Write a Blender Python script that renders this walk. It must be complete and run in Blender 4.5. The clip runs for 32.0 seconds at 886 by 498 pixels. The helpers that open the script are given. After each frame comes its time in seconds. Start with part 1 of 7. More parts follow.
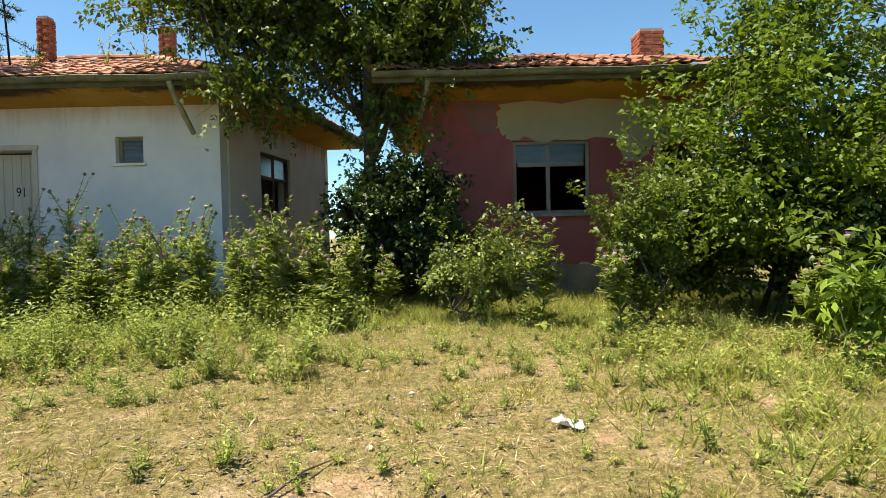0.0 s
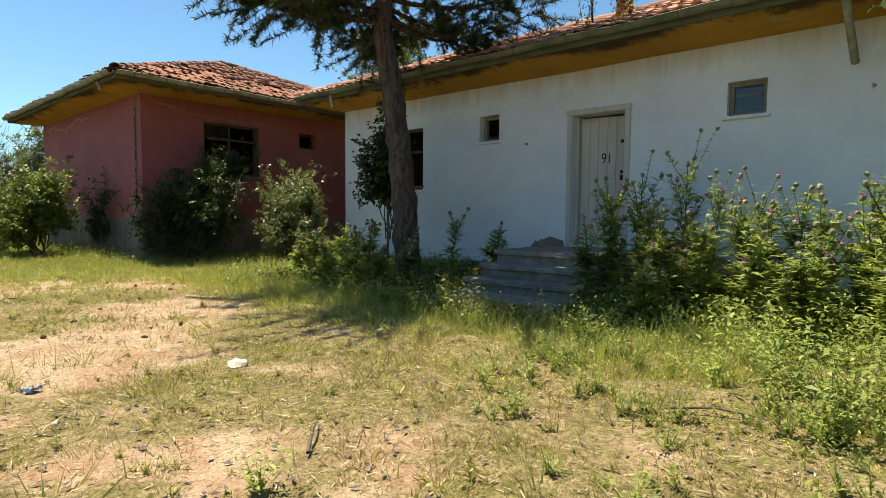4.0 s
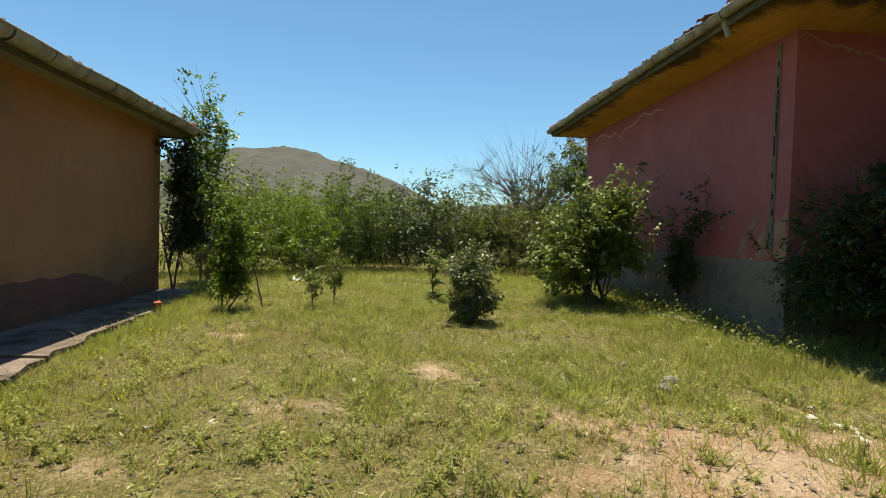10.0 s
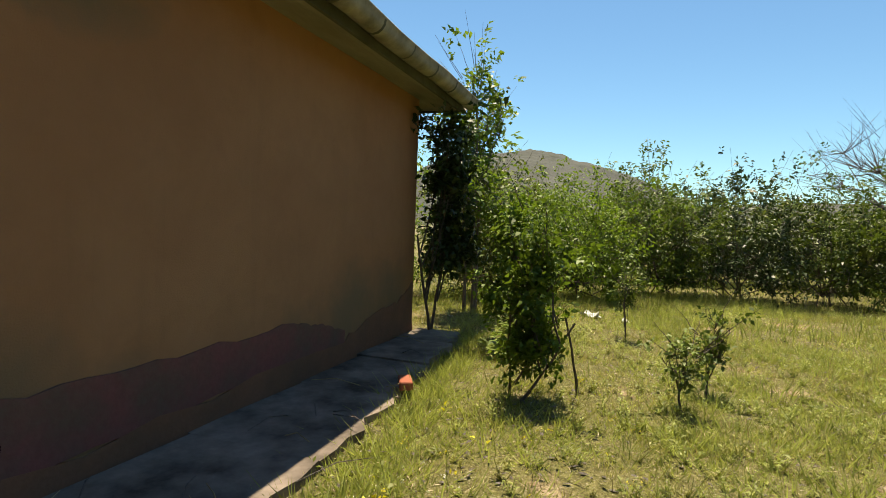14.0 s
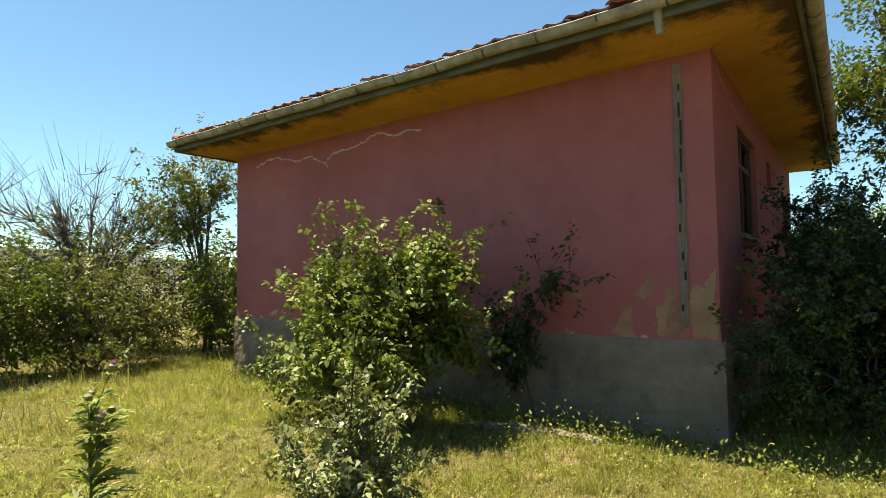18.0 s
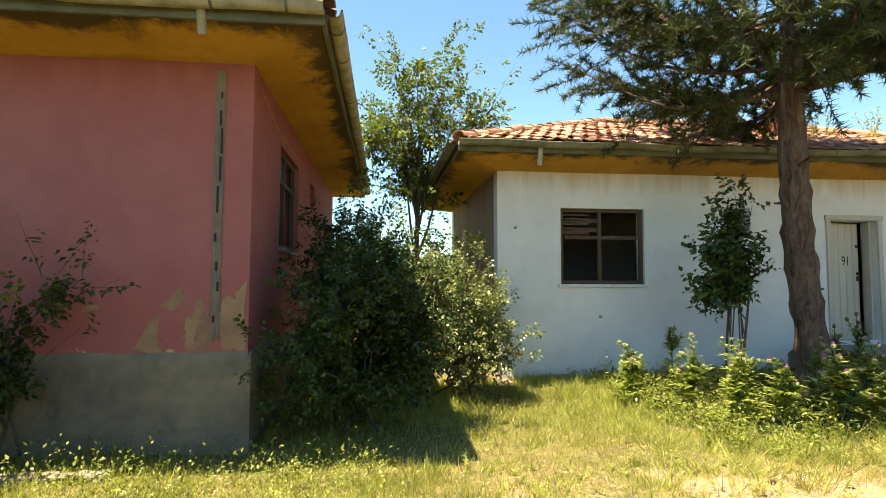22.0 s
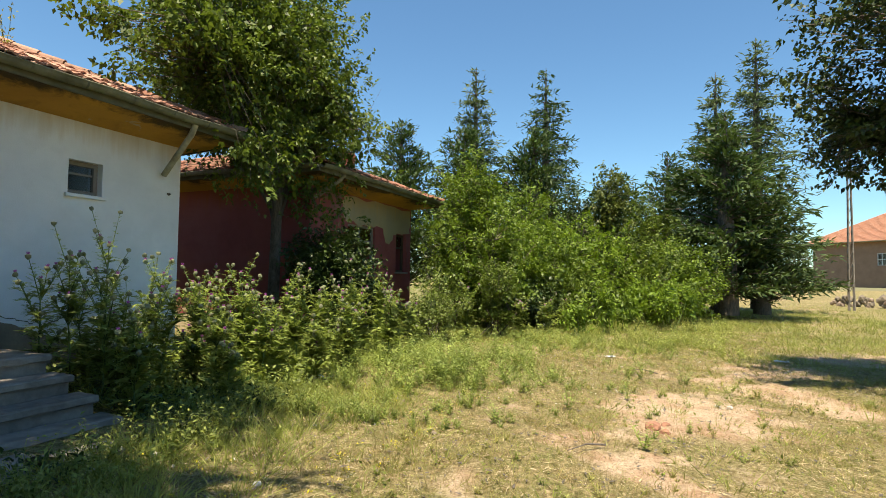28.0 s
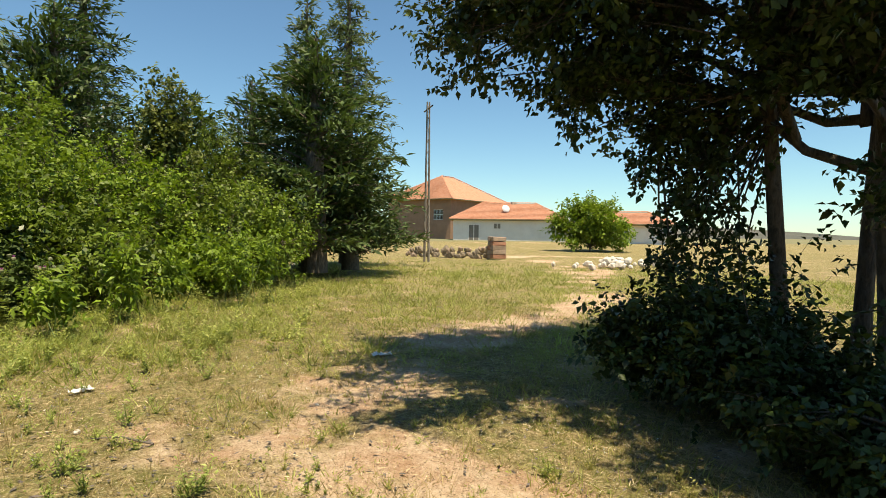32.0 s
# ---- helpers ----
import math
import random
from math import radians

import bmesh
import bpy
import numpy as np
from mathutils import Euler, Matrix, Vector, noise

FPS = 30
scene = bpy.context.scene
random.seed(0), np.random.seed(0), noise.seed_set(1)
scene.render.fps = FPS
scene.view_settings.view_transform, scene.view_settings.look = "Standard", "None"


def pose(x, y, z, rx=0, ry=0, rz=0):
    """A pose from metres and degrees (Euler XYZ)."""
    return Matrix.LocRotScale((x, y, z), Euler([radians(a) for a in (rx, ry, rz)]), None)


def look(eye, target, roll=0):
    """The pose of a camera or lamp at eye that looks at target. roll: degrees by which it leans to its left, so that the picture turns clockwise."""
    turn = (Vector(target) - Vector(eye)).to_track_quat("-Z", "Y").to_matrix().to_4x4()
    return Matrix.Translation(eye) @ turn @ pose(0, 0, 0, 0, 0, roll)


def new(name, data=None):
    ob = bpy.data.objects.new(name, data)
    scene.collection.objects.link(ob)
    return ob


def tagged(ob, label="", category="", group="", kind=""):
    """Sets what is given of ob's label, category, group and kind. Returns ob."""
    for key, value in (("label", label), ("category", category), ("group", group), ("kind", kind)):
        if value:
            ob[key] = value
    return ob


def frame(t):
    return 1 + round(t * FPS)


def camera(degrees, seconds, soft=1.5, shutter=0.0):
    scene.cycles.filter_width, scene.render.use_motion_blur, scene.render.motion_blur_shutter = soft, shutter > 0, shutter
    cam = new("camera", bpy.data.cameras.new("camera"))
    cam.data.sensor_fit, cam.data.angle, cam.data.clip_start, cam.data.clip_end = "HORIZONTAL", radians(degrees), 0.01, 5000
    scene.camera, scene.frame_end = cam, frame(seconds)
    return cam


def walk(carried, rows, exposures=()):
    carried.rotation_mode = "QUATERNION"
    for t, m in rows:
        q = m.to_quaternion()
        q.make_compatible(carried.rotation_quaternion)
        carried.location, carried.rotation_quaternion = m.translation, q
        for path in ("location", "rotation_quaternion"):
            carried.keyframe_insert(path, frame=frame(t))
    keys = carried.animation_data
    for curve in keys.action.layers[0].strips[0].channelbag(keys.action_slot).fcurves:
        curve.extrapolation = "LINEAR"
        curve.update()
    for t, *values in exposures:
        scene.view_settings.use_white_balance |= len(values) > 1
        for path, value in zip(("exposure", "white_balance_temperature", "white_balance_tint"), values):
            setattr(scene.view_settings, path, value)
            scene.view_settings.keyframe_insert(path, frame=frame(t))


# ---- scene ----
cam = camera(77.1, 32.0, 0.9)
PATH = [
    (0, (13.827, -9.714, 0.769), (13.833, -7.715, 0.721), -1.3),
    (0.5, (13.533, -9.536, 0.725), (13.213, -7.562, 0.674), -0.9),
    (1, (13.135, -9.383, 0.712), (12.553, -7.471, 0.641), -0.6),
    (1.5, (12.803, -9.084, 0.738), (12.052, -7.231, 0.675), -0.4),
    (2, (12.419, -8.866, 0.779), (11.597, -7.044, 0.713), -0.3),
    (2.5, (11.958, -8.766, 0.832), (11.033, -6.995, 0.748), -0.4),
    (3, (11.437, -8.568, 0.831), (10.452, -6.828, 0.77), -0.3),
    (3.5, (10.902, -8.481, 0.815), (9.777, -6.829, 0.729), 0.1),
    (4, (10.385, -8.356, 0.787), (9.07, -6.855, 0.661), 0.5),
    (4.5, (9.858, -8.262, 0.786), (8.422, -6.876, 0.646), 0.8),
    (6.5, (7.321, -8.244, 0.914), (5.697, -7.087, 0.758), 0.3),
    (7, (6.724, -8.138, 0.933), (5.099, -6.977, 0.821), 0.2),
    (7.5, (6.116, -8.003, 0.939), (4.473, -6.869, 0.824), 0.3),
    (8, (5.584, -7.908, 0.981), (3.898, -6.836, 0.889), 0.6),
    (8.5, (4.996, -7.826, 0.964), (3.29, -6.784, 0.88), 0.6),
    (9, (4.422, -7.779, 0.92), (2.592, -6.978, 0.834), 0.9),
    (9.5, (3.898, -7.875, 0.92), (1.966, -7.361, 0.872), 1.3),
    (10, (3.379, -7.979, 0.897), (1.385, -7.844, 0.829), 1.7),
    (10.5, (2.975, -8.149, 0.901), (0.995, -8.426, 0.838), 2.2),
    (11, (2.463, -8.377, 0.889), (0.522, -8.857, 0.867), 2.4),
    (11.5, (1.965, -8.589, 0.883), (0.076, -9.244, 0.836), 2.7),
    (12, (1.499, -8.865, 0.855), (-0.353, -9.618, 0.807), 2.7),
    (12.5, (0.978, -9.126, 0.866), (-0.867, -9.895, 0.819), 2.6),
    (13, (0.496, -9.312, 0.918), (-1.343, -10.097, 0.871), 2.6),
    (13.5, (0.036, -9.516, 0.965), (-1.81, -10.282, 0.888), 2.5),
    (15.5, (-1.823, -9.612, 1.141), (-3.815, -9.432, 1.15), 1.4),
    (16, (-2.034, -9.455, 1.166), (-3.876, -8.678, 1.21), 0.8),
    (16.5, (-2.061, -9.242, 1.287), (-3.704, -8.102, 1.344), -0.8),
    (17, (-2.08, -9.189, 1.281), (-3.578, -7.865, 1.354), -0.9),
    (17.5, (-2.078, -9.154, 1.278), (-3.432, -7.685, 1.364), -0.9),
    (18, (-2.102, -9.121, 1.271), (-3.284, -7.511, 1.37), -0.8),
    (18.5, (-2.109, -9.067, 1.276), (-3.145, -7.359, 1.368), -0.7),
    (19, (-2.111, -9.051, 1.263), (-3.024, -7.274, 1.352), -0.6),
    (19.5, (-2.107, -9.028, 1.27), (-2.859, -7.179, 1.378), -0.4),
    (20, (-2.07, -8.994, 1.3), (-2.609, -7.071, 1.425), -0.1),
    (20.5, (-2.044, -8.948, 1.316), (-2.372, -6.979, 1.44), 0.2),
    (21, (-1.969, -8.943, 1.295), (-2.12, -6.952, 1.415), 0.2),
    (21.5, (-1.933, -8.915, 1.287), (-1.908, -6.918, 1.401), 0.3),
    (22, (-1.816, -8.881, 1.279), (-1.609, -6.895, 1.404), 0.2),
    (22.5, (-1.649, -8.854, 1.274), (-1.256, -6.897, 1.392), 0.0),
    (23, (-1.453, -8.846, 1.278), (-0.825, -6.95, 1.369), 0.1),
    (23.5, (-1.24, -8.692, 1.317), (-0.246, -6.961, 1.435), 0.4),
    (24, (-0.951, -8.519, 1.308), (0.376, -7.034, 1.492), 0.7),
    (24.5, (-0.485, -8.458, 1.274), (1.1, -7.256, 1.48), 1.0),
    (25, (0.129, -8.473, 1.239), (1.927, -7.615, 1.415), 0.9),
    (25.5, (0.647, -8.394, 1.275), (2.537, -7.751, 1.394), 1.0),
    (26, (1.059, -8.278, 1.223), (2.955, -7.644, 1.287), 1.1),
    (26.5, (1.591, -8.021, 1.137), (3.471, -7.341, 1.186), 0.9),
    (28.5, (3.953, -7.33, 1.097), (5.795, -6.558, 1.199), 0.8),
    (29, (4.587, -7.264, 1.076), (6.481, -6.629, 1.186), 0.7),
    (29.5, (5.217, -7.258, 1.076), (7.125, -6.658, 1.106), 0.8),
    (30, (5.933, -7.33, 1.07), (7.89, -6.918, 1.061), 0.8),
    (30.5, (6.759, -7.403, 1.071), (8.755, -7.285, 1.047), 0.8),
    (31, (7.462, -7.55, 1.066), (9.456, -7.691, 0.998), 0.8),
    (31.5, (8.166, -7.726, 1.073), (10.128, -8.113, 1.046), 0.6),
    (32, (8.702, -7.988, 1.096), (10.612, -8.577, 1.04), 0.8),
]
EXPOSURES = [(0.0, 1.2, 7050), (2.0, 1.25, 7050), (4.0, 1.02, 7050), (8.0, 0.88, 7100), (9.0, 0.82, 7150), (10.0, 0.65, 6900), (12.0, 0.76, 7200), (13.0, 0.95, 7400), (16.0, 0.68, 6900), (17.0, 0.87, 7300), (18.0, 1.25, 7700),
             (19.0, 1.57, 7600), (20.0, 1.8, 8000), (21.0, 1.95, 8200), (23.0, 1.72, 8300), (24.0, 1.4, 7800), (25.0, 1.3, 7350), (26.0, 1.1, 6900), (29.0, 1.05, 6900), (32.0, 0.82, 7400)]
walk(cam, [(t, look(eye, target, roll)) for t, eye, target, roll in PATH], [(t, stops, kelvin, 8) for t, stops, kelvin in EXPOSURES])

# ---- world, sun, exposure ----
SUN_FROM = Vector((-0.32, -0.09, 1.0)).normalized()
world = bpy.data.worlds.new("sky")
scene.world = world
world.use_nodes = True
wn = world.node_tree.nodes
sky = wn.new("ShaderNodeTexSky")
sky.sky_type = "NISHITA"
sky.sun_disc = False
sky.sun_elevation = math.asin(SUN_FROM.z)
sky.sun_rotation = math.atan2(SUN_FROM.x, SUN_FROM.y)
sky.altitude = 1100
sky.air_density = 1.15
sky.dust_density = 0.06
sky.ozone_density = 1.0
wn["Background"].inputs["Strength"].default_value = 0.085
clear = wn.new("ShaderNodeMix")
clear.data_type, clear.blend_type = "RGBA", "MULTIPLY"
clear.inputs[0].default_value = 1.0
clear.inputs[7].default_value = (0.66, 0.92, 1.05, 1.0)
world.node_tree.links.new(sky.outputs["Color"], clear.inputs[6])
world.node_tree.links.new(clear.outputs[2], wn["Background"].inputs["Color"])
sun = new("sun", bpy.data.lights.new("sun", "SUN"))
sun.data.energy = 5.0
sun.data.angle = radians(0.53)
sun.data.color = (1.0, 0.9, 0.73)
sun.matrix_world = look(SUN_FROM * 50, (0, 0, 0))

# ---- materials ----


class Nodes:
    """A principled material and short ways to wire it."""

    def __init__(self, name, rough=0.9, metal=0.0, spec=0.3):
        self.mat = bpy.data.materials.new(name)
        self.mat.use_nodes = True
        self.t = self.mat.node_tree
        self.bsdf = self.t.nodes["Principled BSDF"]
        self.bsdf.inputs["Roughness"].default_value = rough
        self.bsdf.inputs["Metallic"].default_value = metal
        self.bsdf.inputs["Specular IOR Level"].default_value = spec
        self.pos = self.t.nodes.new("ShaderNodeNewGeometry")

    def noise(self, scale, detail=4, rough=0.55, stretch=None, distort=0.0):
        n = self.t.nodes.new("ShaderNodeTexNoise")
        n.inputs["Scale"].default_value = scale
        n.inputs["Detail"].default_value = detail
        n.inputs["Roughness"].default_value = rough
        n.inputs["Distortion"].default_value = distort
        src = self.pos.outputs["Position"]
        if stretch:
            m = self.t.nodes.new("ShaderNodeMapping")
            m.inputs["Scale"].default_value = stretch
            self.t.links.new(src, m.inputs["Vector"])
            src = m.outputs["Vector"]
        self.t.links.new(src, n.inputs["Vector"])
        return n.outputs["Fac"]

    def ramp(self, fac, *stops):
        r = self.t.nodes.new("ShaderNodeValToRGB")
        e = r.color_ramp.elements
        while len(e) < len(stops):
            e.new(0.5)
        for el, (p, c) in zip(e, stops):
            el.position = p
            el.color = (*c, 1) if isinstance(c, tuple) else (c, c, c, 1)
        self.t.links.new(fac, r.inputs["Fac"])
        return r.outputs["Color"]

    def mix(self, fac, a, b, mode="MIX"):
        m = self.t.nodes.new("ShaderNodeMix")
        m.data_type = "RGBA"
        m.blend_type = mode
        for val, key in ((fac, 0), (a, 6), (b, 7)):
            if isinstance(val, tuple):
                m.inputs[key].default_value = (*val, 1)
            elif isinstance(val, (int, float)):
                m.inputs[key].default_value = val
            else:
                self.t.links.new(val, m.inputs[key])
        return m.outputs[2]

    def math(self, op, a, b=0.0, c=0.0):
        m = self.t.nodes.new("ShaderNodeMath")
        m.operation = op
        for k, val in enumerate((a, b, c)):
            if isinstance(val, (int, float)):
                m.inputs[k].default_value = val
            else:
                self.t.links.new(val, m.inputs[k])
        return m.outputs[0]

    def axis(self, k):
        s = self.t.nodes.new("ShaderNodeSeparateXYZ")
        self.t.links.new(self.pos.outputs["Position"], s.inputs[0])
        return s.outputs[k]

    def island(self):
        return self.pos.outputs["Random Per Island"]

    def object_random(self):
        return self.t.nodes.new("ShaderNodeObjectInfo").outputs["Random"]

    def color(self, c):
        if isinstance(c, tuple):
            self.bsdf.inputs["Base Color"].default_value = (*c, 1)
        else:
            self.t.links.new(c, self.bsdf.inputs["Base Color"])
        return self

    def bump(self, h, strength=0.4, dist=0.01):
        b = self.t.nodes.new("ShaderNodeBump")
        b.inputs["Strength"].default_value = strength
        b.inputs["Distance"].default_value = dist
        self.t.links.new(h, b.inputs["Height"])
        self.t.links.new(b.outputs["Normal"], self.bsdf.inputs["Normal"])
        return self


def plain(name, a, b, scale=6.0, rough=0.85, metal=0.0, fine=60.0, bump=0.3, stretch=None, spec=0.3):
    n = Nodes(name, rough, metal, spec)
    f = n.noise(scale, 6, 0.6, stretch)
    g = n.noise(fine, 3, 0.6, stretch)
    c = n.mix(n.ramp(f, (0.35, 0.0), (0.65, 1.0)), a, b)
    c = n.mix(n.ramp(g, (0.3, 0.35), (0.7, 0.0)), c, tuple(x * 0.6 for x in a))
    n.color(c).bump(g, bump, 0.006)
    return n.mat


def leafy(name, dark, light, odd=None, lucid=0.45, rough=0.5, spec=0.3):
    """Leaves and blades: each one takes its own tone, and light passes through."""
    n = Nodes(name, rough, 0, spec)
    dark = tuple(v * 0.75 for v in dark)
    light = tuple(v * 1.15 for v in light)
    c = n.ramp(n.island(), (0.0, dark), (0.55, tuple((a + b) / 2 for a, b in zip(dark, light))), (0.9, light), (1.0, odd or light))
    patch = n.noise(0.9, 3)
    c = n.mix(n.ramp(patch, (0.35, 0.0), (0.7, 0.45)), c, tuple(min(1, x * 1.35) for x in light))
    tuft = n.noise(5.5, 3, 0.6)
    c = n.mix(n.ramp(tuft, (0.38, 0.55), (0.55, 0.0)), c, tuple(v * 0.6 for v in dark))
    n.color(c)
    tr = n.t.nodes.new("ShaderNodeBsdfTranslucent")
    mixc = n.mix(0.5, c, tuple(min(1.0, v * f) for v, f in zip(light, (1.5, 1.6, 0.8))))
    n.t.links.new(mixc, tr.inputs["Color"])
    ms = n.t.nodes.new("ShaderNodeMixShader")
    ms.inputs[0].default_value = lucid
    out = n.t.nodes["Material Output"]
    n.t.links.new(n.bsdf.outputs[0], ms.inputs[1])
    n.t.links.new(tr.outputs[0], ms.inputs[2])
    n.t.links.new(ms.outputs[0], out.inputs["Surface"])
    return n.mat


def wall_paint(name, base, alt, under, stain, z_top, z_low, peel=0.62, grain=90.0, drip=2.4):
    """Old limewash over render: cloudy, stained below the eaves (on white with soffit bounce painted in), flaking near
    the ground.
    """
    n = Nodes(name, 0.93, 0, 0.2)
    big = n.noise(0.8, 5, 0.6)
    mid = n.noise(3.0, 6, 0.65, None, 0.4)
    streak = n.noise(2.2, 5, 0.6, (3.0, 3.0, 0.25))
    fine = n.noise(grain, 3)
    c = n.mix(n.ramp(big, (0.35, 0.0), (0.68, 1.0)), base, alt)
    c = n.mix(n.ramp(mid, (0.45, 0.0), (0.75, 0.35)), c, tuple(x * 0.72 for x in base))
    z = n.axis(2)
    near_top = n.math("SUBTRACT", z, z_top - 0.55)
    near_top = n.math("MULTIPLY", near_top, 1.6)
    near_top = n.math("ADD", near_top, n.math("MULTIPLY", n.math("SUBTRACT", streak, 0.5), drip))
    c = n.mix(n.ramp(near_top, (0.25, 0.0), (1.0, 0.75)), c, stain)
    low = n.math("SUBTRACT", z_low + 0.35, z)
    low = n.math("ADD", n.math("MULTIPLY", low, 0.45), mid)
    c = n.mix(n.ramp(low, (peel, 0.0), (peel + 0.03, 1.0)), c, under)
    n.color(c)
    h = n.mix(0.5, fine, mid)
    n.bump(h, 0.55, 0.012)
    return n.mat


M = {}
# White's ochre stain colour also paints in the glow bounced off the soffit.
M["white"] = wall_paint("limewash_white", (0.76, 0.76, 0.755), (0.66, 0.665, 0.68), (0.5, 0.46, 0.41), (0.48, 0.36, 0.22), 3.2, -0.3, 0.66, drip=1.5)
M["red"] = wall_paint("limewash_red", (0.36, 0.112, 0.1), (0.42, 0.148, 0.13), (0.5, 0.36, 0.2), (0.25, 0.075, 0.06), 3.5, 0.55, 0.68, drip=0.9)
M["red_a"] = wall_paint("limewash_red_worn", (0.25, 0.07, 0.066), (0.31, 0.1, 0.09), (0.5, 0.4, 0.26), (0.32, 0.1, 0.05), 3.1, 0.3, 0.7)
M["cream"] = wall_paint("bare_plaster", (0.38, 0.31, 0.17), (0.29, 0.245, 0.15), (0.36, 0.3, 0.2), (0.4, 0.28, 0.12), 3.1, 0.3, 0.75)
M["plinth"] = plain("rough_cement", (0.3, 0.24, 0.17), (0.14, 0.12, 0.1), 1.8, 0.95, 0, 14, 1.0)
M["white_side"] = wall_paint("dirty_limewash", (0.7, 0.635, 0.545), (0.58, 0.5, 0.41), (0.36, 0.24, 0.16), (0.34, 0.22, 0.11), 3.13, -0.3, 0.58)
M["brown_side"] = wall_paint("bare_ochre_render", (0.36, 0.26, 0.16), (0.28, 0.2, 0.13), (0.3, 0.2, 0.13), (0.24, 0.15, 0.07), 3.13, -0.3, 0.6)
M["plinth_pink"] = plain("flaking_pink_render", (0.26, 0.1, 0.09), (0.17, 0.115, 0.085), 3, 0.95, 0, 30, 0.8)
M["concrete"] = plain("worn_concrete", (0.31, 0.275, 0.235), (0.15, 0.13, 0.11), 4, 0.92, 0, 24, 0.8)
M["slab"] = plain("cracked_slab", (0.31, 0.25, 0.205), (0.05, 0.04, 0.03), 2.4, 0.95, 0, 14, 0.9)
M["gutter"] = plain("weathered_zinc", (0.46, 0.42, 0.31), (0.2, 0.18, 0.12), 4.5, 0.7, 0.1, 40, 0.15)
M["gutter_moss"] = plain("mossy_zinc", (0.24, 0.235, 0.16), (0.1, 0.1, 0.06), 3.5, 0.8, 0.1, 40, 0.3)
M["worn_orange"] = plain("worn_orange_render", (0.29, 0.14, 0.08), (0.2, 0.115, 0.07), 1.8, 0.95, 0, 35, 0.7)
M["old_brick"] = plain("weathered_brick", (0.36, 0.19, 0.12), (0.27, 0.13, 0.09), 9, 0.95, 0, 60, 0.6)
M["damp"] = plain("damp_stained_plaster", (0.5, 0.46, 0.41), (0.27, 0.23, 0.19), 2.2, 0.95, 0, 30, 0.6)
M["crack_pale"] = plain("pale_split_plaster", (0.56, 0.43, 0.36), (0.42, 0.28, 0.22), 6, 0.95, 0, 40, 0.5)
M["scar"] = plain("brown_render_scar", (0.4, 0.25, 0.14), (0.3, 0.155, 0.095), 5, 0.95, 0, 40, 0.5)
M["gutter_dark"] = plain("mossy_board", (0.16, 0.16, 0.11), (0.09, 0.09, 0.06), 3, 0.9, 0, 40, 0.3)
M["wood_grey"] = plain("bare_window_wood", (0.3, 0.26, 0.21), (0.2, 0.17, 0.14), 4, 0.85, 0, 60, 0.4, (1, 1, 0.15))
M["wood_dark"] = plain("dark_window_wood", (0.12, 0.08, 0.055), (0.075, 0.05, 0.035), 4, 0.8, 0, 60, 0.4, (1, 1, 0.15))
M["door"] = plain("dirty_cream_door_paint", (0.58, 0.54, 0.46), (0.5, 0.46, 0.38), 3, 0.6, 0, 50, 0.2, (4, 4, 0.3), 0.4)
M["rust"] = plain("rusty_iron", (0.09, 0.04, 0.025), (0.05, 0.03, 0.025), 20, 0.8, 0.3, 80, 0.4)
M["number"] = plain("black_paint", (0.015, 0.014, 0.014), (0.03, 0.028, 0.026), 20, 0.7)
M["brick"] = plain("red_brick", (0.42, 0.14, 0.08), (0.33, 0.1, 0.06), 8, 0.9, 0, 60, 0.5)
M["mortar"] = plain("lime_mortar", (0.5, 0.42, 0.34), (0.4, 0.33, 0.27), 8, 0.95, 0, 60, 0.5)
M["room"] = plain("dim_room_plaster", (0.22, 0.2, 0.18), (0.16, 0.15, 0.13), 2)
M["lichen_wood"] = plain("grey_fascia_board", (0.35, 0.32, 0.22), (0.25, 0.22, 0.14), 3, 0.9, 0, 40, 0.4, (0.3, 1, 1))


def orange_wall():
    """Orange limewash with a soft damp cloud above the plinth and a sooty stain under the eave."""
    n = Nodes("limewash_orange", 0.94, 0, 0.15)
    big, mid, fine = n.noise(0.7, 5, 0.6), n.noise(3.5, 6, 0.65, None, 0.5), n.noise(110, 3)
    streak = n.noise(2.0, 5, 0.6, (3.0, 3.0, 0.22))
    c = n.mix(n.ramp(big, (0.35, 0.0), (0.68, 1.0)), (0.47, 0.25, 0.122), (0.4, 0.2, 0.095))
    c = n.mix(n.ramp(mid, (0.42, 0.0), (0.75, 0.4)), c, (0.33, 0.165, 0.08))
    c = n.mix(n.ramp(streak, (0.55, 0.0), (0.8, 0.3)), c, (0.3, 0.16, 0.085))
    z, x = n.axis(2), n.axis(0)
    damp = n.math("ADD", n.math("MULTIPLY", n.math("SUBTRACT", 0.5, z), 0.85), n.math("MULTIPLY", n.math("SUBTRACT", big, 0.5), 1.9))
    c = n.mix(n.ramp(damp, (0.05, 0.0), (0.45, 0.75)), c, (0.21, 0.165, 0.1))
    dx, dz = n.math("ADD", x, 2.3), n.math("MULTIPLY", n.math("ADD", z, -2.1), 1.7)
    blot = n.math("ADD", n.math("ADD", n.math("MULTIPLY", dx, dx), n.math("MULTIPLY", dz, dz)), n.math("MULTIPLY", n.math("SUBTRACT", mid, 0.5), 0.5))
    c = n.mix(n.ramp(blot, (0.02, 0.75), (0.28, 0.0)), c, (0.2, 0.155, 0.095))
    n.color(c).bump(n.mix(0.5, fine, mid), 0.5, 0.012)
    return n.mat


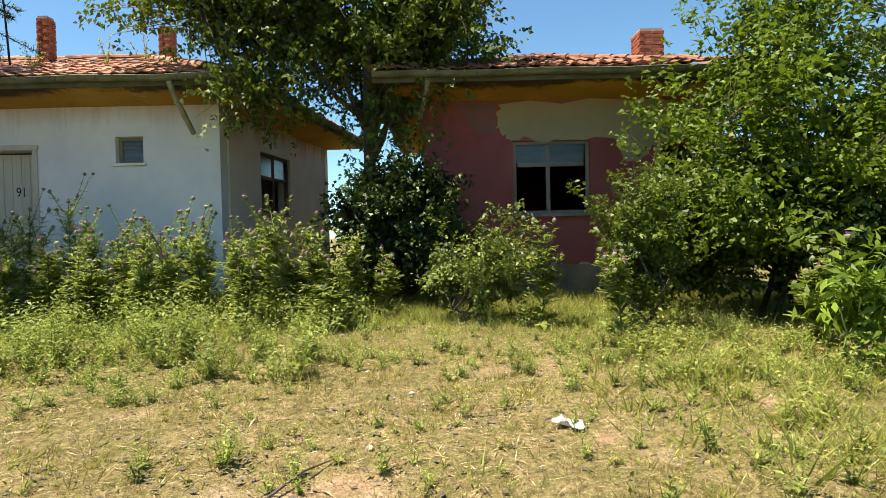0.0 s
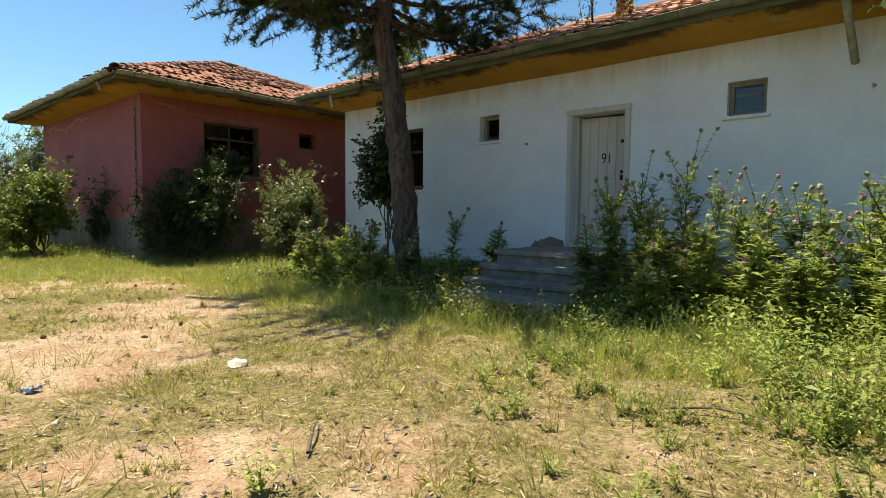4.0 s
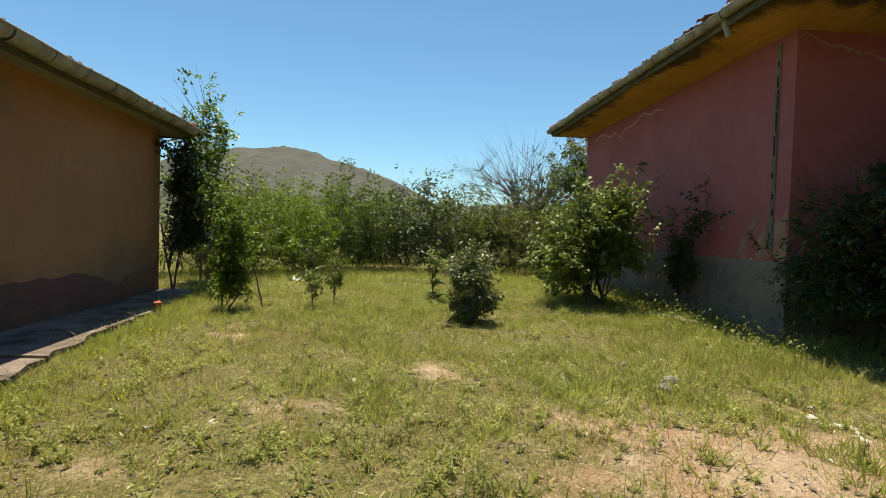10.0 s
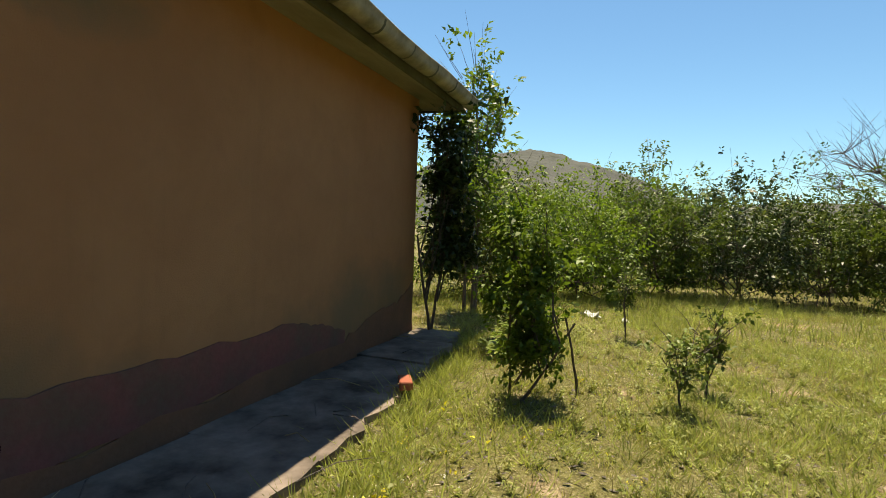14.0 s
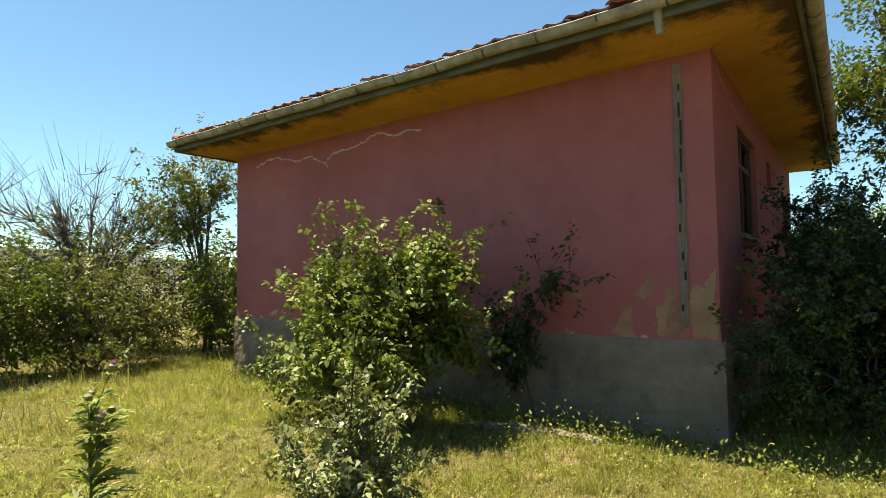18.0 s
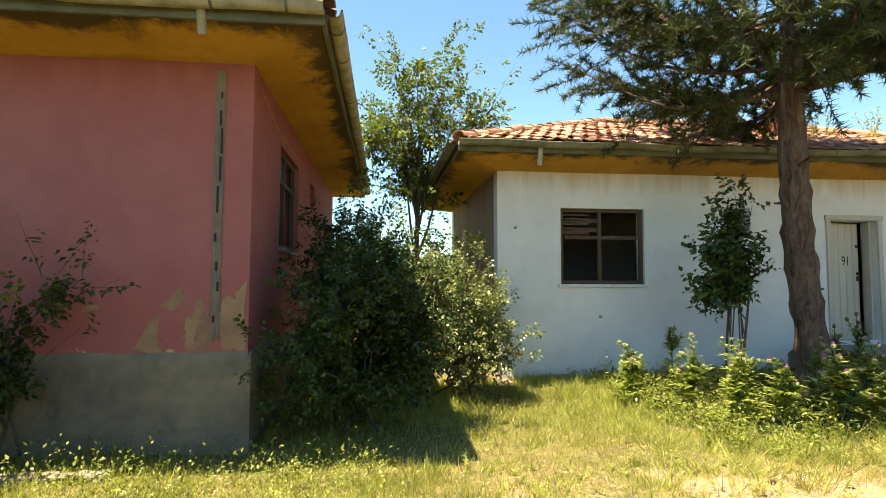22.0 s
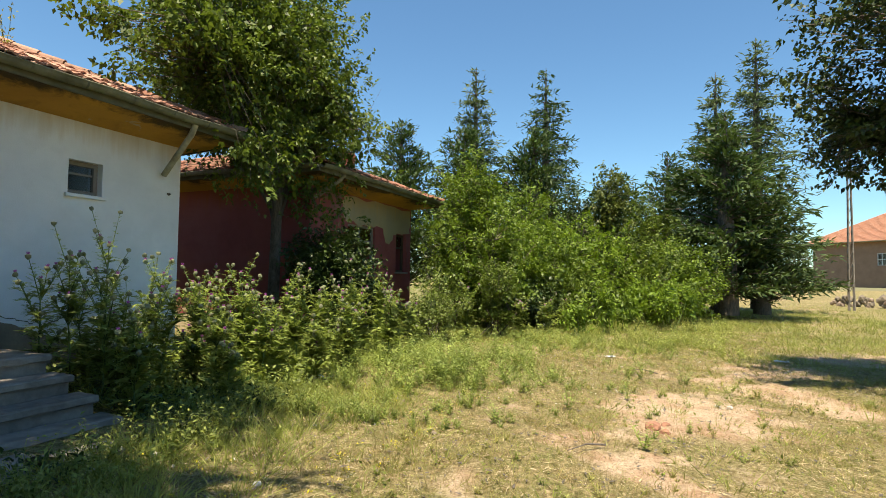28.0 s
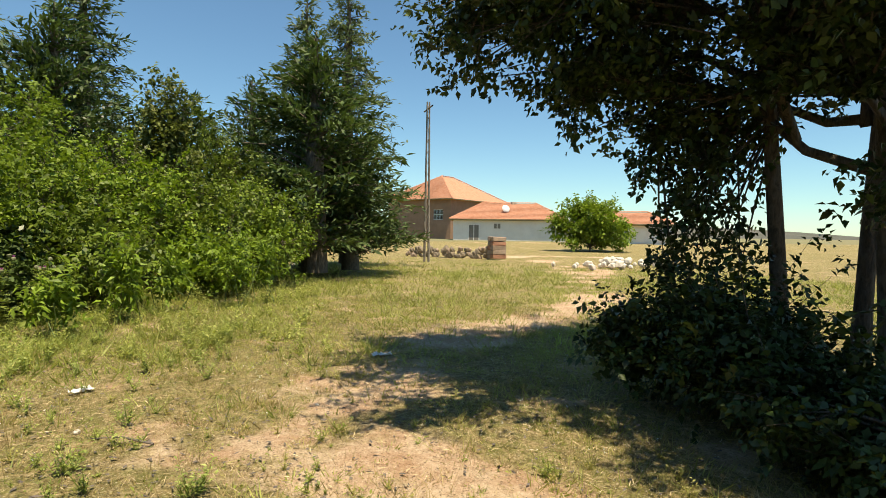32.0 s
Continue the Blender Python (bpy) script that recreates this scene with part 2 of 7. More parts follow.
def soffit_plaster():
    """Ochre plaster under the eaves, blackened by mould towards the gutter, with bare greyish flakes."""
    n = Nodes("ochre_plaster", 0.93, 0, 0.2)
    big, mid, fine = n.noise(0.9, 5, 0.6), n.noise(3.2, 6, 0.7, None, 0.7), n.noise(70, 3)
    edge = n.t.nodes.new("ShaderNodeAttribute")
    edge.attribute_name = "edge"
    c = n.mix(n.ramp(big, (0.35, 0.0), (0.65, 1.0)), (0.5, 0.27, 0.055), (0.38, 0.2, 0.045))
    c = n.mix(n.ramp(mid, (0.5, 0.0), (0.75, 0.6)), c, (0.26, 0.14, 0.04))
    flake = n.noise(2.1, 6, 0.65, None, 0.3)
    c = n.mix(n.ramp(flake, (0.66, 0.0), (0.69, 0.8)), c, (0.4, 0.33, 0.22))
    mould = n.math("ADD", n.math("MULTIPLY", edge.outputs["Fac"], 1.15), n.math("ADD", n.math("MULTIPLY", n.math("SUBTRACT", mid, 0.5), 1.1), n.math("MULTIPLY", n.math("SUBTRACT", big, 0.5), 1.2)))
    c = n.mix(n.ramp(mould, (0.72, 0.0), (1.05, 0.92)), c, (0.045, 0.037, 0.026))
    n.color(c).bump(n.mix(0.5, fine, mid), 0.6, 0.012)
    return n.mat


M["orange"] = orange_wall()
M["ochre"] = soffit_plaster()


def tile_material(name, a, b, c):
    n = Nodes(name, 0.88, 0, 0.25)
    col = n.ramp(n.math("FRACT", n.math("ADD", n.island(), n.object_random())), (0.0, a), (0.5, b), (1.0, c))
    moss = n.noise(1.7, 5, 0.65)
    col = n.mix(n.ramp(moss, (0.5, 0.0), (0.68, 0.75)), col, (0.09, 0.075, 0.05))
    g = n.noise(50, 3)
    col = n.mix(n.ramp(g, (0.3, 0.4), (0.7, 0.0)), col, (0.22, 0.1, 0.06))
    n.color(col).bump(g, 0.4, 0.006)
    return n.mat


M["tile"] = tile_material("clay_roof_tile", (0.33, 0.15, 0.105), (0.42, 0.225, 0.165), (0.52, 0.34, 0.26))
M["tile_dark"] = tile_material("old_clay_roof_tile", (0.2, 0.09, 0.06), (0.29, 0.13, 0.085), (0.36, 0.19, 0.13))
M["tile_new"] = plain("bright_clay_tile", (0.45, 0.2, 0.12), (0.52, 0.27, 0.18), 2, 0.85, 0, 12, 0.4)


def bark(name, a, b, scale=14):
    n = Nodes(name, 0.95, 0, 0.2)
    f = n.noise(scale, 6, 0.7, (1, 1, 0.28), 0.8)
    c = n.ramp(f, (0.32, a), (0.6, b), (0.8, tuple(x * 1.25 for x in b)))
    n.color(c).bump(f, 1.0, 0.03)
    return n.mat


M["bark_pine"] = bark("pine_bark", (0.025, 0.018, 0.015), (0.15, 0.105, 0.085), 13)
M["bark"] = bark("grey_brown_bark", (0.06, 0.05, 0.04), (0.17, 0.14, 0.11), 22)
M["dead"] = bark("dead_twig", (0.1, 0.085, 0.075), (0.2, 0.17, 0.15), 30)
M["stem"] = leafy("green_stem", (0.09, 0.13, 0.04), (0.14, 0.19, 0.06), None, 0.1)

M["leaf_mid"] = leafy("apricot_leaf", (0.05, 0.085, 0.012), (0.12, 0.165, 0.024), (0.17, 0.19, 0.04), 0.25)
M["leaf_dark"] = leafy("dark_shrub_leaf", (0.022, 0.042, 0.01), (0.055, 0.088, 0.017), (0.085, 0.115, 0.025), 0.08, 0.45, 0.35)
M["leaf_light"] = leafy("pale_shrub_leaf", (0.09, 0.13, 0.025), (0.19, 0.24, 0.055), (0.32, 0.34, 0.15), 0.22)
M["leaf_grey"] = leafy("silvery_shrub_leaf", (0.1, 0.13, 0.045), (0.21, 0.25, 0.1), (0.36, 0.38, 0.22), 0.18, 0.42, 0.5)
M["leaf_bright"] = leafy("bright_young_leaf", (0.08, 0.14, 0.012), (0.17, 0.25, 0.024), (0.24, 0.29, 0.045), 0.3)
M["leaf_fresh"] = leafy("fresh_shrub_leaf", (0.06, 0.105, 0.012), (0.145, 0.21, 0.024), (0.21, 0.26, 0.045), 0.28)
M["leaf_olive"] = leafy("dusty_hedge_leaf", (0.065, 0.088, 0.024), (0.14, 0.165, 0.042), (0.21, 0.2, 0.085), 0.25)
M["needle"] = leafy("pine_needle", (0.025, 0.04, 0.012), (0.06, 0.082, 0.022), (0.11, 0.095, 0.035), 0.12, 0.55)
M["needle_far"] = leafy("fir_needle", (0.025, 0.05, 0.015), (0.07, 0.11, 0.03), (0.12, 0.16, 0.05), 0.18, 0.6)
M["needle_cedar"] = leafy("cedar_needle", (0.055, 0.085, 0.04), (0.12, 0.16, 0.075), (0.18, 0.21, 0.1), 0.2, 0.6)
M["thistle"] = leafy("thistle_leaf", (0.13, 0.175, 0.045), (0.29, 0.345, 0.09), (0.44, 0.46, 0.18), 0.32)
M["purple"] = leafy("thistle_flower", (0.3, 0.06, 0.3), (0.5, 0.13, 0.5), (0.55, 0.2, 0.5), 0.3)
M["burr"] = leafy("thistle_burr", (0.1, 0.115, 0.06), (0.2, 0.21, 0.12), (0.3, 0.26, 0.2), 0.2)
M["grass_green"] = leafy("green_grass", (0.175, 0.17, 0.05), (0.37, 0.35, 0.12), (0.56, 0.48, 0.25), 0.4)
M["grass_lush"] = leafy("lush_grass", (0.16, 0.19, 0.045), (0.35, 0.375, 0.11), (0.55, 0.5, 0.23), 0.42)
M["grass_dry"] = leafy("dry_grass", (0.24, 0.18, 0.085), (0.4, 0.31, 0.16), (0.53, 0.44, 0.26), 0.28)
M["weed"] = leafy("low_weed_leaf", (0.11, 0.145, 0.03), (0.25, 0.285, 0.065), (0.38, 0.37, 0.14), 0.3)
M["straw"] = leafy("bleached_straw", (0.34, 0.265, 0.145), (0.5, 0.405, 0.25), (0.62, 0.53, 0.37), 0.15)
M["petal_white"] = leafy("white_petal", (0.62, 0.62, 0.58), (0.75, 0.75, 0.7), None, 0.3)
M["petal_yellow"] = leafy("yellow_petal", (0.7, 0.52, 0.02), (0.8, 0.66, 0.04), None, 0.3)


def soil_material():
    """Pale sandy earth where it is trodden, litter and thatch where grass grows; the ground mesh carries how bare it is."""
    n = Nodes("dry_meadow_soil", 0.97, 0, 0.15)
    big = n.noise(0.22, 4, 0.6)
    mid = n.noise(1.6, 6, 0.7, None, 0.6)
    fine = n.noise(19, 5, 0.8)
    grit = n.noise(85, 3, 0.7)
    tuft = n.noise(6.5, 6, 0.75, None, 0.5)
    wear = n.t.nodes.new("ShaderNodeAttribute")
    wear.attribute_name = "bare"
    sward = n.t.nodes.new("ShaderNodeAttribute")
    sward.attribute_name = "sward"
    earth = n.ramp(fine, (0.28, (0.34, 0.235, 0.15)), (0.5, (0.51, 0.385, 0.265)), (0.72, (0.64, 0.52, 0.385)))
    rust = n.ramp(fine, (0.3, (0.29, 0.165, 0.095)), (0.7, (0.46, 0.295, 0.185)))
    earth = n.mix(n.ramp(mid, (0.42, 0.0), (0.6, 0.8)), earth, rust)
    straw = n.ramp(fine, (0.32, (0.1, 0.07, 0.033)), (0.48, (0.3, 0.22, 0.115)), (0.66, (0.54, 0.42, 0.25)))
    green = n.ramp(fine, (0.32, (0.055, 0.058, 0.016)), (0.68, (0.24, 0.23, 0.075)))
    c = n.mix(n.ramp(tuft, (0.42, 0.0), (0.58, 0.9)), straw, green)
    c = n.mix(n.ramp(big, (0.4, 0.0), (0.65, 0.4)), c, green)
    c = n.mix(n.math("MULTIPLY", sward.outputs["Fac"], 0.75), c, green)
    worn = n.math("ADD", wear.outputs["Fac"], n.math("MULTIPLY", n.math("SUBTRACT", tuft, 0.5), 1.7))
    c = n.mix(n.ramp(worn, (0.2, 0.0), (0.7, 1.0)), c, earth)
    speck = n.noise(60, 2, 0.5)
    c = n.mix(n.ramp(speck, (0.3, 0.8), (0.42, 0.0)), c, (0.09, 0.065, 0.035))
    c = n.mix(n.ramp(speck, (0.6, 0.0), (0.72, 0.55)), c, (0.62, 0.53, 0.4))
    xx = n.axis(0)
    far = n.math("GREATER_THAN", n.math("ABSOLUTE", n.math("ADD", xx, -6.0)), 60.0)
    c = n.mix(far, c, n.mix(n.ramp(n.noise(0.012, 5), (0.35, 0.0), (0.65, 1.0)), (0.2, 0.17, 0.1), (0.16, 0.17, 0.09)))
    n.color(c)
    n.bump(n.mix(0.35, n.mix(0.5, fine, tuft), grit), 1.0, 0.06)
    return n.mat


M["soil"] = soil_material()


def hill_material():
    n = Nodes("far_hillside", 1.0, 0, 0.1)
    a = n.noise(0.012, 6, 0.65)
    b = n.noise(0.06, 5, 0.65)
    c = n.mix(n.ramp(a, (0.35, 0.0), (0.65, 1.0)), (0.08, 0.082, 0.074), (0.115, 0.115, 0.1))
    c = n.mix(n.ramp(b, (0.5, 0.0), (0.7, 0.6)), c, (0.055, 0.065, 0.04))
    n.color(c).bump(b, 1.0, 3.0)
    return n.mat


M["hill"] = hill_material()


def glass_material():
    n = Nodes("dusty_glass", 0.12, 0, 0.5)
    n.color((0.6, 0.63, 0.62))
    n.bsdf.inputs["Transmission Weight"].default_value = 1.0
    n.bsdf.inputs["IOR"].default_value = 1.45
    return n.mat


M["glass"] = glass_material()

# ---- mesh helpers ----


def part(name, bm, material, parent=None, label="", smooth=False):
    """Links a bmesh as one mesh object, under a thing or a part."""
    me = bpy.data.meshes.new(name)
    bm.to_mesh(me)
    bm.free()
    me.materials.append(M[material])
    if smooth:
        me.polygons.foreach_set("use_smooth", [True] * len(me.polygons))
    ob = new(name, me)
    ob.parent = parent
    if label:
        ob["label"] = label
    return ob


def array_mesh(name, verts, faces, material, parent=None, label="", smooth=False):
    """One mesh object from arrays of places and of equal-sided faces."""
    verts = np.asarray(verts, np.float32).reshape(-1, 3)
    faces = np.asarray(faces, np.int32)
    sides = faces.shape[1]
    me = bpy.data.meshes.new(name)
    me.vertices.add(len(verts))
    me.vertices.foreach_set("co", verts.ravel())
    me.loops.add(faces.size)
    me.loops.foreach_set("vertex_index", faces.ravel())
    me.polygons.add(len(faces))
    me.polygons.foreach_set("loop_start", np.arange(0, faces.size, sides, dtype=np.int32))
    me.update(calc_edges=True)
    if smooth:
        me.polygons.foreach_set("use_smooth", np.ones(len(faces), bool))
    me.materials.append(M[material])
    ob = new(name, me)
    ob.parent = parent
    if label:
        ob["label"] = label
    return ob


def thing(name, at, label, category, group="", kind=""):
    ob = new(name)
    ob.location = at
    ob.empty_display_size = 0.1
    return tagged(ob, label, category, group, kind)


def box(bm, lo, hi, bevel=0.0, m=None):
    """A box between two corners, in a bmesh."""
    lo, hi = Vector(lo), Vector(hi)
    made = bmesh.ops.create_cube(bm, size=1.0, matrix=Matrix.LocRotScale((lo + hi) / 2, None, hi - lo))
    if bevel:
        edges = list({e for v in made["verts"] for e in v.link_edges})
        got = bmesh.ops.bevel(bm, geom=edges, offset=bevel, segments=1, affect="EDGES")
        vs = list({v for f in got["faces"] for v in f.verts} | {v for v in made["verts"] if v.is_valid})
    else:
        vs = made["verts"]
    if m is not None:
        bmesh.ops.transform(bm, matrix=m, verts=vs)
    return vs


def quad(bm, *pts):
    return bm.faces.new([bm.verts.new(p) for p in pts])


def tubes(lines, sides=5):
    """Tapered tubes along lines of (place, radius): arrays of places and of four-sided faces."""
    vs, fs, base = [], [], 0
    ring = np.arange(sides) * 2 * np.pi / sides
    for line in lines:
        p = np.array([q for q, _ in line], float)
        r = np.array([w for _, w in line], float)
        d = np.gradient(p, axis=0)
        d /= np.linalg.norm(d, axis=1, keepdims=True) + 1e-9
        ref = np.where(np.abs(d[:, 2:3]) > 0.9, np.array([[1.0, 0, 0]]), np.array([[0, 0, 1.0]]))
        u = np.cross(d, ref)
        u /= np.linalg.norm(u, axis=1, keepdims=True) + 1e-9
        w = np.cross(d, u)
        v = p[:, None] + r[:, None, None] * (np.cos(ring)[None, :, None] * u[:, None] + np.sin(ring)[None, :, None] * w[:, None])
        vs.append(v.reshape(-1, 3))
        k = len(p)
        a = np.arange(k - 1)[:, None] * sides + np.arange(sides)[None]
        b = np.arange(k - 1)[:, None] * sides + (np.arange(sides)[None] + 1) % sides
        fs.append(np.stack([a, b, b + sides, a + sides], -1).reshape(-1, 4) + base)
        base += k * sides
    return np.concatenate(vs), np.concatenate(fs)


def kites(at, along, normal, length, width, bend=0.25):
    """Leaves: pointed four-cornered blades, folded along their middle."""
    along = along / (np.linalg.norm(along, axis=1, keepdims=True) + 1e-9)
    side = np.cross(along, normal)
    side /= np.linalg.norm(side, axis=1, keepdims=True) + 1e-9
    up = np.cross(side, along)
    L, W = length[:, None], width[:, None]
    mid = at + along * L * 0.42
    v = np.stack([at, mid + side * W * 0.5 + up * L * bend * 0.4, at + along * L - up * L * bend, mid - side * W * 0.5 + up * L * bend * 0.4], 1)
    n = len(at)
    return v.reshape(-1, 3), np.arange(4 * n).reshape(n, 4)


def spikes(at, along, normal, length, width, bend=0.0):
    """Grass blades and needles: long three-cornered slivers."""
    along = along / (np.linalg.norm(along, axis=1, keepdims=True) + 1e-9)
    side = np.cross(along, normal)
    side /= np.linalg.norm(side, axis=1, keepdims=True) + 1e-9
    W = width[:, None]
    v = np.stack([at - side * W * 0.5, at + side * W * 0.5, at + along * length[:, None]], 1)
    n = len(at)
    return v.reshape(-1, 3), np.arange(3 * n).reshape(n, 3)


def ovals(at, along, normal, length, width, bend=0.2):
    """Broad leaves: six-cornered, rounded at the shoulder, with a drooping tip."""
    along = along / (np.linalg.norm(along, axis=1, keepdims=True) + 1e-9)
    side = np.cross(along, normal)
    side /= np.linalg.norm(side, axis=1, keepdims=True) + 1e-9
    up = np.cross(side, along)
    L, W = length[:, None], width[:, None]
    a, b = at + along * L * 0.3 + up * L * bend * 0.2, at + along * L * 0.68 + up * L * bend * 0.1
    v = np.stack([at, a + side * W * 0.5, b + side * W * 0.4, at + along * L - up * L * bend, b - side * W * 0.4, a - side * W * 0.5], 1)
    n = len(at)
    return v.reshape(-1, 3), np.arange(6 * n).reshape(n, 6)


def spread(rng, n):
    v = rng.normal(size=(n, 3))
    return v / np.linalg.norm(v, axis=1, keepdims=True)


def ground_z(x, y):
    """The lie of the yard: almost level, a little lower towards the near right corner."""
    z = -0.34 - 0.13 * np.clip((x - 7.0) / 6.0, 0, 1) * np.clip((-4.0 - y) / 5.0, 0, 1)
    z = z + 0.1 * np.clip((y + 2.2) / 2.0, 0, 1) * np.clip((x + 1.0) / 2.0, 0, 1) * np.clip((14.0 - x) / 3.0, 0, 1)
    z = z + 0.03 * np.sin(x * 0.7 + 1.1) * np.sin(y * 0.8) + 0.012 * np.sin(x * 2.3 + y * 1.7)
    return z

# ---- ground and distance ----


def clump_noise(x, y, scale, seed):
    """Smooth patchiness in 0..1, from a few rotated waves."""
    rng = np.random.default_rng(seed)
    out = np.zeros_like(x)
    for k in range(9):
        an = rng.uniform(0, 2 * np.pi)
        w = scale * rng.uniform(0.6, 2.4)
        out += np.sin((x * math.cos(an) + y * math.sin(an)) * w + rng.uniform(0, 6.3)) / (0.7 + 0.3 * w / scale)
    return 0.5 + 0.5 * np.tanh(out * 0.55)


TRACKS = ((0.95, ((-0.4, -6.3), (2.2, -6.2), (5.5, -7.1), (8.2, -7.5), (11.0, -7.6), (13.0, -8.1), (15.5, -9.8), (17.7, -12.0), (20.0, -15.0), (26.0, -19.0), (34.0, -24.0))),
          (0.45, ((4.6, -10.3), (8.0, -10.1), (10.5, -9.5), (13.0, -8.8))),
          (0.95, ((0.3, -4.9), (2.0, -4.9), (3.2, -5.4), (4.2, -6.4))), (0.8, ((24.0, -18.0), (30.0, -20.2), (36.0, -22.3), (41.5, -23.0), (40.0, -28.0))))


def bare_patch(x, y):
    """How bare the trodden ground is: tracks through the yard, broken by tufts, and small bald spots, 0..1."""
    x, y = np.asarray(x, float), np.asarray(y, float)
    out = np.zeros_like(x)
    for width, line in TRACKS:
        for (ax, ay), (bx, by) in zip(line, line[1:]):
            dx, dy = bx - ax, by - ay
            t = np.clip(((x - ax) * dx + (y - ay) * dy) / (dx * dx + dy * dy), 0, 1)
            d = np.hypot(x - ax - t * dx, y - ay - t * dy)
            out = np.maximum(out, np.exp(-(d / width) ** 2))
    rag = clump_noise(x, y, 1.7, 3) * 0.6 + clump_noise(x, y, 5.0, 18) * 0.4
    track = np.clip((out * 1.15 + (rag - 0.7) * 2.2) * 0.95, 0, 1) * np.clip(out * 4, 0, 1)
    spots = np.clip((clump_noise(x, y, 2.1, 19) * 0.6 + clump_noise(x, y, 6.0, 20) * 0.4 - 0.82) * 6, 0, 0.6) * (y < -3.9)
    return np.maximum(track, spots)



def lush(x, y):
    a = np.clip((2.2 - x) / 3.0, 0, 1) * np.where(y < -5.6, 1.0, 0.38 + 0.62 * np.clip((-3.0 - x) / 2, 0, 1))
    b = np.clip((y + 4.2) / 2.0, 0, 1)
    c = np.clip((x - 13.5) / 4.0, 0, 1) * np.clip((y + 9.8) / 2.0, 0, 1)
    return np.clip(0.15 + a + 0.7 * b + 0.5 * c, 0, 1)


def build_ground():
    def axis_steps(lo, hi, a, b, fine):
        near = np.arange(a, b + 1e-6, fine)
        out = [a - 0.5 * 1.32 ** k for k in range(1, 60)]
        left = sorted(v for v in out if v > lo)
        right = [b + 0.5 * 1.32 ** k for k in range(1, 60) if b + 0.5 * 1.32 ** k < hi]
        return np.concatenate([[lo], left, near, right, [hi]])

    xs = axis_steps(-1500, 1500, -16.0, 44.0, 0.25)
    ys = axis_steps(-1500, 1500, -30.0, 4.0, 0.25)
    gx, gy = np.meshgrid(xs, ys, indexing="ij")
    gz = ground_z(gx, gy)
    rng = np.random.default_rng(3)
    near = (gx > -16) & (gx < 44) & (gy > -30) & (gy < 4)
    gz = gz + np.where(near, rng.normal(0, 0.012, gx.shape), 0)
    far = np.clip((np.hypot(gx - 8, gy + 5) - 25) / 40, 0, 1)
    gz = gz * (1 - far) + far * (-0.1 + 0.4 * np.clip((gx - 35) / 25, 0, 1))
    v = np.stack([gx, gy, gz], -1).reshape(-1, 3)
    n, m = len(xs), len(ys)
    i = (np.arange(n - 1)[:, None] * m + np.arange(m - 1)[None]).ravel()
    f = np.stack([i, i + m, i + m + 1, i + 1], -1)
    ob = array_mesh("ground", v, f, "soil", smooth=True)
    wear = ob.data.attributes.new("bare", "FLOAT", "POINT")
    wear.data.foreach_set("value", bare_patch(v[:, 0], v[:, 1]).astype(np.float32))
    sward = ob.data.attributes.new("sward", "FLOAT", "POINT")
    sward.data.foreach_set("value", np.where(v[:, 0] < 60, lush(v[:, 0], v[:, 1]), 0).astype(np.float32))
    tagged(ob, "dry stony earth with patchy yellowed grass", "ground", kind="structure")


def build_hill(name, centre, radii, height, seed, label):
    """A far hill with a worn, uneven crest."""
    k = 90
    u = np.linspace(-1, 1, k)
    gx, gy = np.meshgrid(u, u, indexing="ij")
    r = np.hypot(gx, gy)
    z = np.clip(1 - r ** 1.25, 0, 1)
    wob = np.zeros_like(z)
    for a in range(k):
        for b in range(k):
            p = Vector((gx[a, b] * 3.1 + seed, gy[a, b] * 3.1, seed * 0.7))
            wob[a, b] = noise.fractal(p, 0.9, 2.1, 5)
    z = height * z * (1 + 0.12 * wob) - 1.5
    v = np.stack([centre[0] + gx * radii[0], centre[1] + gy * radii[1], z], -1).reshape(-1, 3)
    i = (np.arange(k - 1)[:, None] * k + np.arange(k - 1)[None]).ravel()
    f = np.stack([i, i + k, i + k + 1, i + 1], -1)
    ob = array_mesh(name, v, f, "hill", smooth=True)
    tagged(ob, label, "hill", kind="structure")


build_ground()
build_hill("backdrop_hill", (-520, -125, 0), (210, 200), 80, 2.0, "bare brown hill with a flat-topped crest")
build_hill("backdrop_ridge", (-700, 150, 0), (260, 420), 42, 5.0, "long low hazy hill ridge")
build_hill("backdrop_far", (620, -420, 0), (260, 420), 21, 8.0, "low brown hill behind the village")

# ---- houses ----


def wall_piece(name, a, b, z0, z1, thick, holes, material, house, label="", inset=0.0):
    """A wall from a to b whose outer face is on that line, thickness to its left, with openings (s0, s1, z0, z1)."""
    a, b = Vector((*a, 0)), Vector((*b, 0))
    length = (b - a).length
    m = Matrix.Translation(a) @ Matrix.Rotation(math.atan2(b.y - a.y, b.x - a.x), 4, "Z")
    bm = bmesh.new()
    cuts = sorted({inset, length - inset, *(s for h in holes for s in h[:2])})
    for s0, s1 in zip(cuts, cuts[1:]):
        spans, low = [], z0
        for h in sorted((h for h in holes if h[0] < (s0 + s1) / 2 < h[1]), key=lambda h: h[2]):
            spans.append((low, h[2]))
            low = h[3]
        spans.append((low, z1))
        for lo, hi in spans:
            if hi - lo > 1e-4:
                box(bm, (s0, 0, lo), (s1, thick, hi))
    bmesh.ops.remove_doubles(bm, verts=bm.verts, dist=1e-4)
    bmesh.ops.transform(bm, matrix=m, verts=bm.verts)
    return part(name, bm, material, house, label), m


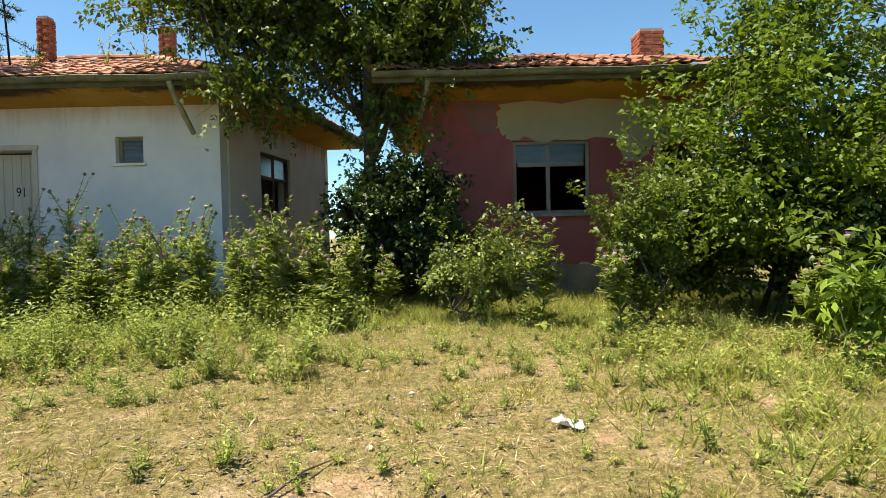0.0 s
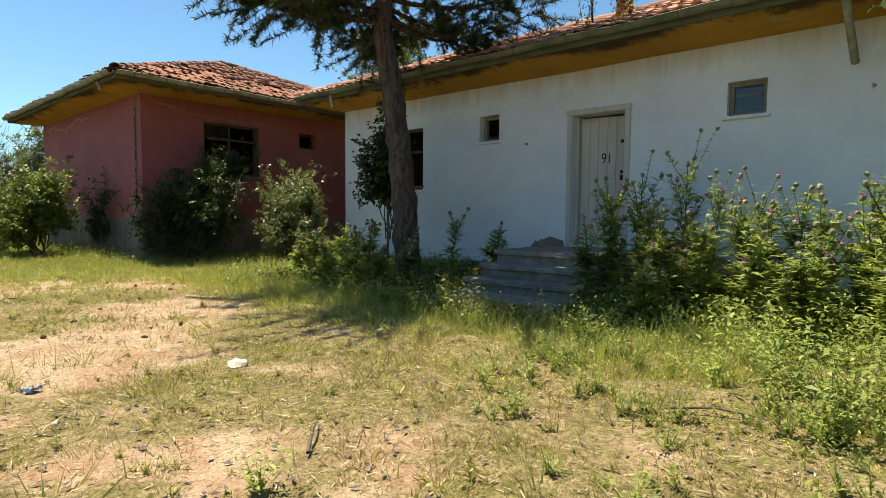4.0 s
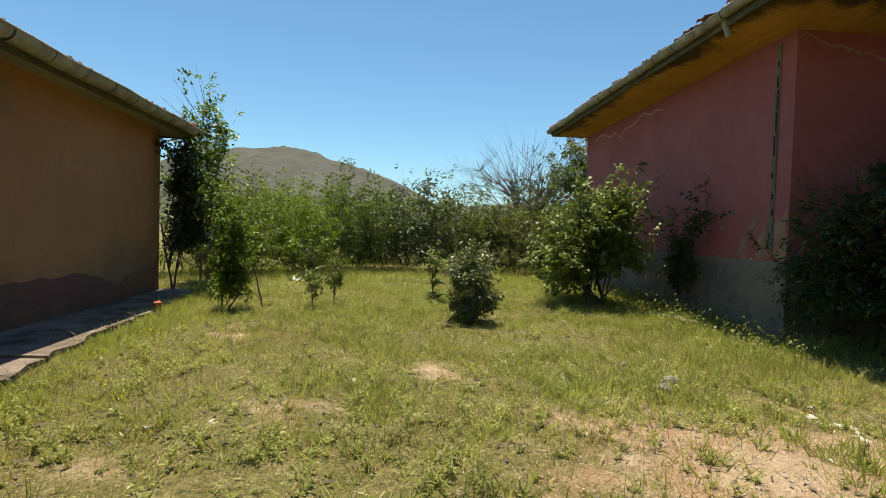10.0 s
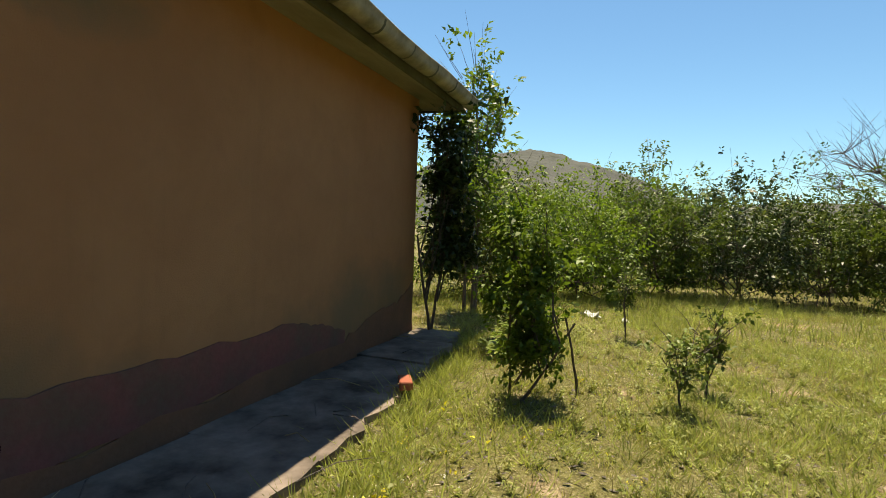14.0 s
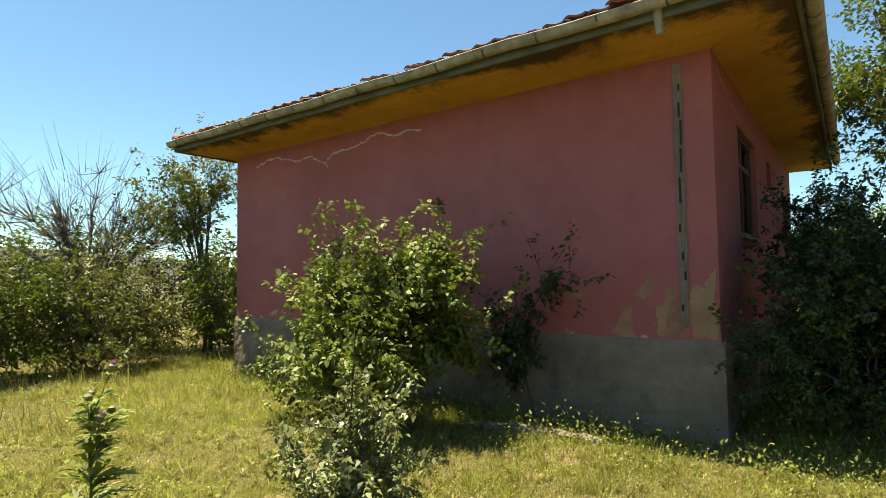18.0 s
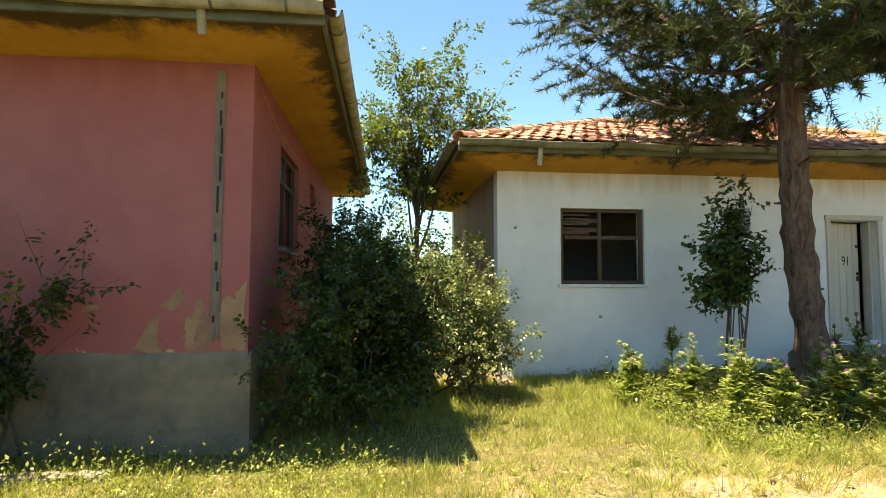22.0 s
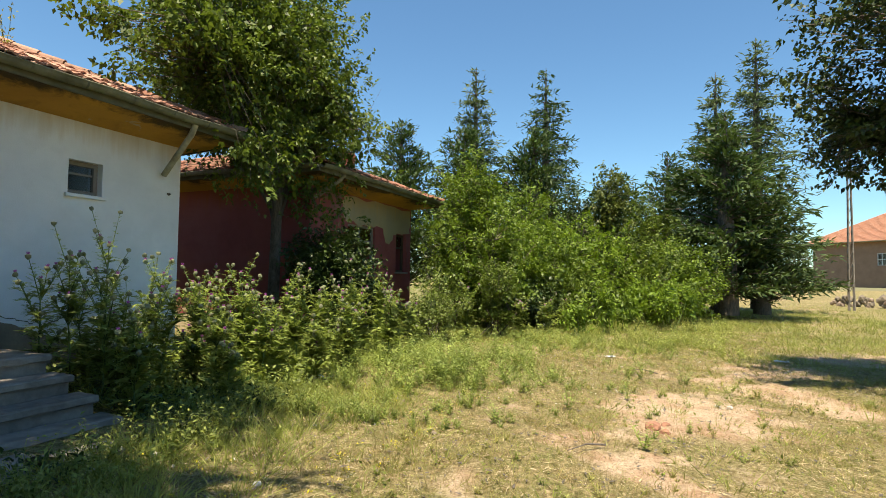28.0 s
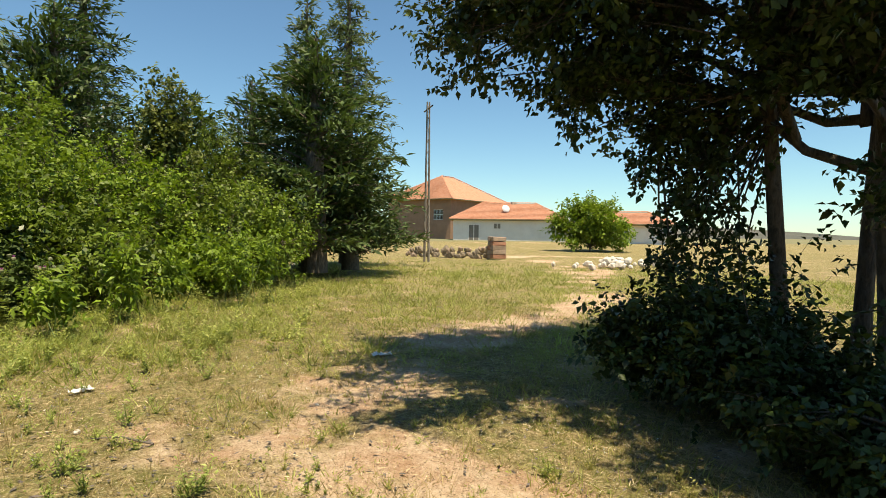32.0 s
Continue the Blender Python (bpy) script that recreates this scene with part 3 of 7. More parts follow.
def hip_roof(corners, eave_z, pitch, thick=0.07):
    """The four slopes of a hip roof over a near-rectangle: lists of corner points, first two on the eave."""
    c = [Vector((*p, eave_z)) for p in corners]
    w = (c[1] - c[0]).length
    d = (c[3] - c[0]).length
    mid = sum(c, Vector()) / 4
    half = min(w, d) / 2
    rise = half * pitch
    ux, uy = (c[1] - c[0]).normalized(), (c[3] - c[0]).normalized()
    if w >= d:
        r0, r1 = mid - ux * (w - d) / 2, mid + ux * (w - d) / 2
        r0.z = r1.z = eave_z + rise
        return [(c[0], c[1], r1, r0), (c[1], c[2], r1, r1), (c[2], c[3], r0, r1), (c[3], c[0], r0, r0)], (r0, r1)
    r0, r1 = mid - uy * (d - w) / 2, mid + uy * (d - w) / 2
    r0.z = r1.z = eave_z + rise
    return [(c[0], c[1], r0, r0), (c[1], c[2], r1, r0), (c[2], c[3], r1, r1), (c[3], c[0], r0, r1)], (r0, r1)


def tile_shape():
    """An interlocking clay tile: a raised roll, a flat pan and a turned-up lip; x across, y up the slope."""
    prof = [(0.0, 0.01), (0.03, 0.03), (0.065, 0.036), (0.1, 0.022), (0.15, 0.012), (0.2, 0.014), (0.225, 0.024)]
    vs, fs = [], []
    for y, lift in ((0.0, 0.03), (0.40, 0.0)):
        vs += [(x, y, z + lift) for x, z in prof]
    k = len(prof)
    for i in range(k - 1):
        fs.append((i, i + 1, k + i + 1, k + i))
    for i, (x, z) in enumerate(prof):
        vs.append((x, 0.004, z + 0.008))
    for i in range(k - 1):
        fs.append((i + 1, i, 2 * k + i, 2 * k + i + 1))
    return np.array(vs), np.array(fs)


TILE_V, TILE_F = tile_shape()
TILE_PITCH, TILE_ROW = 0.215, 0.335


def lay_tiles(roof, slope, single, material, seed, gaps=0.0, mess=0.012, label="", tile_start=-0.05, lift=0.03):
    """Rows of tiles over one slope; the lowest rows as pieces of their own, the rest joined."""
    a, b, r1, r0 = slope
    ux = (b - a).normalized()
    n = (b - a).cross(r0 - a).normalized()
    uy = n.cross(ux)
    base = Matrix((ux, uy, n)).transposed()
    flat = [((p - a).dot(ux), (p - a).dot(uy)) for p in (a, b, r1, r0)]
    top = flat[3][1]
    rng = np.random.default_rng(seed)
    spots = []
    rows = int(top / TILE_ROW)
    for j in range(rows):
        y = j * TILE_ROW + tile_start
        f = min(1, max(0, (y + 0.2) / top))
        x0, x1 = flat[3][0] * f, flat[1][0] + (flat[2][0] - flat[1][0]) * f
        count = int((x1 - x0) / TILE_PITCH)
        for i in range(count):
            if rng.random() < gaps:
                continue
            spots.append((x0 + i * TILE_PITCH, y))
    mesh = None
    vs, fs, k = [], [], 0
    for idx, (x, y) in enumerate(spots):
        turn = rng.normal(0, mess)
        off = (x + rng.normal(0, mess * 0.3), y + rng.normal(0, mess * 0.8), lift + abs(rng.normal(0, mess * 0.5)))
        m = Matrix.Translation(a) @ base.to_4x4() @ Matrix.Translation(off) @ Matrix.Rotation(turn, 4, "Z") @ Matrix.Rotation(rng.normal(0, mess * 1.4), 4, "X")
        if idx < single:
            if mesh is None:
                mesh = bpy.data.meshes.new("tile")
                mesh.from_pydata([tuple(v) for v in TILE_V], [], [tuple(int(q) for q in f) for f in TILE_F])
                mesh.materials.append(M[material])
            ob = new("tile", mesh)
            ob.parent = roof
            ob.matrix_basis = m
        else:
            mm = np.array(m)
            vs.append(TILE_V @ mm[:3, :3].T + mm[:3, 3])
            fs.append(TILE_F + k)
            k += len(TILE_V)
    if vs:
        ob = array_mesh("tiling", np.concatenate(vs), np.concatenate(fs), material, roof, label)
        ob["kind"] = "stuff"


def ridge_tiles(roof, p, q, material, seed):
    """Half-round caps along a ridge or hip."""
    rng = np.random.default_rng(seed)
    d = q - p
    count = max(2, int(d.length / 0.34))
    z = d.normalized()
    x = z.cross(Vector((0, 0, 1))).normalized()
    y = x.cross(z)
    base = Matrix((x, y, z)).transposed().to_4x4()
    mesh = bpy.data.meshes.new("ridge_tile")
    vs, fs = [], []
    for t, r in ((0, 0.125), (0.4, 0.1)):
        for k in range(7):
            an = math.pi * k / 6
            vs.append((math.cos(an) * r, math.sin(an) * -r * 0.8, t))
    for k in range(6):
        fs.append((k, k + 1, 8 + k, 7 + k))
    for t, r in ((0, 0.105),):
        for k in range(7):
            an = math.pi * k / 6
            vs.append((math.cos(an) * r, math.sin(an) * -r * 0.8, t))
    for k in range(6):
        fs.append((k + 1, k, 14 + k, 15 + k))
    mesh.from_pydata(vs, [], fs)
    mesh.materials.append(M[material])
    for i in range(count):
        ob = new("ridge_tile", mesh)
        ob.parent = roof
        at = p + d * (i / count) + Vector((0, 0, 0.05 + rng.normal(0, 0.006)))
        ob.matrix_basis = Matrix.Translation(at) @ base @ Matrix.Rotation(math.pi, 4, "Z") @ Matrix.Rotation(rng.normal(0, 0.03), 4, "X")


def gutter_run(house, a, b, r, material="gutter", label=""):
    """A half-round gutter with a rolled lip and straps, hung from a to b."""
    a, b = Vector(a), Vector(b)
    d = (b - a).normalized()
    out = d.cross(Vector((0, 0, 1)))
    length = (b - a).length
    prof = [(math.cos(math.pi + math.pi * k / 8) * r, math.sin(math.pi + math.pi * k / 8) * r) for k in range(9)]
    prof = prof + [(r + 0.012, 0.008), (r + 0.004, 0.018), (r - 0.008, 0.008)]
    inner = [(x * 0.9, z * 0.9 + 0.004) for x, z in reversed(prof[:9])]
    ring = prof + inner
    bm = bmesh.new()
    steps = max(2, int(length / 0.62)) if length < 14 else 8
    loops = []
    for s in range(steps + 1):
        p = a + d * (length * s / steps)
        sag = 0.012 * math.sin(s * 1.9)
        loops.append([bm.verts.new(p + out * x + Vector((0, 0, z + sag))) for x, z in ring])
    for la, lb in zip(loops, loops[1:]):
        for k in range(len(ring)):
            bm.faces.new((la[k], la[(k + 1) % len(ring)], lb[(k + 1) % len(ring)], lb[k]))
    g = part("gutter", bm, material, house, label, smooth=True)
    for s in range(steps):
        p = a + d * (length * (s + 0.5) / steps)
        bm = bmesh.new()
        band = [(x * 1.05, z * 1.05 - 0.002) for x, z in prof[:9]] + [(x * 1.0, z * 1.0) for x, z in reversed(prof[:9])]
        la = [bm.verts.new(p - d * 0.012 + out * x + Vector((0, 0, z))) for x, z in band]
        lb = [bm.verts.new(p + d * 0.012 + out * x + Vector((0, 0, z))) for x, z in band]
        for k in range(len(band)):
            bm.faces.new((la[k], la[(k + 1) % len(band)], lb[(k + 1) % len(band)], lb[k]))
        part("strap", bm, "gutter_dark", g, "dark iron gutter strap")
    return g


def build_house(name, at, label, plan, z0, wall_z, eave, eave_z, pitch, mats, holes, tiles, gut=0.07, back_hidden=True, soffit="ochre"):
    """A one-storey house: walls with openings, plinth, sloping soffit, fascia, tiled hip roof and gutters. plan: corners, counter-clockwise from front left."""
    h = thing(name, (*at, 0), label, "house")
    h.location = (0, 0, 0)
    walls = []
    for k in range(4):
        a, b = plan[k], plan[(k + 1) % 4]
        w, m = wall_piece("wall", a, b, z0, wall_z + 0.05, 0.3, holes[k], mats[k], h, "", 0.3 if k % 2 else 0.0)
        walls.append((w, m))
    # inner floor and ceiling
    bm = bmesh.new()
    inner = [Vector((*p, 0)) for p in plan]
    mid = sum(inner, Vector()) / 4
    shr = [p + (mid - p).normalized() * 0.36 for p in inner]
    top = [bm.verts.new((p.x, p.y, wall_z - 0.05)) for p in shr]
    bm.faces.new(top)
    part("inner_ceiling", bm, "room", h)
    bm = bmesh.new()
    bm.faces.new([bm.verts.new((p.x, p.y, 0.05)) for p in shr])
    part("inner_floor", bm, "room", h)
    # roof deck, soffit, fascia
    outer = []
    c = [Vector((*p, 0)) for p in plan]
    for k in range(4):
        d0 = (c[k] - c[k - 1]).normalized()
        d1 = (c[(k + 1) % 4] - c[k]).normalized()
        n0, n1 = Vector((d0.y, -d0.x, 0)), Vector((d1.y, -d1.x, 0))
        mt = (n0 + n1).normalized()
        outer.append(c[k] + mt * (eave / max(0.3, mt.dot(n0))))
    bm = bmesh.new()
    for k in range(4):
        a, b = c[k], c[(k + 1) % 4]
        oa, ob2 = outer[k], outer[(k + 1) % 4]
        quad(bm, (a.x, a.y, wall_z), (b.x, b.y, wall_z), (ob2.x, ob2.y, eave_z - 0.09), (oa.x, oa.y, eave_z - 0.09))
    bmesh.ops.remove_doubles(bm, verts=bm.verts, dist=1e-4)
    bmesh.ops.subdivide_edges(bm, edges=bm.edges, cuts=6, use_grid_fill=True)
    rng = random.Random(5)
    for v in bm.verts:
        v.co.z += rng.uniform(-0.008, 0.008)
    sof = part("soffit", bm, soffit, h)
    xs, ys = [p.x for p in c], [p.y for p in c]
    worn = sof.data.attributes.new("edge", "FLOAT", "POINT")
    worn.data.foreach_set("value", [max(min(xs) - v.co.x, v.co.x - max(xs), min(ys) - v.co.y, v.co.y - max(ys), 0.0) / eave for v in sof.data.vertices])
    for k in range(4):
        oa, ob2 = outer[k], outer[(k + 1) % 4]
        d = (ob2 - oa).normalized()
        n = Vector((d.y, -d.x, 0))
        bm = bmesh.new()
        m = Matrix.Translation((oa.x, oa.y, 0)) @ Matrix.Rotation(math.atan2(d.y, d.x), 4, "Z")
        box(bm, (0.004, 0.0, eave_z - 0.11), ((ob2 - oa).length - 0.004, 0.03, eave_z + 0.03), 0.0, m)
        part("fascia", bm, "gutter_dark", h)
    slopes, (r0, r1) = hip_roof([(p.x, p.y) for p in outer], eave_z + 0.03, pitch)
    bm = bmesh.new()
    for s in slopes:
        pts = []
        for p in s:
            if not pts or (p - pts[-1]).length > 1e-4:
                pts.append(p)
        bm.faces.new([bm.verts.new(p) for p in pts])
    roof = part("roof", bm, tiles["material"], h, "tiled hip roof with slipped and mossy tiles")
    for k, s in enumerate(slopes):
        if k in tiles["sides"]:
            lay_tiles(roof, s, tiles["single"].get(k, 0), tiles["material"], 7 + k, tiles.get("gaps", 0.0), tiles.get("mess", 0.014), "", tiles.get("start", -0.05), tiles.get("lift", 0.03))
    for p, q in ((outer[0], r0), (outer[1], r0 if slopes[0][2] == slopes[0][3] else r1), (outer[3], slopes[3][3]), (r0, r1), (outer[2], slopes[1][2])):
        p = Vector((p.x, p.y, p.z if p.z else eave_z + 0.03))
        if (q - p).length > 0.5:
            ridge_tiles(roof, p, q, tiles["material"], 3)
    for k in tiles.get("gutters", (0, 1, 3)):
        oa, ob2 = outer[k], outer[(k + 1) % 4]
        d = (ob2 - oa).normalized()
        n = Vector((d.y, -d.x, 0)) * (gut + 0.004)
        gutter_run(h, (oa.x + n.x, oa.y + n.y, eave_z + 0.02), (ob2.x + n.x, ob2.y + n.y, eave_z + 0.02), gut, tiles.get("gutter", "gutter"))
    return h, walls, outer


def window(house, m, s0, s1, z0, z1, material, mullions=(), transoms=(), depth=0.12, bar=0.055, sill=True, broken=(), glass=True, sill_mat="concrete", outer_bar=0.06):
    """A timber window in a wall's opening: frame, bars, panes, sill. m: the wall's own axes."""
    w = new("window")
    w.parent = house
    cx = [s0 + outer_bar] + [s0 + (s1 - s0) * f for f in mullions] + [s1 - outer_bar]
    cz = [z0 + outer_bar] + [z0 + (z1 - z0) * f for f in transoms] + [z1 - outer_bar]
    bm = bmesh.new()
    box(bm, (s0, depth, z0), (s1, depth + 0.07, z0 + outer_bar), 0.004, m)
    box(bm, (s0, depth, z1 - outer_bar), (s1, depth + 0.07, z1), 0.004, m)
    box(bm, (s0, depth, z0 + outer_bar), (s0 + outer_bar, depth + 0.07, z1 - outer_bar), 0.004, m)
    box(bm, (s1 - outer_bar, depth, z0 + outer_bar), (s1, depth + 0.07, z1 - outer_bar), 0.004, m)
    part("window_frame", bm, material, w)
    for x in cx[1:-1]:
        bm = bmesh.new()
        box(bm, (x - bar / 2, depth + 0.008, z0 + outer_bar), (x + bar / 2, depth + 0.06, z1 - outer_bar), 0.004, m)
        part("mullion", bm, material, w)
    for z in cz[1:-1]:
        for a, b in zip(cx, cx[1:]):
            bm = bmesh.new()
            box(bm, (a + bar / 2, depth + 0.01, z - bar / 2), (b - bar / 2, depth + 0.058, z + bar / 2), 0.004, m)
            part("transom", bm, material, w)
    if glass:
        i = 0
        for za, zb in zip(cz, cz[1:]):
            for a, b in zip(cx, cx[1:]):
                if i not in broken:
                    bm = bmesh.new()
                    box(bm, (a + 0.01, depth + 0.03, za + 0.01), (b - 0.01, depth + 0.034, zb - 0.01), 0, m)
                    p = part("pane", bm, "glass", w)
                    p.visible_shadow = False
                i += 1
    if sill:
        bm = bmesh.new()
        box(bm, (s0 - 0.05, -0.05, z0 - 0.05), (s1 + 0.05, depth, z0 - 0.002), 0.006, m)
        part("window_sill", bm, sill_mat, w)
    return w


def downpipe(house, top, knee, foot, r=0.045, material="gutter"):
    """A swan-neck outlet from the gutter back towards the wall, broken off below."""
    pts = [Vector(top), Vector(top).lerp(Vector(knee), 0.12), Vector(knee), Vector(foot)]
    v, f = tubes([[(tuple(p), r) for p in pts]], 12)
    return array_mesh("downpipe", v, f, material, house, "rusted zinc downpipe broken off short", True)


def chimney(house, x, y, z0, z1, size, material="brick"):
    c = new("chimney")
    c.parent = house
    bm = bmesh.new()
    box(bm, (x - size / 2 + 0.012, y - size / 2 + 0.012, z0), (x + size / 2 - 0.012, y + size / 2 - 0.012, z1 - 0.01))
    part("mortar_core", bm, "mortar", c)
    bl, bh = size / 2, 0.065
    mesh = None
    rows = int((z1 - z0) / (bh + 0.01))
    rng = random.Random(4)
    bm = bmesh.new()
    box(bm, (-bl / 2 + 0.006, -0.045, 0), (bl / 2 - 0.006, 0.045, bh), 0.004)
    mesh = bpy.data.meshes.new("brick")
    bm.to_mesh(mesh)
    bm.free()
    mesh.materials.append(M[material])
    for j in range(rows):
        z = z0 + j * (bh + 0.01)
        for side in range(4):
            for k in range(2):
                ob = new("brick", mesh)
                ob.parent = c
                off = (k - 0.5) * bl + (0.02 if j % 2 else -0.02)
                ob.matrix_basis = pose(x, y, z, 0, 0, 90 * side) @ Matrix.Translation((off, -size / 2 + 0.045 + rng.uniform(-0.004, 0.004), 0))
    return c


# the white house in the middle
W_PLAN = [(0.0, 0.0), (10.02, 0.0), (10.82, 5.3), (-0.1, 5.3)]
W_HOLES = [
    [(1.06, 2.5, 1.28, 2.54), (3.95, 4.4, 2.13, 2.6), (5.88, 6.77, 0.32, 2.41), (8.21, 8.69, 2.15, 2.61)],
    [(1.5, 2.9, 1.3, 2.55)],
    [],
    [],
]
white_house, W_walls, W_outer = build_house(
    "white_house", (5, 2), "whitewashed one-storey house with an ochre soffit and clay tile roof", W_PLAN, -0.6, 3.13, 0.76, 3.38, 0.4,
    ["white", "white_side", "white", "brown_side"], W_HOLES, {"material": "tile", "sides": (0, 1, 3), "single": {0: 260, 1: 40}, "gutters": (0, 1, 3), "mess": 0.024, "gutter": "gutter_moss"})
# the red house past its far end
B_PLAN = [(-10.91, -3.32), (-3.12, -3.32), (-3.12, 5.0), (-10.91, 5.0)]
B_HOLES = [[], [(1.44, 2.93, 1.72, 3.0), (4.19, 4.76, 2.6, 3.02), (6.6, 7.5, 0.3, 2.6)], [], []]
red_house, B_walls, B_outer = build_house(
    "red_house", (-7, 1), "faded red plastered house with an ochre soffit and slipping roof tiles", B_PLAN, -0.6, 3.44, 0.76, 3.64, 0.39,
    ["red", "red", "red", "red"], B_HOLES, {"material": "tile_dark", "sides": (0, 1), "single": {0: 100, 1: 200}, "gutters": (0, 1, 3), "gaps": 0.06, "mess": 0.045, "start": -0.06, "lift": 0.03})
# the red and cream house beyond the white one
A_PLAN = [(13.55, 0.0), (18.66, 0.0), (18.66, 6.5), (13.55, 6.5)]
A_HOLES = [[(1.56, 2.9, 1.11, 2.38), (4.15, 4.8, 1.2, 2.3)], [], [], []]
worn_house, A_walls, A_outer = build_house(
    "worn_red_house", (16, 3), "red house with flaked cream plaster and a dark broken eave", A_PLAN, -0.6, 3.1, 0.76, 3.34, 0.36,
    ["red_a", "red_a", "red_a", "red_a"], A_HOLES, {"material": "tile_dark", "sides": (0, 3), "single": {0: 120}, "gutters": (0, 3), "mess": 0.05, "gutter": "gutter_moss"})
# the orange house across the yard
O_PLAN = [(2.5, -11.86), (-6.63, -12.27), (-6.4, -17.5), (2.7, -17.1)]
orange_house, O_walls, O_outer = build_house(
    "orange_house", (-2, -14), "blank orange plastered house wall with a zinc gutter", O_PLAN, -0.6, 2.48, 0.42, 2.52, 0.2,
    ["orange", "orange", "orange", "orange"], [[], [], [], []], {"material": "tile_dark", "sides": (0, 1), "single": {0: 60}, "gutters": (0, 1)}, 0.1, soffit="lichen_wood")

# windows and doors
mw = W_walls[0][1]
front_window = window(white_house, mw, 1.06, 2.5, 1.28, 2.54, "wood_dark", (0.48,), (0.62,), 0.06, 0.06, True, (0, 1, 2, 3), sill_mat="white")
for row in range(7):
    bm = bmesh.new()
    box(bm, (1.13, 0.1, 2.1 + row * 0.052), (1.72 if row % 3 else 1.6, 0.112, 2.1 + row * 0.052 + 0.034), 0.002, mw @ Matrix.Rotation(radians((row % 3 - 1) * 0.5), 4, "Y"))
    part("slat", bm, "wood_dark", front_window)
window(white_house, mw, 3.95, 4.4, 2.13, 2.6, "wood_grey", (), (), 0.14, 0.05, True, (0,), sill_mat="white")
window(white_house, mw, 8.21, 8.69, 2.15, 2.61, "wood_grey", (), (0.62,), 0.1, 0.03, True, (), sill_mat="white")
window(white_house, W_walls[1][1], 1.5, 2.9, 1.3, 2.55, "wood_dark", (0.5,), (0.6,), 0.05, 0.06, True, (0, 1))
mb = B_walls[1][1]
window(red_house, mb, 1.44, 2.93, 1.72, 3.0, "wood_dark", (0.47, ), (0.7,), 0.06, 0.06, True, (0, 1, 3))
window(red_house, mb, 4.19, 4.76, 2.6, 3.02, "wood_dark", (), (), 0.14, 0.05, False, (0,))
ma = A_walls[0][1]
window(worn_house, ma, 1.56, 2.9, 1.11, 2.38, "wood_grey", (0.46,), (0.68,), 0.05, 0.07, True, (0, 1))
window(worn_house, ma, 4.15, 4.8, 1.2, 2.3, "wood_dark", (), (0.65,), 0.1, 0.06, True, (0,))
downpipe(white_house, (9.55, -0.8, 3.34), (9.56, -0.72, 3.2), (9.62, -0.1, 2.62))
downpipe(white_house, (0.5, -0.8, 3.34), (0.5, -0.78, 3.2), (0.5, -0.74, 3.08), 0.04)
downpipe(red_house, (-3.4, -4.1, 3.62), (-3.4, -4.06, 3.52), (-3.4, -4.02, 3.42), 0.04)
downpipe(worn_house, (13.67, -0.8, 3.3), (13.66, -0.7, 3.18), (13.52, -0.15, 2.8))
chimney(white_house, 6.05, 1.5, 3.9, 5.3, 0.22)
chimney(white_house, 7.57, 3.36, 3.9, 5.75, 0.28)
chimney(worn_house, 18.3, 2.2, 3.9, 5.0, 0.5)


def red_house_trim():
    """Cement plinth, the chased pipe groove by the corner and the open window's shutter boards."""
    bm = bmesh.new()
    rng = random.Random(8)
    for a, b in (((-10.94, -3.345), (-3.085, -3.345)), ((-3.085, -3.345), (-3.085, 5.0))):
        a, b = Vector((*a, 0)), Vector((*b, 0))
        d = (b - a).normalized()
        out = Vector((d.y, -d.x, 0))
        cols, tall = int((b - a).length / 0.06), 16
        grid = []
        for i in range(cols + 1):
            row = []
            for k in range(tall + 1):
                p = a + (b - a) * (i / cols) + Vector((0, 0, -0.5 + 1.13 * k / tall))
                bulge = 0.02 * noise.fractal(p * 5.0, 0.8, 2.1, 4) if 0 < i < cols else 0.0
                row.append(bm.verts.new(p + out * (bulge if k < tall else -0.03)))
            grid.append(row)
        for r0, r1 in zip(grid, grid[1:]):
            for k in range(tall):
                bm.faces.new((r0[k], r1[k], r1[k + 1], r0[k + 1]))
    part("plinth", bm, "plinth", red_house, "grey roughcast cement plinth")
    bm = bmesh.new()
    box(bm, (-3.463, -3.332, 0.75), (-3.402, -3.318, 3.36))
    bmesh.ops.subdivide_edges(bm, edges=bm.edges, cuts=14, use_grid_fill=True)
    for v in bm.verts:
        v.co.x += rng.uniform(-0.016, 0.016)
        v.co.y += rng.uniform(-0.006, 0.004)
    part("pipe_chase", bm, "plinth", red_house, "vertical grey cement patch with rusted pipe remnants")
    for k in range(9):
        bm = bmesh.new()
        z = 0.9 + k * 0.27 + rng.uniform(-0.05, 0.05)
        dx = rng.uniform(-0.02, 0.02)
        box(bm, (-3.438 + dx, -3.348, z), (-3.42 + dx, -3.33, z + rng.uniform(0.02, 0.26)), 0.004)
        part("pipe_remnant", bm, "rust", red_house)


red_house_trim()

# ---- plants ----


def wander(rng, p, q, steps, wob):
    t = np.linspace(0, 1, steps)[:, None]
    line = p + (q - p) * t
    off = rng.normal(0, wob, (steps, 3)) * np.sin(t * np.pi)
    return line + np.cumsum(off, 0) * 0.5


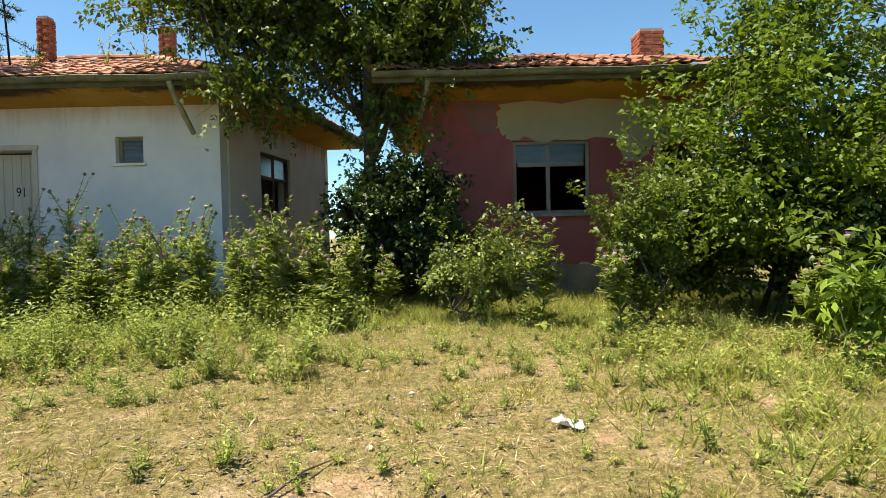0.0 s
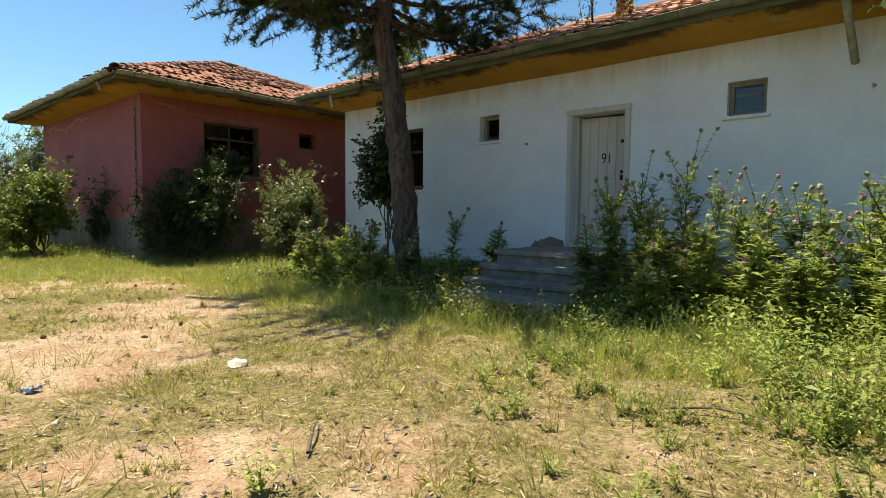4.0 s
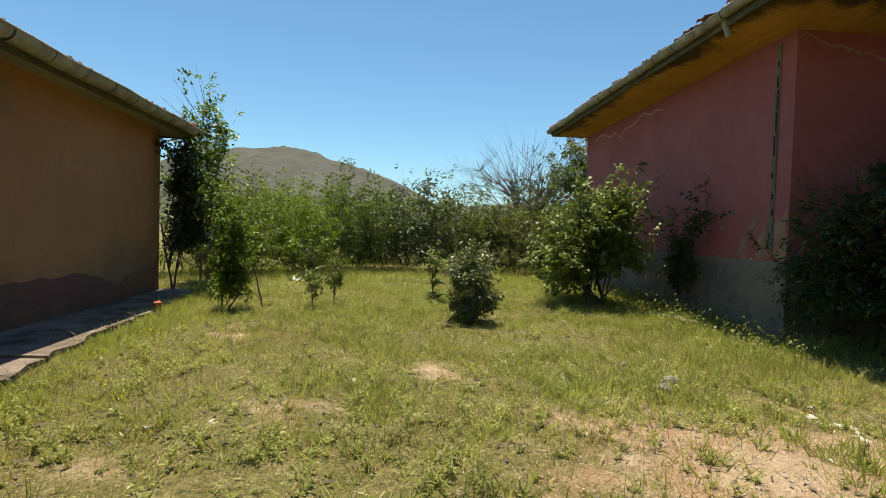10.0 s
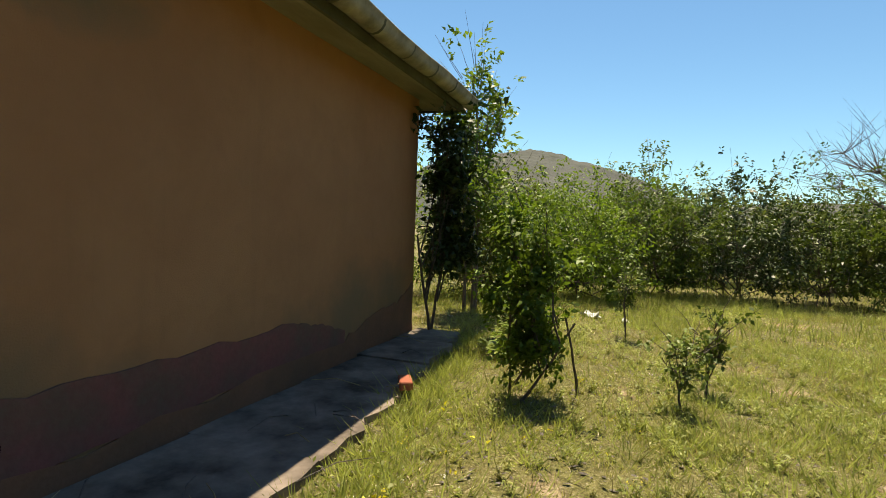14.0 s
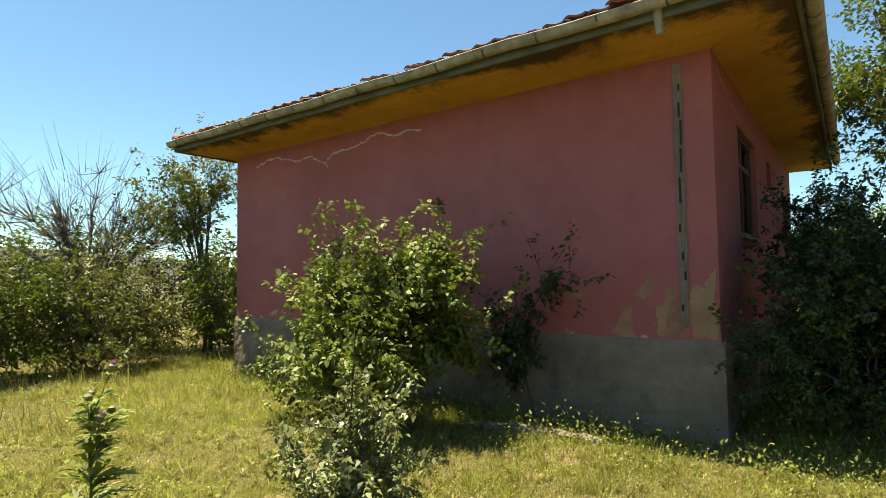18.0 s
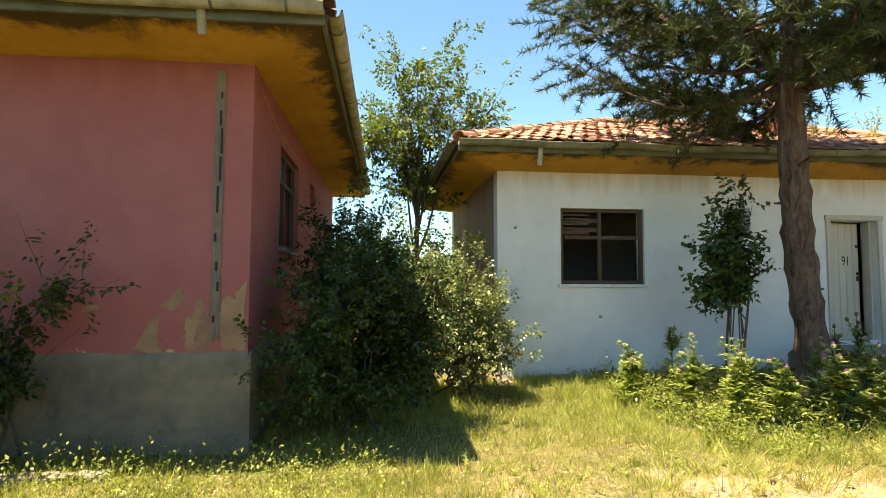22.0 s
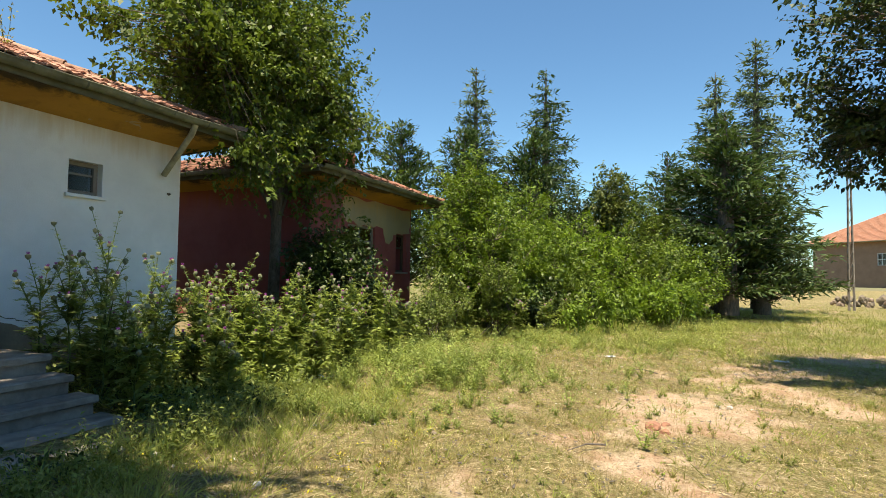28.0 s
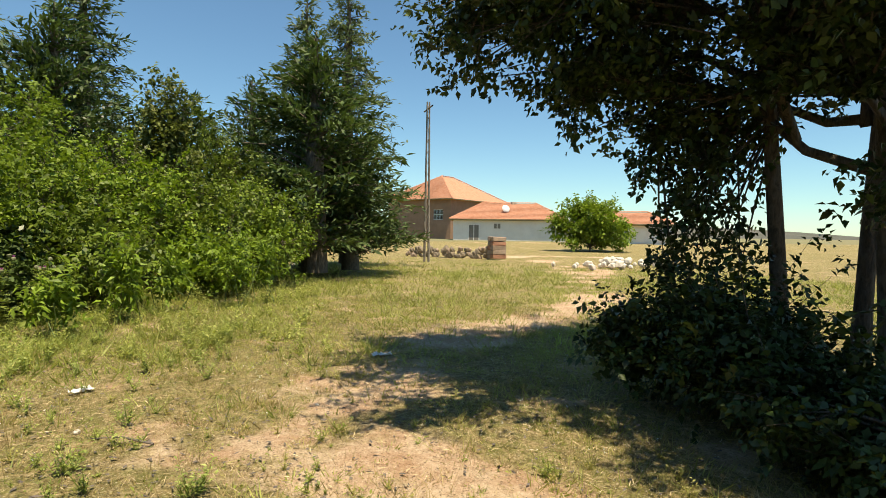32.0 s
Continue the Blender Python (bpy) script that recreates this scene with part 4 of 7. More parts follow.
def woody_plant(name, base, label, category, trunk, blobs, leaves, leaf, mats, seed, twigs=60, twig_len=0.45, clump=0.16,
                trunk_r=0.08, limb_r=0.03, stems=1, group="", lean=(0, 0), dead=0, shoots=0, fork=None, kite=0.62, thick=1.45, even=0.75, oval=False, splay=0.05):
    """A tree or shrub. trunk: height where it divides; blobs: parts of the crown (x, y, z, rx, ry, rz) about the base; each twig
    ends in a loose clump of leaves. leaf: length of a leaf."""
    rng = np.random.default_rng(seed)
    fork = fork or (0.45 if trunk > 1.3 else 0.35)
    leaves, twigs = int(leaves * thick), int(twigs * 1.35)
    x0, y0 = base
    z0 = float(ground_z(np.array(x0), np.array(y0))) - 0.03
    ob = thing(name, (x0, y0, z0), label, category, group)
    blobs = np.array(blobs, float)
    vol = np.prod(blobs[:, 3:], axis=1) ** even
    weights = vol / vol.sum()
    lines, tips = [], []
    roots = []
    for s in range(stems):
        foot = np.array([rng.normal(0, splay * stems), rng.normal(0, splay * stems), 0.0]) if stems > 1 else np.zeros(3)
        top = foot * (1.5 if splay > 0.05 else 0) + np.array([lean[0] + rng.normal(0, 0.06 * stems), lean[1] + rng.normal(0, 0.06 * stems), trunk])
        ln = wander(rng, foot, top, 6, 0.03)
        r = trunk_r / (stems ** 0.4)
        lines.append([(p, r * (1.25 if i == 0 else 1.0) * (1 - 0.35 * i / 5)) for i, p in enumerate(ln)])
        roots.append(ln[-1])
    limbs = []
    n_limbs = int(min(18, max(6, twigs // 7)))
    for k in range(n_limbs):
        b = blobs[rng.choice(len(blobs), p=weights)]
        d = spread(rng, 1)[0]
        d[2] = abs(d[2]) * 0.8 - 0.15
        end = b[:3] + d * b[3:] * rng.uniform(0.45, 0.9)
        start = roots[k % len(roots)] * rng.uniform(fork, 1.0) if trunk > 0.3 else roots[k % len(roots)]
        ln = wander(rng, start, end, 6, 0.05)
        ln[1:-1, 2] += 0.12 * np.linalg.norm(end - start) * np.sin(np.linspace(0, np.pi, 4))
        limbs.append(ln)
        lines.append([(p, max(0.004, limb_r * (1 - 0.8 * i / 5))) for i, p in enumerate(ln)])
    ends = np.array([ln[-1] for ln in limbs])
    for k in range(twigs):
        b = blobs[rng.choice(len(blobs), p=weights)]
        d = spread(rng, 1)[0]
        d[2] = d[2] * 0.9 + 0.08
        end = b[:3] + d * b[3:] * (rng.uniform(0.25, 1.0) ** 0.5) * rng.uniform(0.85, 1.12)
        end[2] = max(end[2], 0.06)
        ln = limbs[int(np.argmin(np.linalg.norm(ends - end, axis=1) + rng.uniform(0, 0.5, len(ends))))]
        start = ln[rng.integers(2, 6)]
        tw = wander(rng, start, end, 5, 0.03)
        lines.append([(p, max(0.0025, limb_r * 0.3 * (1 - 0.85 * i / 4))) for i, p in enumerate(tw)])
        tips.append(tw)
    for k in range(shoots):
        b = blobs[rng.choice(len(blobs), p=weights)]
        d = spread(rng, 1)[0]
        d[2] = abs(d[2])
        start = b[:3] + d * b[3:] * 0.6
        end = start + (d * np.array([1, 1, 0.6]) + np.array([0, 0, 0.7])) * twig_len * rng.uniform(0.9, 2.0)
        tw = wander(rng, start, end, 5, 0.02)
        lines.append([(p, max(0.002, 0.006 * (1 - 0.8 * i / 4))) for i, p in enumerate(tw)])
        if k >= dead:
            tips.append(tw)
    v, f = tubes(lines[:stems], 9)
    array_mesh("trunk", v, f, mats[0], ob, smooth=True)
    v, f = tubes(lines[stems:], 3)
    array_mesh("branchwork", v, f, mats[0], ob, smooth=True)["kind"] = "stuff"
    if leaves:
        tips = np.array(tips)
        per = 8
        sprigs = leaves // per
        pick = rng.integers(0, len(tips), sprigs)
        along = 1 - rng.uniform(0, 1, sprigs) ** 1.6
        seg = np.clip((along * 4).astype(int), 0, 3)
        fr = along * 4 - seg
        mid = tips[pick, seg] * (1 - fr[:, None]) + tips[pick, seg + 1] * fr[:, None]
        mid = mid + rng.normal(0, clump * 0.8, (sprigs, 3)) * np.array([1, 1, 0.8])
        way = tips[pick, 4] - tips[pick, 1]
        way = way / (np.linalg.norm(way, axis=1, keepdims=True) + 1e-9) + rng.normal(0, 0.55, (sprigs, 3))
        way /= np.linalg.norm(way, axis=1, keepdims=True) + 1e-9
        face = rng.normal(0, 0.55, (sprigs, 3)) + np.array([0, 0, 0.9])
        flank = np.cross(way, face)
        flank /= np.linalg.norm(flank, axis=1, keepdims=True) + 1e-9
        n = sprigs * per
        size = leaf * 1.1 * rng.uniform(0.6, 1.35, n)
        way, face, flank = (np.repeat(q, per, axis=0) for q in (way, face, flank))
        at = np.repeat(mid, per, axis=0) + way * (np.tile(np.linspace(-1.0, 1.2, per), sprigs) * leaf * 1.25)[:, None] + rng.normal(0, leaf * 0.3, (n, 3))
        at[:, 2] = np.maximum(at[:, 2], 0.03)
        turn = np.where(np.arange(n) % 2, 1.0, -1.0)[:, None]
        axis = way * 0.55 + flank * turn * 0.9 + rng.normal(0, 0.35, (n, 3)) + np.array([0, 0, -0.2])
        nrm = face + rng.normal(0, 0.3, (n, 3))
        v, f = (ovals if oval else kites)(at, axis, nrm, size, size * kite)
        array_mesh("foliage", v, f, mats[1], ob)["kind"] = "stuff"
    return ob


def pine_tree():
    """The big pine by the steps: bent scaly trunk, broken branch stubs, wide low limbs and tufts of long needles."""
    rng = np.random.default_rng(21)
    bx, by = 3.97, -1.89
    z0 = -0.36
    ob = thing("pine_tree", (bx, by, z0), "tall pine with a bent scaly trunk and long needles", "tree")
    ln = np.array([(0, 0, 0), (-0.03, 0, 0.5), (-0.09, 0.0, 1.2), (-0.2, 0.0, 2.1), (-0.3, -0.08, 3.1), (-0.4, -0.2, 4.0), (-0.38, -0.22, 5.2), (-0.3, -0.2, 6.8), (-0.3, -0.2, 8.6), (-0.3, -0.2, 9.6)])
    rad = [0.235, 0.2, 0.19, 0.18, 0.17, 0.155, 0.12, 0.085, 0.04, 0.012]
    t = np.linspace(0, 9, 70)
    path = np.stack([np.interp(t, range(10), ln[:, k]) for k in range(3)], 1)
    rr = np.interp(t, range(10), rad)
    for hk in (0.75, 1.35, 1.9, 2.35, 2.9, 3.4):
        rr = rr * (1 + 0.16 * np.exp(-((path[:, 2] - hk) / 0.09) ** 2))
    v, f = tubes([list(zip(path, rr))], 20)
    rough = np.array([noise.fractal(Vector((p[0] * 9, p[1] * 9, p[2] * 3.2)), 0.8, 2.0, 3) for p in v])
    axis = np.repeat(path, 20, axis=0)
    v = axis + (v - axis) * (1 + 0.11 * rough[:, None])
    array_mesh("trunk", v, f, "bark_pine", ob, smooth=True)
    lines, tips = [], []
    for k in range(86):
        h = rng.uniform(4.2, 9.3) if k > 24 else rng.uniform(4.2, 5.4)
        f0 = np.array([np.interp(h, path[:, 2], path[:, j]) for j in range(3)])
        an = k * 2.4 + rng.normal(0, 0.3)
        reach = np.interp(h, [3.8, 4.5, 6.0, 8.0, 9.4], [2.3, 2.9, 3.0, 2.6, 0.8]) * rng.uniform(0.7, 1.06)
        rise = np.interp(h, [3.8, 5.0, 9.4], [-0.05, 0.15, 0.75])
        d = np.array([math.cos(an), math.sin(an) * (1.12 if math.sin(an) > 0 else 1.34), rise])
        line = wander(rng, f0, f0 + d * reach, 8, 0.04)
        line[:, 2] += 0.2 * reach * np.linspace(0, 1, 8) ** 2 - 0.1 * reach * np.sin(np.linspace(0, np.pi, 8))
        r0 = np.interp(h, [3.4, 6, 9.4], [0.06, 0.045, 0.015])
        lines.append([(p, r0 * (1 - 0.85 * i / 7)) for i, p in enumerate(line)])
        for q in range(38):
            s = rng.uniform(0.18, 1.0)
            p = np.array([np.interp(s * 7, range(8), line[:, j]) for j in range(3)])
            dd = np.array([math.cos(an), math.sin(an), 0.1]) + rng.normal(0, 0.65, 3)
            tw = wander(rng, p, p + dd * rng.uniform(0.25, 0.55), 4, 0.02)
            lines.append([(pp, 0.008 * (1 - 0.6 * i / 3)) for i, pp in enumerate(tw)])
            tips.append(tw)
    v, f = tubes(lines, 3)
    array_mesh("branchwork", v, f, "bark_pine", ob, smooth=True)["kind"] = "stuff"
    tips = np.array(tips)
    n = 290000
    pick = rng.integers(0, len(tips), n)
    s = np.clip(rng.uniform(0.2, 1.0, n) ** 0.6, 0, 0.999) * 3
    seg = s.astype(int)
    fr = (s - seg)[:, None]
    at = tips[pick, seg] * (1 - fr) + tips[pick, np.minimum(seg + 1, 3)] * fr
    dirs = tips[pick, 3] - tips[pick, 0]
    dirs = dirs / (np.linalg.norm(dirs, axis=1, keepdims=True) + 1e-9)
    axis = dirs * 0.5 + spread(rng, n) * 0.85 + np.array([0, 0, 0.25])
    size = rng.uniform(0.09, 0.155, n)
    v, f = spikes(at, axis, spread(rng, n), size, np.full(n, 0.016))
    array_mesh("foliage", v, f, "needle", ob)["kind"] = "stuff"
    for h, an, ln2 in ((1.55, 0.3, 0.22), (2.3, 3.4, 0.12), (2.75, 1.9, 0.14), (3.2, 4.4, 0.3)):
        f0 = np.array([np.interp(h, path[:, 2], path[:, j]) for j in range(3)])
        e = f0 + np.array([math.cos(an), math.sin(an), 0.1]) * (0.16 + ln2)
        v, f = tubes([[(f0, 0.03), ((f0 + e) / 2, 0.022), (e, 0.015)]], 6)
        array_mesh("branch_stub", v, f, "bark_pine", ob, smooth=True)


def conifer(base, height, width, mat, seed, label, layers=26, needles=6500, droop=0.25, bare=0.06, kind="fir_tree"):
    """A far conifer: a straight mast with tiers of drooping boughs thinning to the tip."""
    rng = np.random.default_rng(seed)
    ob = thing(kind, (base[0], base[1], -0.3), label, "tree", "conifers beyond the yard")
    v, f = tubes([[((0, 0, 0), width * 0.075), ((0, 0, height * 0.6), width * 0.04), ((0, 0, height), 0.012)]], 7)
    array_mesh("trunk", v, f, "bark", ob, smooth=True)
    lines, segs = [], []
    for k in range(layers):
        h = bare + (1 - bare) * (k + rng.uniform(-0.3, 0.3)) / layers
        h = min(max(h, bare), 0.985)
        reach0 = width * (1 - h) ** 0.82 * 0.62 + 0.1
        for j in range(7 if k < layers - 4 else 4):
            an = rng.uniform(0, 2 * np.pi)
            reach = reach0 * rng.uniform(0.6, 1.18)
            p = np.array([0, 0, h * height])
            e = p + np.array([math.cos(an) * reach, math.sin(an) * reach, reach * (0.35 * h - droop)])
            m = (p + e) / 2 + np.array([0, 0, reach * 0.1])
            lines.append([(p, 0.02 * width / 3), (m, 0.013 * width / 3), (e, 0.004)])
            segs.append((p, m, e))
    v, f = tubes(lines, 3)
    array_mesh("branchwork", v, f, "bark", ob)["kind"] = "stuff"
    segs = np.array(segs)
    lens = np.linalg.norm(segs[:, 2] - segs[:, 0], axis=1)
    pick = rng.choice(len(segs), needles, p=lens / lens.sum())
    s = rng.uniform(0.15, 1.0, needles)[:, None]
    at = (1 - s) ** 2 * segs[pick, 0] + 2 * s * (1 - s) * segs[pick, 1] + s * s * segs[pick, 2]
    spreadw = (0.05 * width / 2 + 0.09 * lens[pick][:, None] * (1.1 - s)) * 1.1
    at = at + rng.normal(0, 1, (needles, 3)) * spreadw * np.array([1, 1, 0.35])
    axis = (segs[pick, 2] - segs[pick, 0]) / lens[pick][:, None] + rng.normal(0, 0.55, (needles, 3))
    size = rng.uniform(0.12, 0.3, needles) * (0.6 + width / 8)
    v, f = kites(at, axis, rng.normal(0, 0.5, (needles, 3)) + np.array([0, 0, 1]), size, size * 0.3, 0.1)
    array_mesh("foliage", v, f, mat, ob)["kind"] = "stuff"


pine_tree()
T = ("bark", "leaf_mid")
woody_plant("apricot_tree", (12.58, 0.14), "leafy apricot tree with forked grey trunk between two houses", "tree", 4.6,
            [(-3.0, -0.2, 5.1, 1.5, 1.3, 1.3), (-1.6, -0.3, 5.6, 1.5, 1.3, 1.3), (-1.7, -1.1, 3.2, 1.0, 0.7, 0.8), (1.0, -0.9, 4.3, 1.3, 0.9, 0.9), (1.1, -0.2, 5.3, 1.4, 1.3, 1.3), (0.5, -0.9, 2.7, 0.8, 0.5, 0.7), (-0.3, 0.5, 5.2, 2.6, 2.4, 1.9), (0.5, -0.2, 4.2, 2.3, 2.0, 1.5), (-1.6, 0.2, 4.4, 1.4, 1.5, 1.2), (0.2, 0.3, 6.9, 1.5, 1.5, 1.1), (-1.2, -0.9, 3.2, 0.9, 0.7, 0.7), (1.3, 0.4, 5.6, 1.2, 1.2, 1.2), (1.3, 0.3, 6.9, 1.4, 1.4, 1.2), (-1.4, 0.3, 6.8, 1.4, 1.4, 1.0)],
            46000, 0.085, T, 31, 600, 0.6, 0.2, 0.13, 0.06, 1, shoots=26)
# Crown blobs at x below -3 are unseen, added to shade the shrubs underneath.
woody_plant("apricot_tree", (12.9, -13.6), "broad leafy tree with several dark trunks, branches hanging low", "tree", 4.8,
            [(0.4, 0.6, 6.2, 3.2, 3.2, 2.0), (0.2, 2.0, 4.8, 2.4, 1.6, 1.1), (1.2, 1.6, 3.5, 1.1, 0.8, 1.2), (1.5, 3.3, 3.9, 1.2, 0.8, 0.9), (0.3, 3.0, 3.7, 1.0, 0.8, 0.9), (2.4, 3.4, 4.3, 0.9, 0.8, 0.7), (1.0, 2.4, 3.2, 0.8, 0.7, 0.8), (0.3, 0.0, 8.0, 2.2, 2.2, 1.3), (-1.4, 1.6, 3.8, 1.3, 1.2, 0.9), (1.1, 1.1, 2.4, 0.7, 0.6, 0.9), (1.0, 0.9, 1.3, 0.6, 0.55, 0.7), (-0.4, 1.2, 3.3, 0.9, 0.8, 0.7), (-1.0, 0.6, 1.9, 0.7, 0.7, 0.5), (-2.6, 1.3, 5.4, 1.7, 1.7, 0.9), (-3.4, 1.6, 5.7, 1.5, 1.5, 0.8), (-3.2, -0.3, 6.2, 1.6, 1.6, 0.8), (-1.6, 0.2, 6.6, 1.8, 1.8, 0.8), (-2.4, -0.8, 5.6, 1.7, 1.6, 1.0), (-1.2, 1.5, 5.2, 1.6, 1.5, 0.8), (-2.9, 1.9, 5.2, 1.5, 1.4, 0.8), (-1.7, 0.6, 4.8, 1.5, 1.4, 0.7), (-0.9, 3.9, 5.3, 1.2, 0.9, 0.6), (0.4, 2.6, 6.4, 1.7, 1.4, 1.2), (0.2, 1.6, 7.8, 1.7, 1.5, 1.1), (0.6, 4.2, 4.9, 0.9, 0.7, 0.5)],
            86000, 0.08, ("bark", "leaf_dark"), 32, 1100, 0.5, 0.15, 0.16, 0.07, 4, shoots=8, even=0.5, splay=0.11)
woody_plant("young_tree", (-1.2, 2.4), "slender young tree with airy leaves between two houses", "tree", 4.4,
            [(0.1, 0, 4.6, 1.5, 1.3, 1.3), (0.2, 0, 5.9, 1.2, 1.0, 0.9), (-0.9, 0, 4.6, 0.9, 0.9, 1.1), (1.2, 0, 4.9, 0.9, 0.8, 0.9), (0.2, 0, 3.5, 1.2, 0.9, 0.6)], 8500, 0.075, T, 33, 150, 0.5, 0.16, 0.07, 0.032, 2, shoots=18)
woody_plant("poplar_sapling", (3.0, -1.53), "poplar sapling with dark heart-shaped leaves beside the pine", "tree", 1.5,
            [(0, 0, 2.1, 0.5, 0.4, 0.6), (-0.1, 0.05, 1.5, 0.5, 0.4, 0.35), (0.1, 0, 2.75, 0.28, 0.28, 0.35)], 2200, 0.08, ("bark", "leaf_dark"), 34, 56, 0.3, 0.1, 0.03, 0.014, 2)
S = ("bark", "leaf_dark")
woody_plant("dark_shrub", (13.16, -0.9), "dense dark green shrub against the houses", "shrub", 0.4,
            [(0, 0, 1.4, 1.1, 0.9, 1.1), (0.1, 0.1, 1.95, 0.7, 0.6, 0.6), (-0.5, -0.2, 0.7, 0.8, 0.8, 0.6), (0.6, -0.3, 0.8, 0.8, 0.7, 0.65)], 14000, 0.08, S, 35, 240, 0.3, 0.12, 0.05, 0.025, 4, shoots=14)
woody_plant("pale_shrub", (14.25, -2.7), "grey-green low shrub with fine leaves", "shrub", 0.2,
            [(0, 0, 0.6, 0.75, 0.6, 0.55), (0.5, 0.1, 0.85, 0.4, 0.4, 0.4)], 5200, 0.05, ("bark", "leaf_light"), 36, 110, 0.25, 0.08, 0.03, 0.012, 5, shoots=16)
woody_plant("rose_bush", (16.0, -3.6), "upright thorny bush with reddish shoots", "shrub", 0.7,
            [(0, 0, 1.25, 0.5, 0.45, 0.75), (0.1, 0, 0.6, 0.45, 0.45, 0.45)], 4200, 0.05, ("bark", "leaf_mid"), 37, 100, 0.3, 0.08, 0.03, 0.014, 4, shoots=18)
woody_plant("bright_shrub_tree", (18.3, -2.3), "tall bright green bushy tree", "tree", 0.8,
            [(0, 0, 2.4, 1.9, 1.7, 1.6), (-0.6, -0.6, 1.3, 1.4, 1.2, 1.0), (0.4, 0.2, 3.9, 1.1, 1.1, 0.9), (0.9, -0.8, 1.4, 1.4, 1.2, 1.1)], 21000, 0.085, ("bark", "leaf_fresh"), 38, 300, 0.5, 0.17, 0.07, 0.035, 4, shoots=34)
woody_plant("green_shrub", (16.9, -2.0), "leafy green shrub in front of the worn red house", "shrub", 0.3,
            [(0, 0, 0.9, 0.9, 0.8, 0.8), (0.7, -0.5, 0.7, 0.7, 0.7, 0.6)], 6000, 0.065, ("bark", "leaf_mid"), 39, 120, 0.3, 0.12, 0.04, 0.02, 4, shoots=12)
for k, (x, y, h, r, mat, lab) in enumerate((
        (21.2, -3.4, 3.4, 1.8, "leaf_fresh", "fresh green thicket shrub at the yard's edge"),
        (23.4, -4.6, 3.8, 2.0, "leaf_bright", "bright green thicket shrub at the yard's edge"),
        (25.0, -7.4, 3.1, 1.9, "leaf_fresh", "rounded dense thicket shrub at the yard's edge"),
        (22.6, -6.4, 1.6, 1.2, "leaf_bright", "low bright thicket shrub at the yard's edge"),
        (20.3, -4.7, 1.8, 1.3, "leaf_mid", "leafy thicket shrub at the yard's edge"),
        (26.5, -4.2, 5.2, 2.0, "leaf_dark", "tall dark thicket shrub behind the others"),
        (21.8, -0.6, 4.0, 2.0, "leaf_dark", "tall dark thicket shrub beside the worn house"),
        (24.2, -2.2, 5.2, 2.0, "leaf_fresh", "tall leafy thicket shrub behind the others"),
        (27.6, -6.6, 5.0, 1.9, "leaf_mid", "tall leafy thicket shrub behind the others"),
        (19.2, -3.6, 1.5, 1.1, "leaf_dark", "dark low thicket shrub at the yard's edge"),
        (23.9, -6.3, 2.9, 1.5, "leaf_mid", "mid-green rounded thicket shrub at the yard's edge"))):
    woody_plant("thicket_shrub", (x, y), lab, "shrub", 0.4,
                [(0, 0, h * 0.5, r, r * 0.9, h * 0.46), (-r * 0.5, -r * 0.3, h * 0.35, r * 0.7, r * 0.7, h * 0.34), (r * 0.4, 0.2, h * 0.75, r * 0.55, r * 0.55, h * 0.28)],
                7800, 0.1, ("bark", mat), 50 + k, 200, 0.4, 0.13, 0.05, 0.03, 4, "thicket along the yard", shoots=22)
woody_plant("slim_poplar", (25.8, -5.15), "slim pale poplar rising over the thicket", "tree", 2.5,
            [(0, 0, 4.6, 0.7, 0.7, 1.6), (0, 0, 3.2, 0.9, 0.9, 1.2)], 4500, 0.11, ("bark", "leaf_olive"), 60, 130, 0.4, 0.14, 0.06, 0.025)
woody_plant("round_tree", (46.9, -31.8), "bushy green tree beside the village house", "tree", 0.8,
            [(0, 0, 3.0, 2.6, 2.6, 2.1), (-0.6, -1.4, 1.7, 2.2, 2.2, 1.6), (0.3, 1.5, 1.9, 2.0, 2.0, 1.7)], 9000, 0.22, ("bark", "leaf_bright"), 61, 110, 0.4, 0.25, 0.08, 0.04)
woody_plant("dark_shrub", (10.6, -11.5), "dark low shrub under the broad tree", "shrub", 0.2,
            [(0, 0, 0.3, 0.75, 0.6, 0.32), (0.9, 0.1, 0.4, 0.7, 0.7, 0.4)], 7000, 0.055, S, 62, 150, 0.3, 0.12, 0.03, 0.02, 4, shoots=10)
woody_plant("dark_shrub", (12.9, -12.0), "dark bushy shoots round the broad tree's trunks", "shrub", 0.3,
            [(0, 0, 0.7, 1.1, 0.8, 0.7), (-0.7, 0.3, 0.6, 0.8, 0.7, 0.6), (0.3, 0.7, 0.5, 0.6, 0.5, 0.5)], 12000, 0.065, S, 63, 220, 0.3, 0.13, 0.03, 0.02, 4, shoots=12)

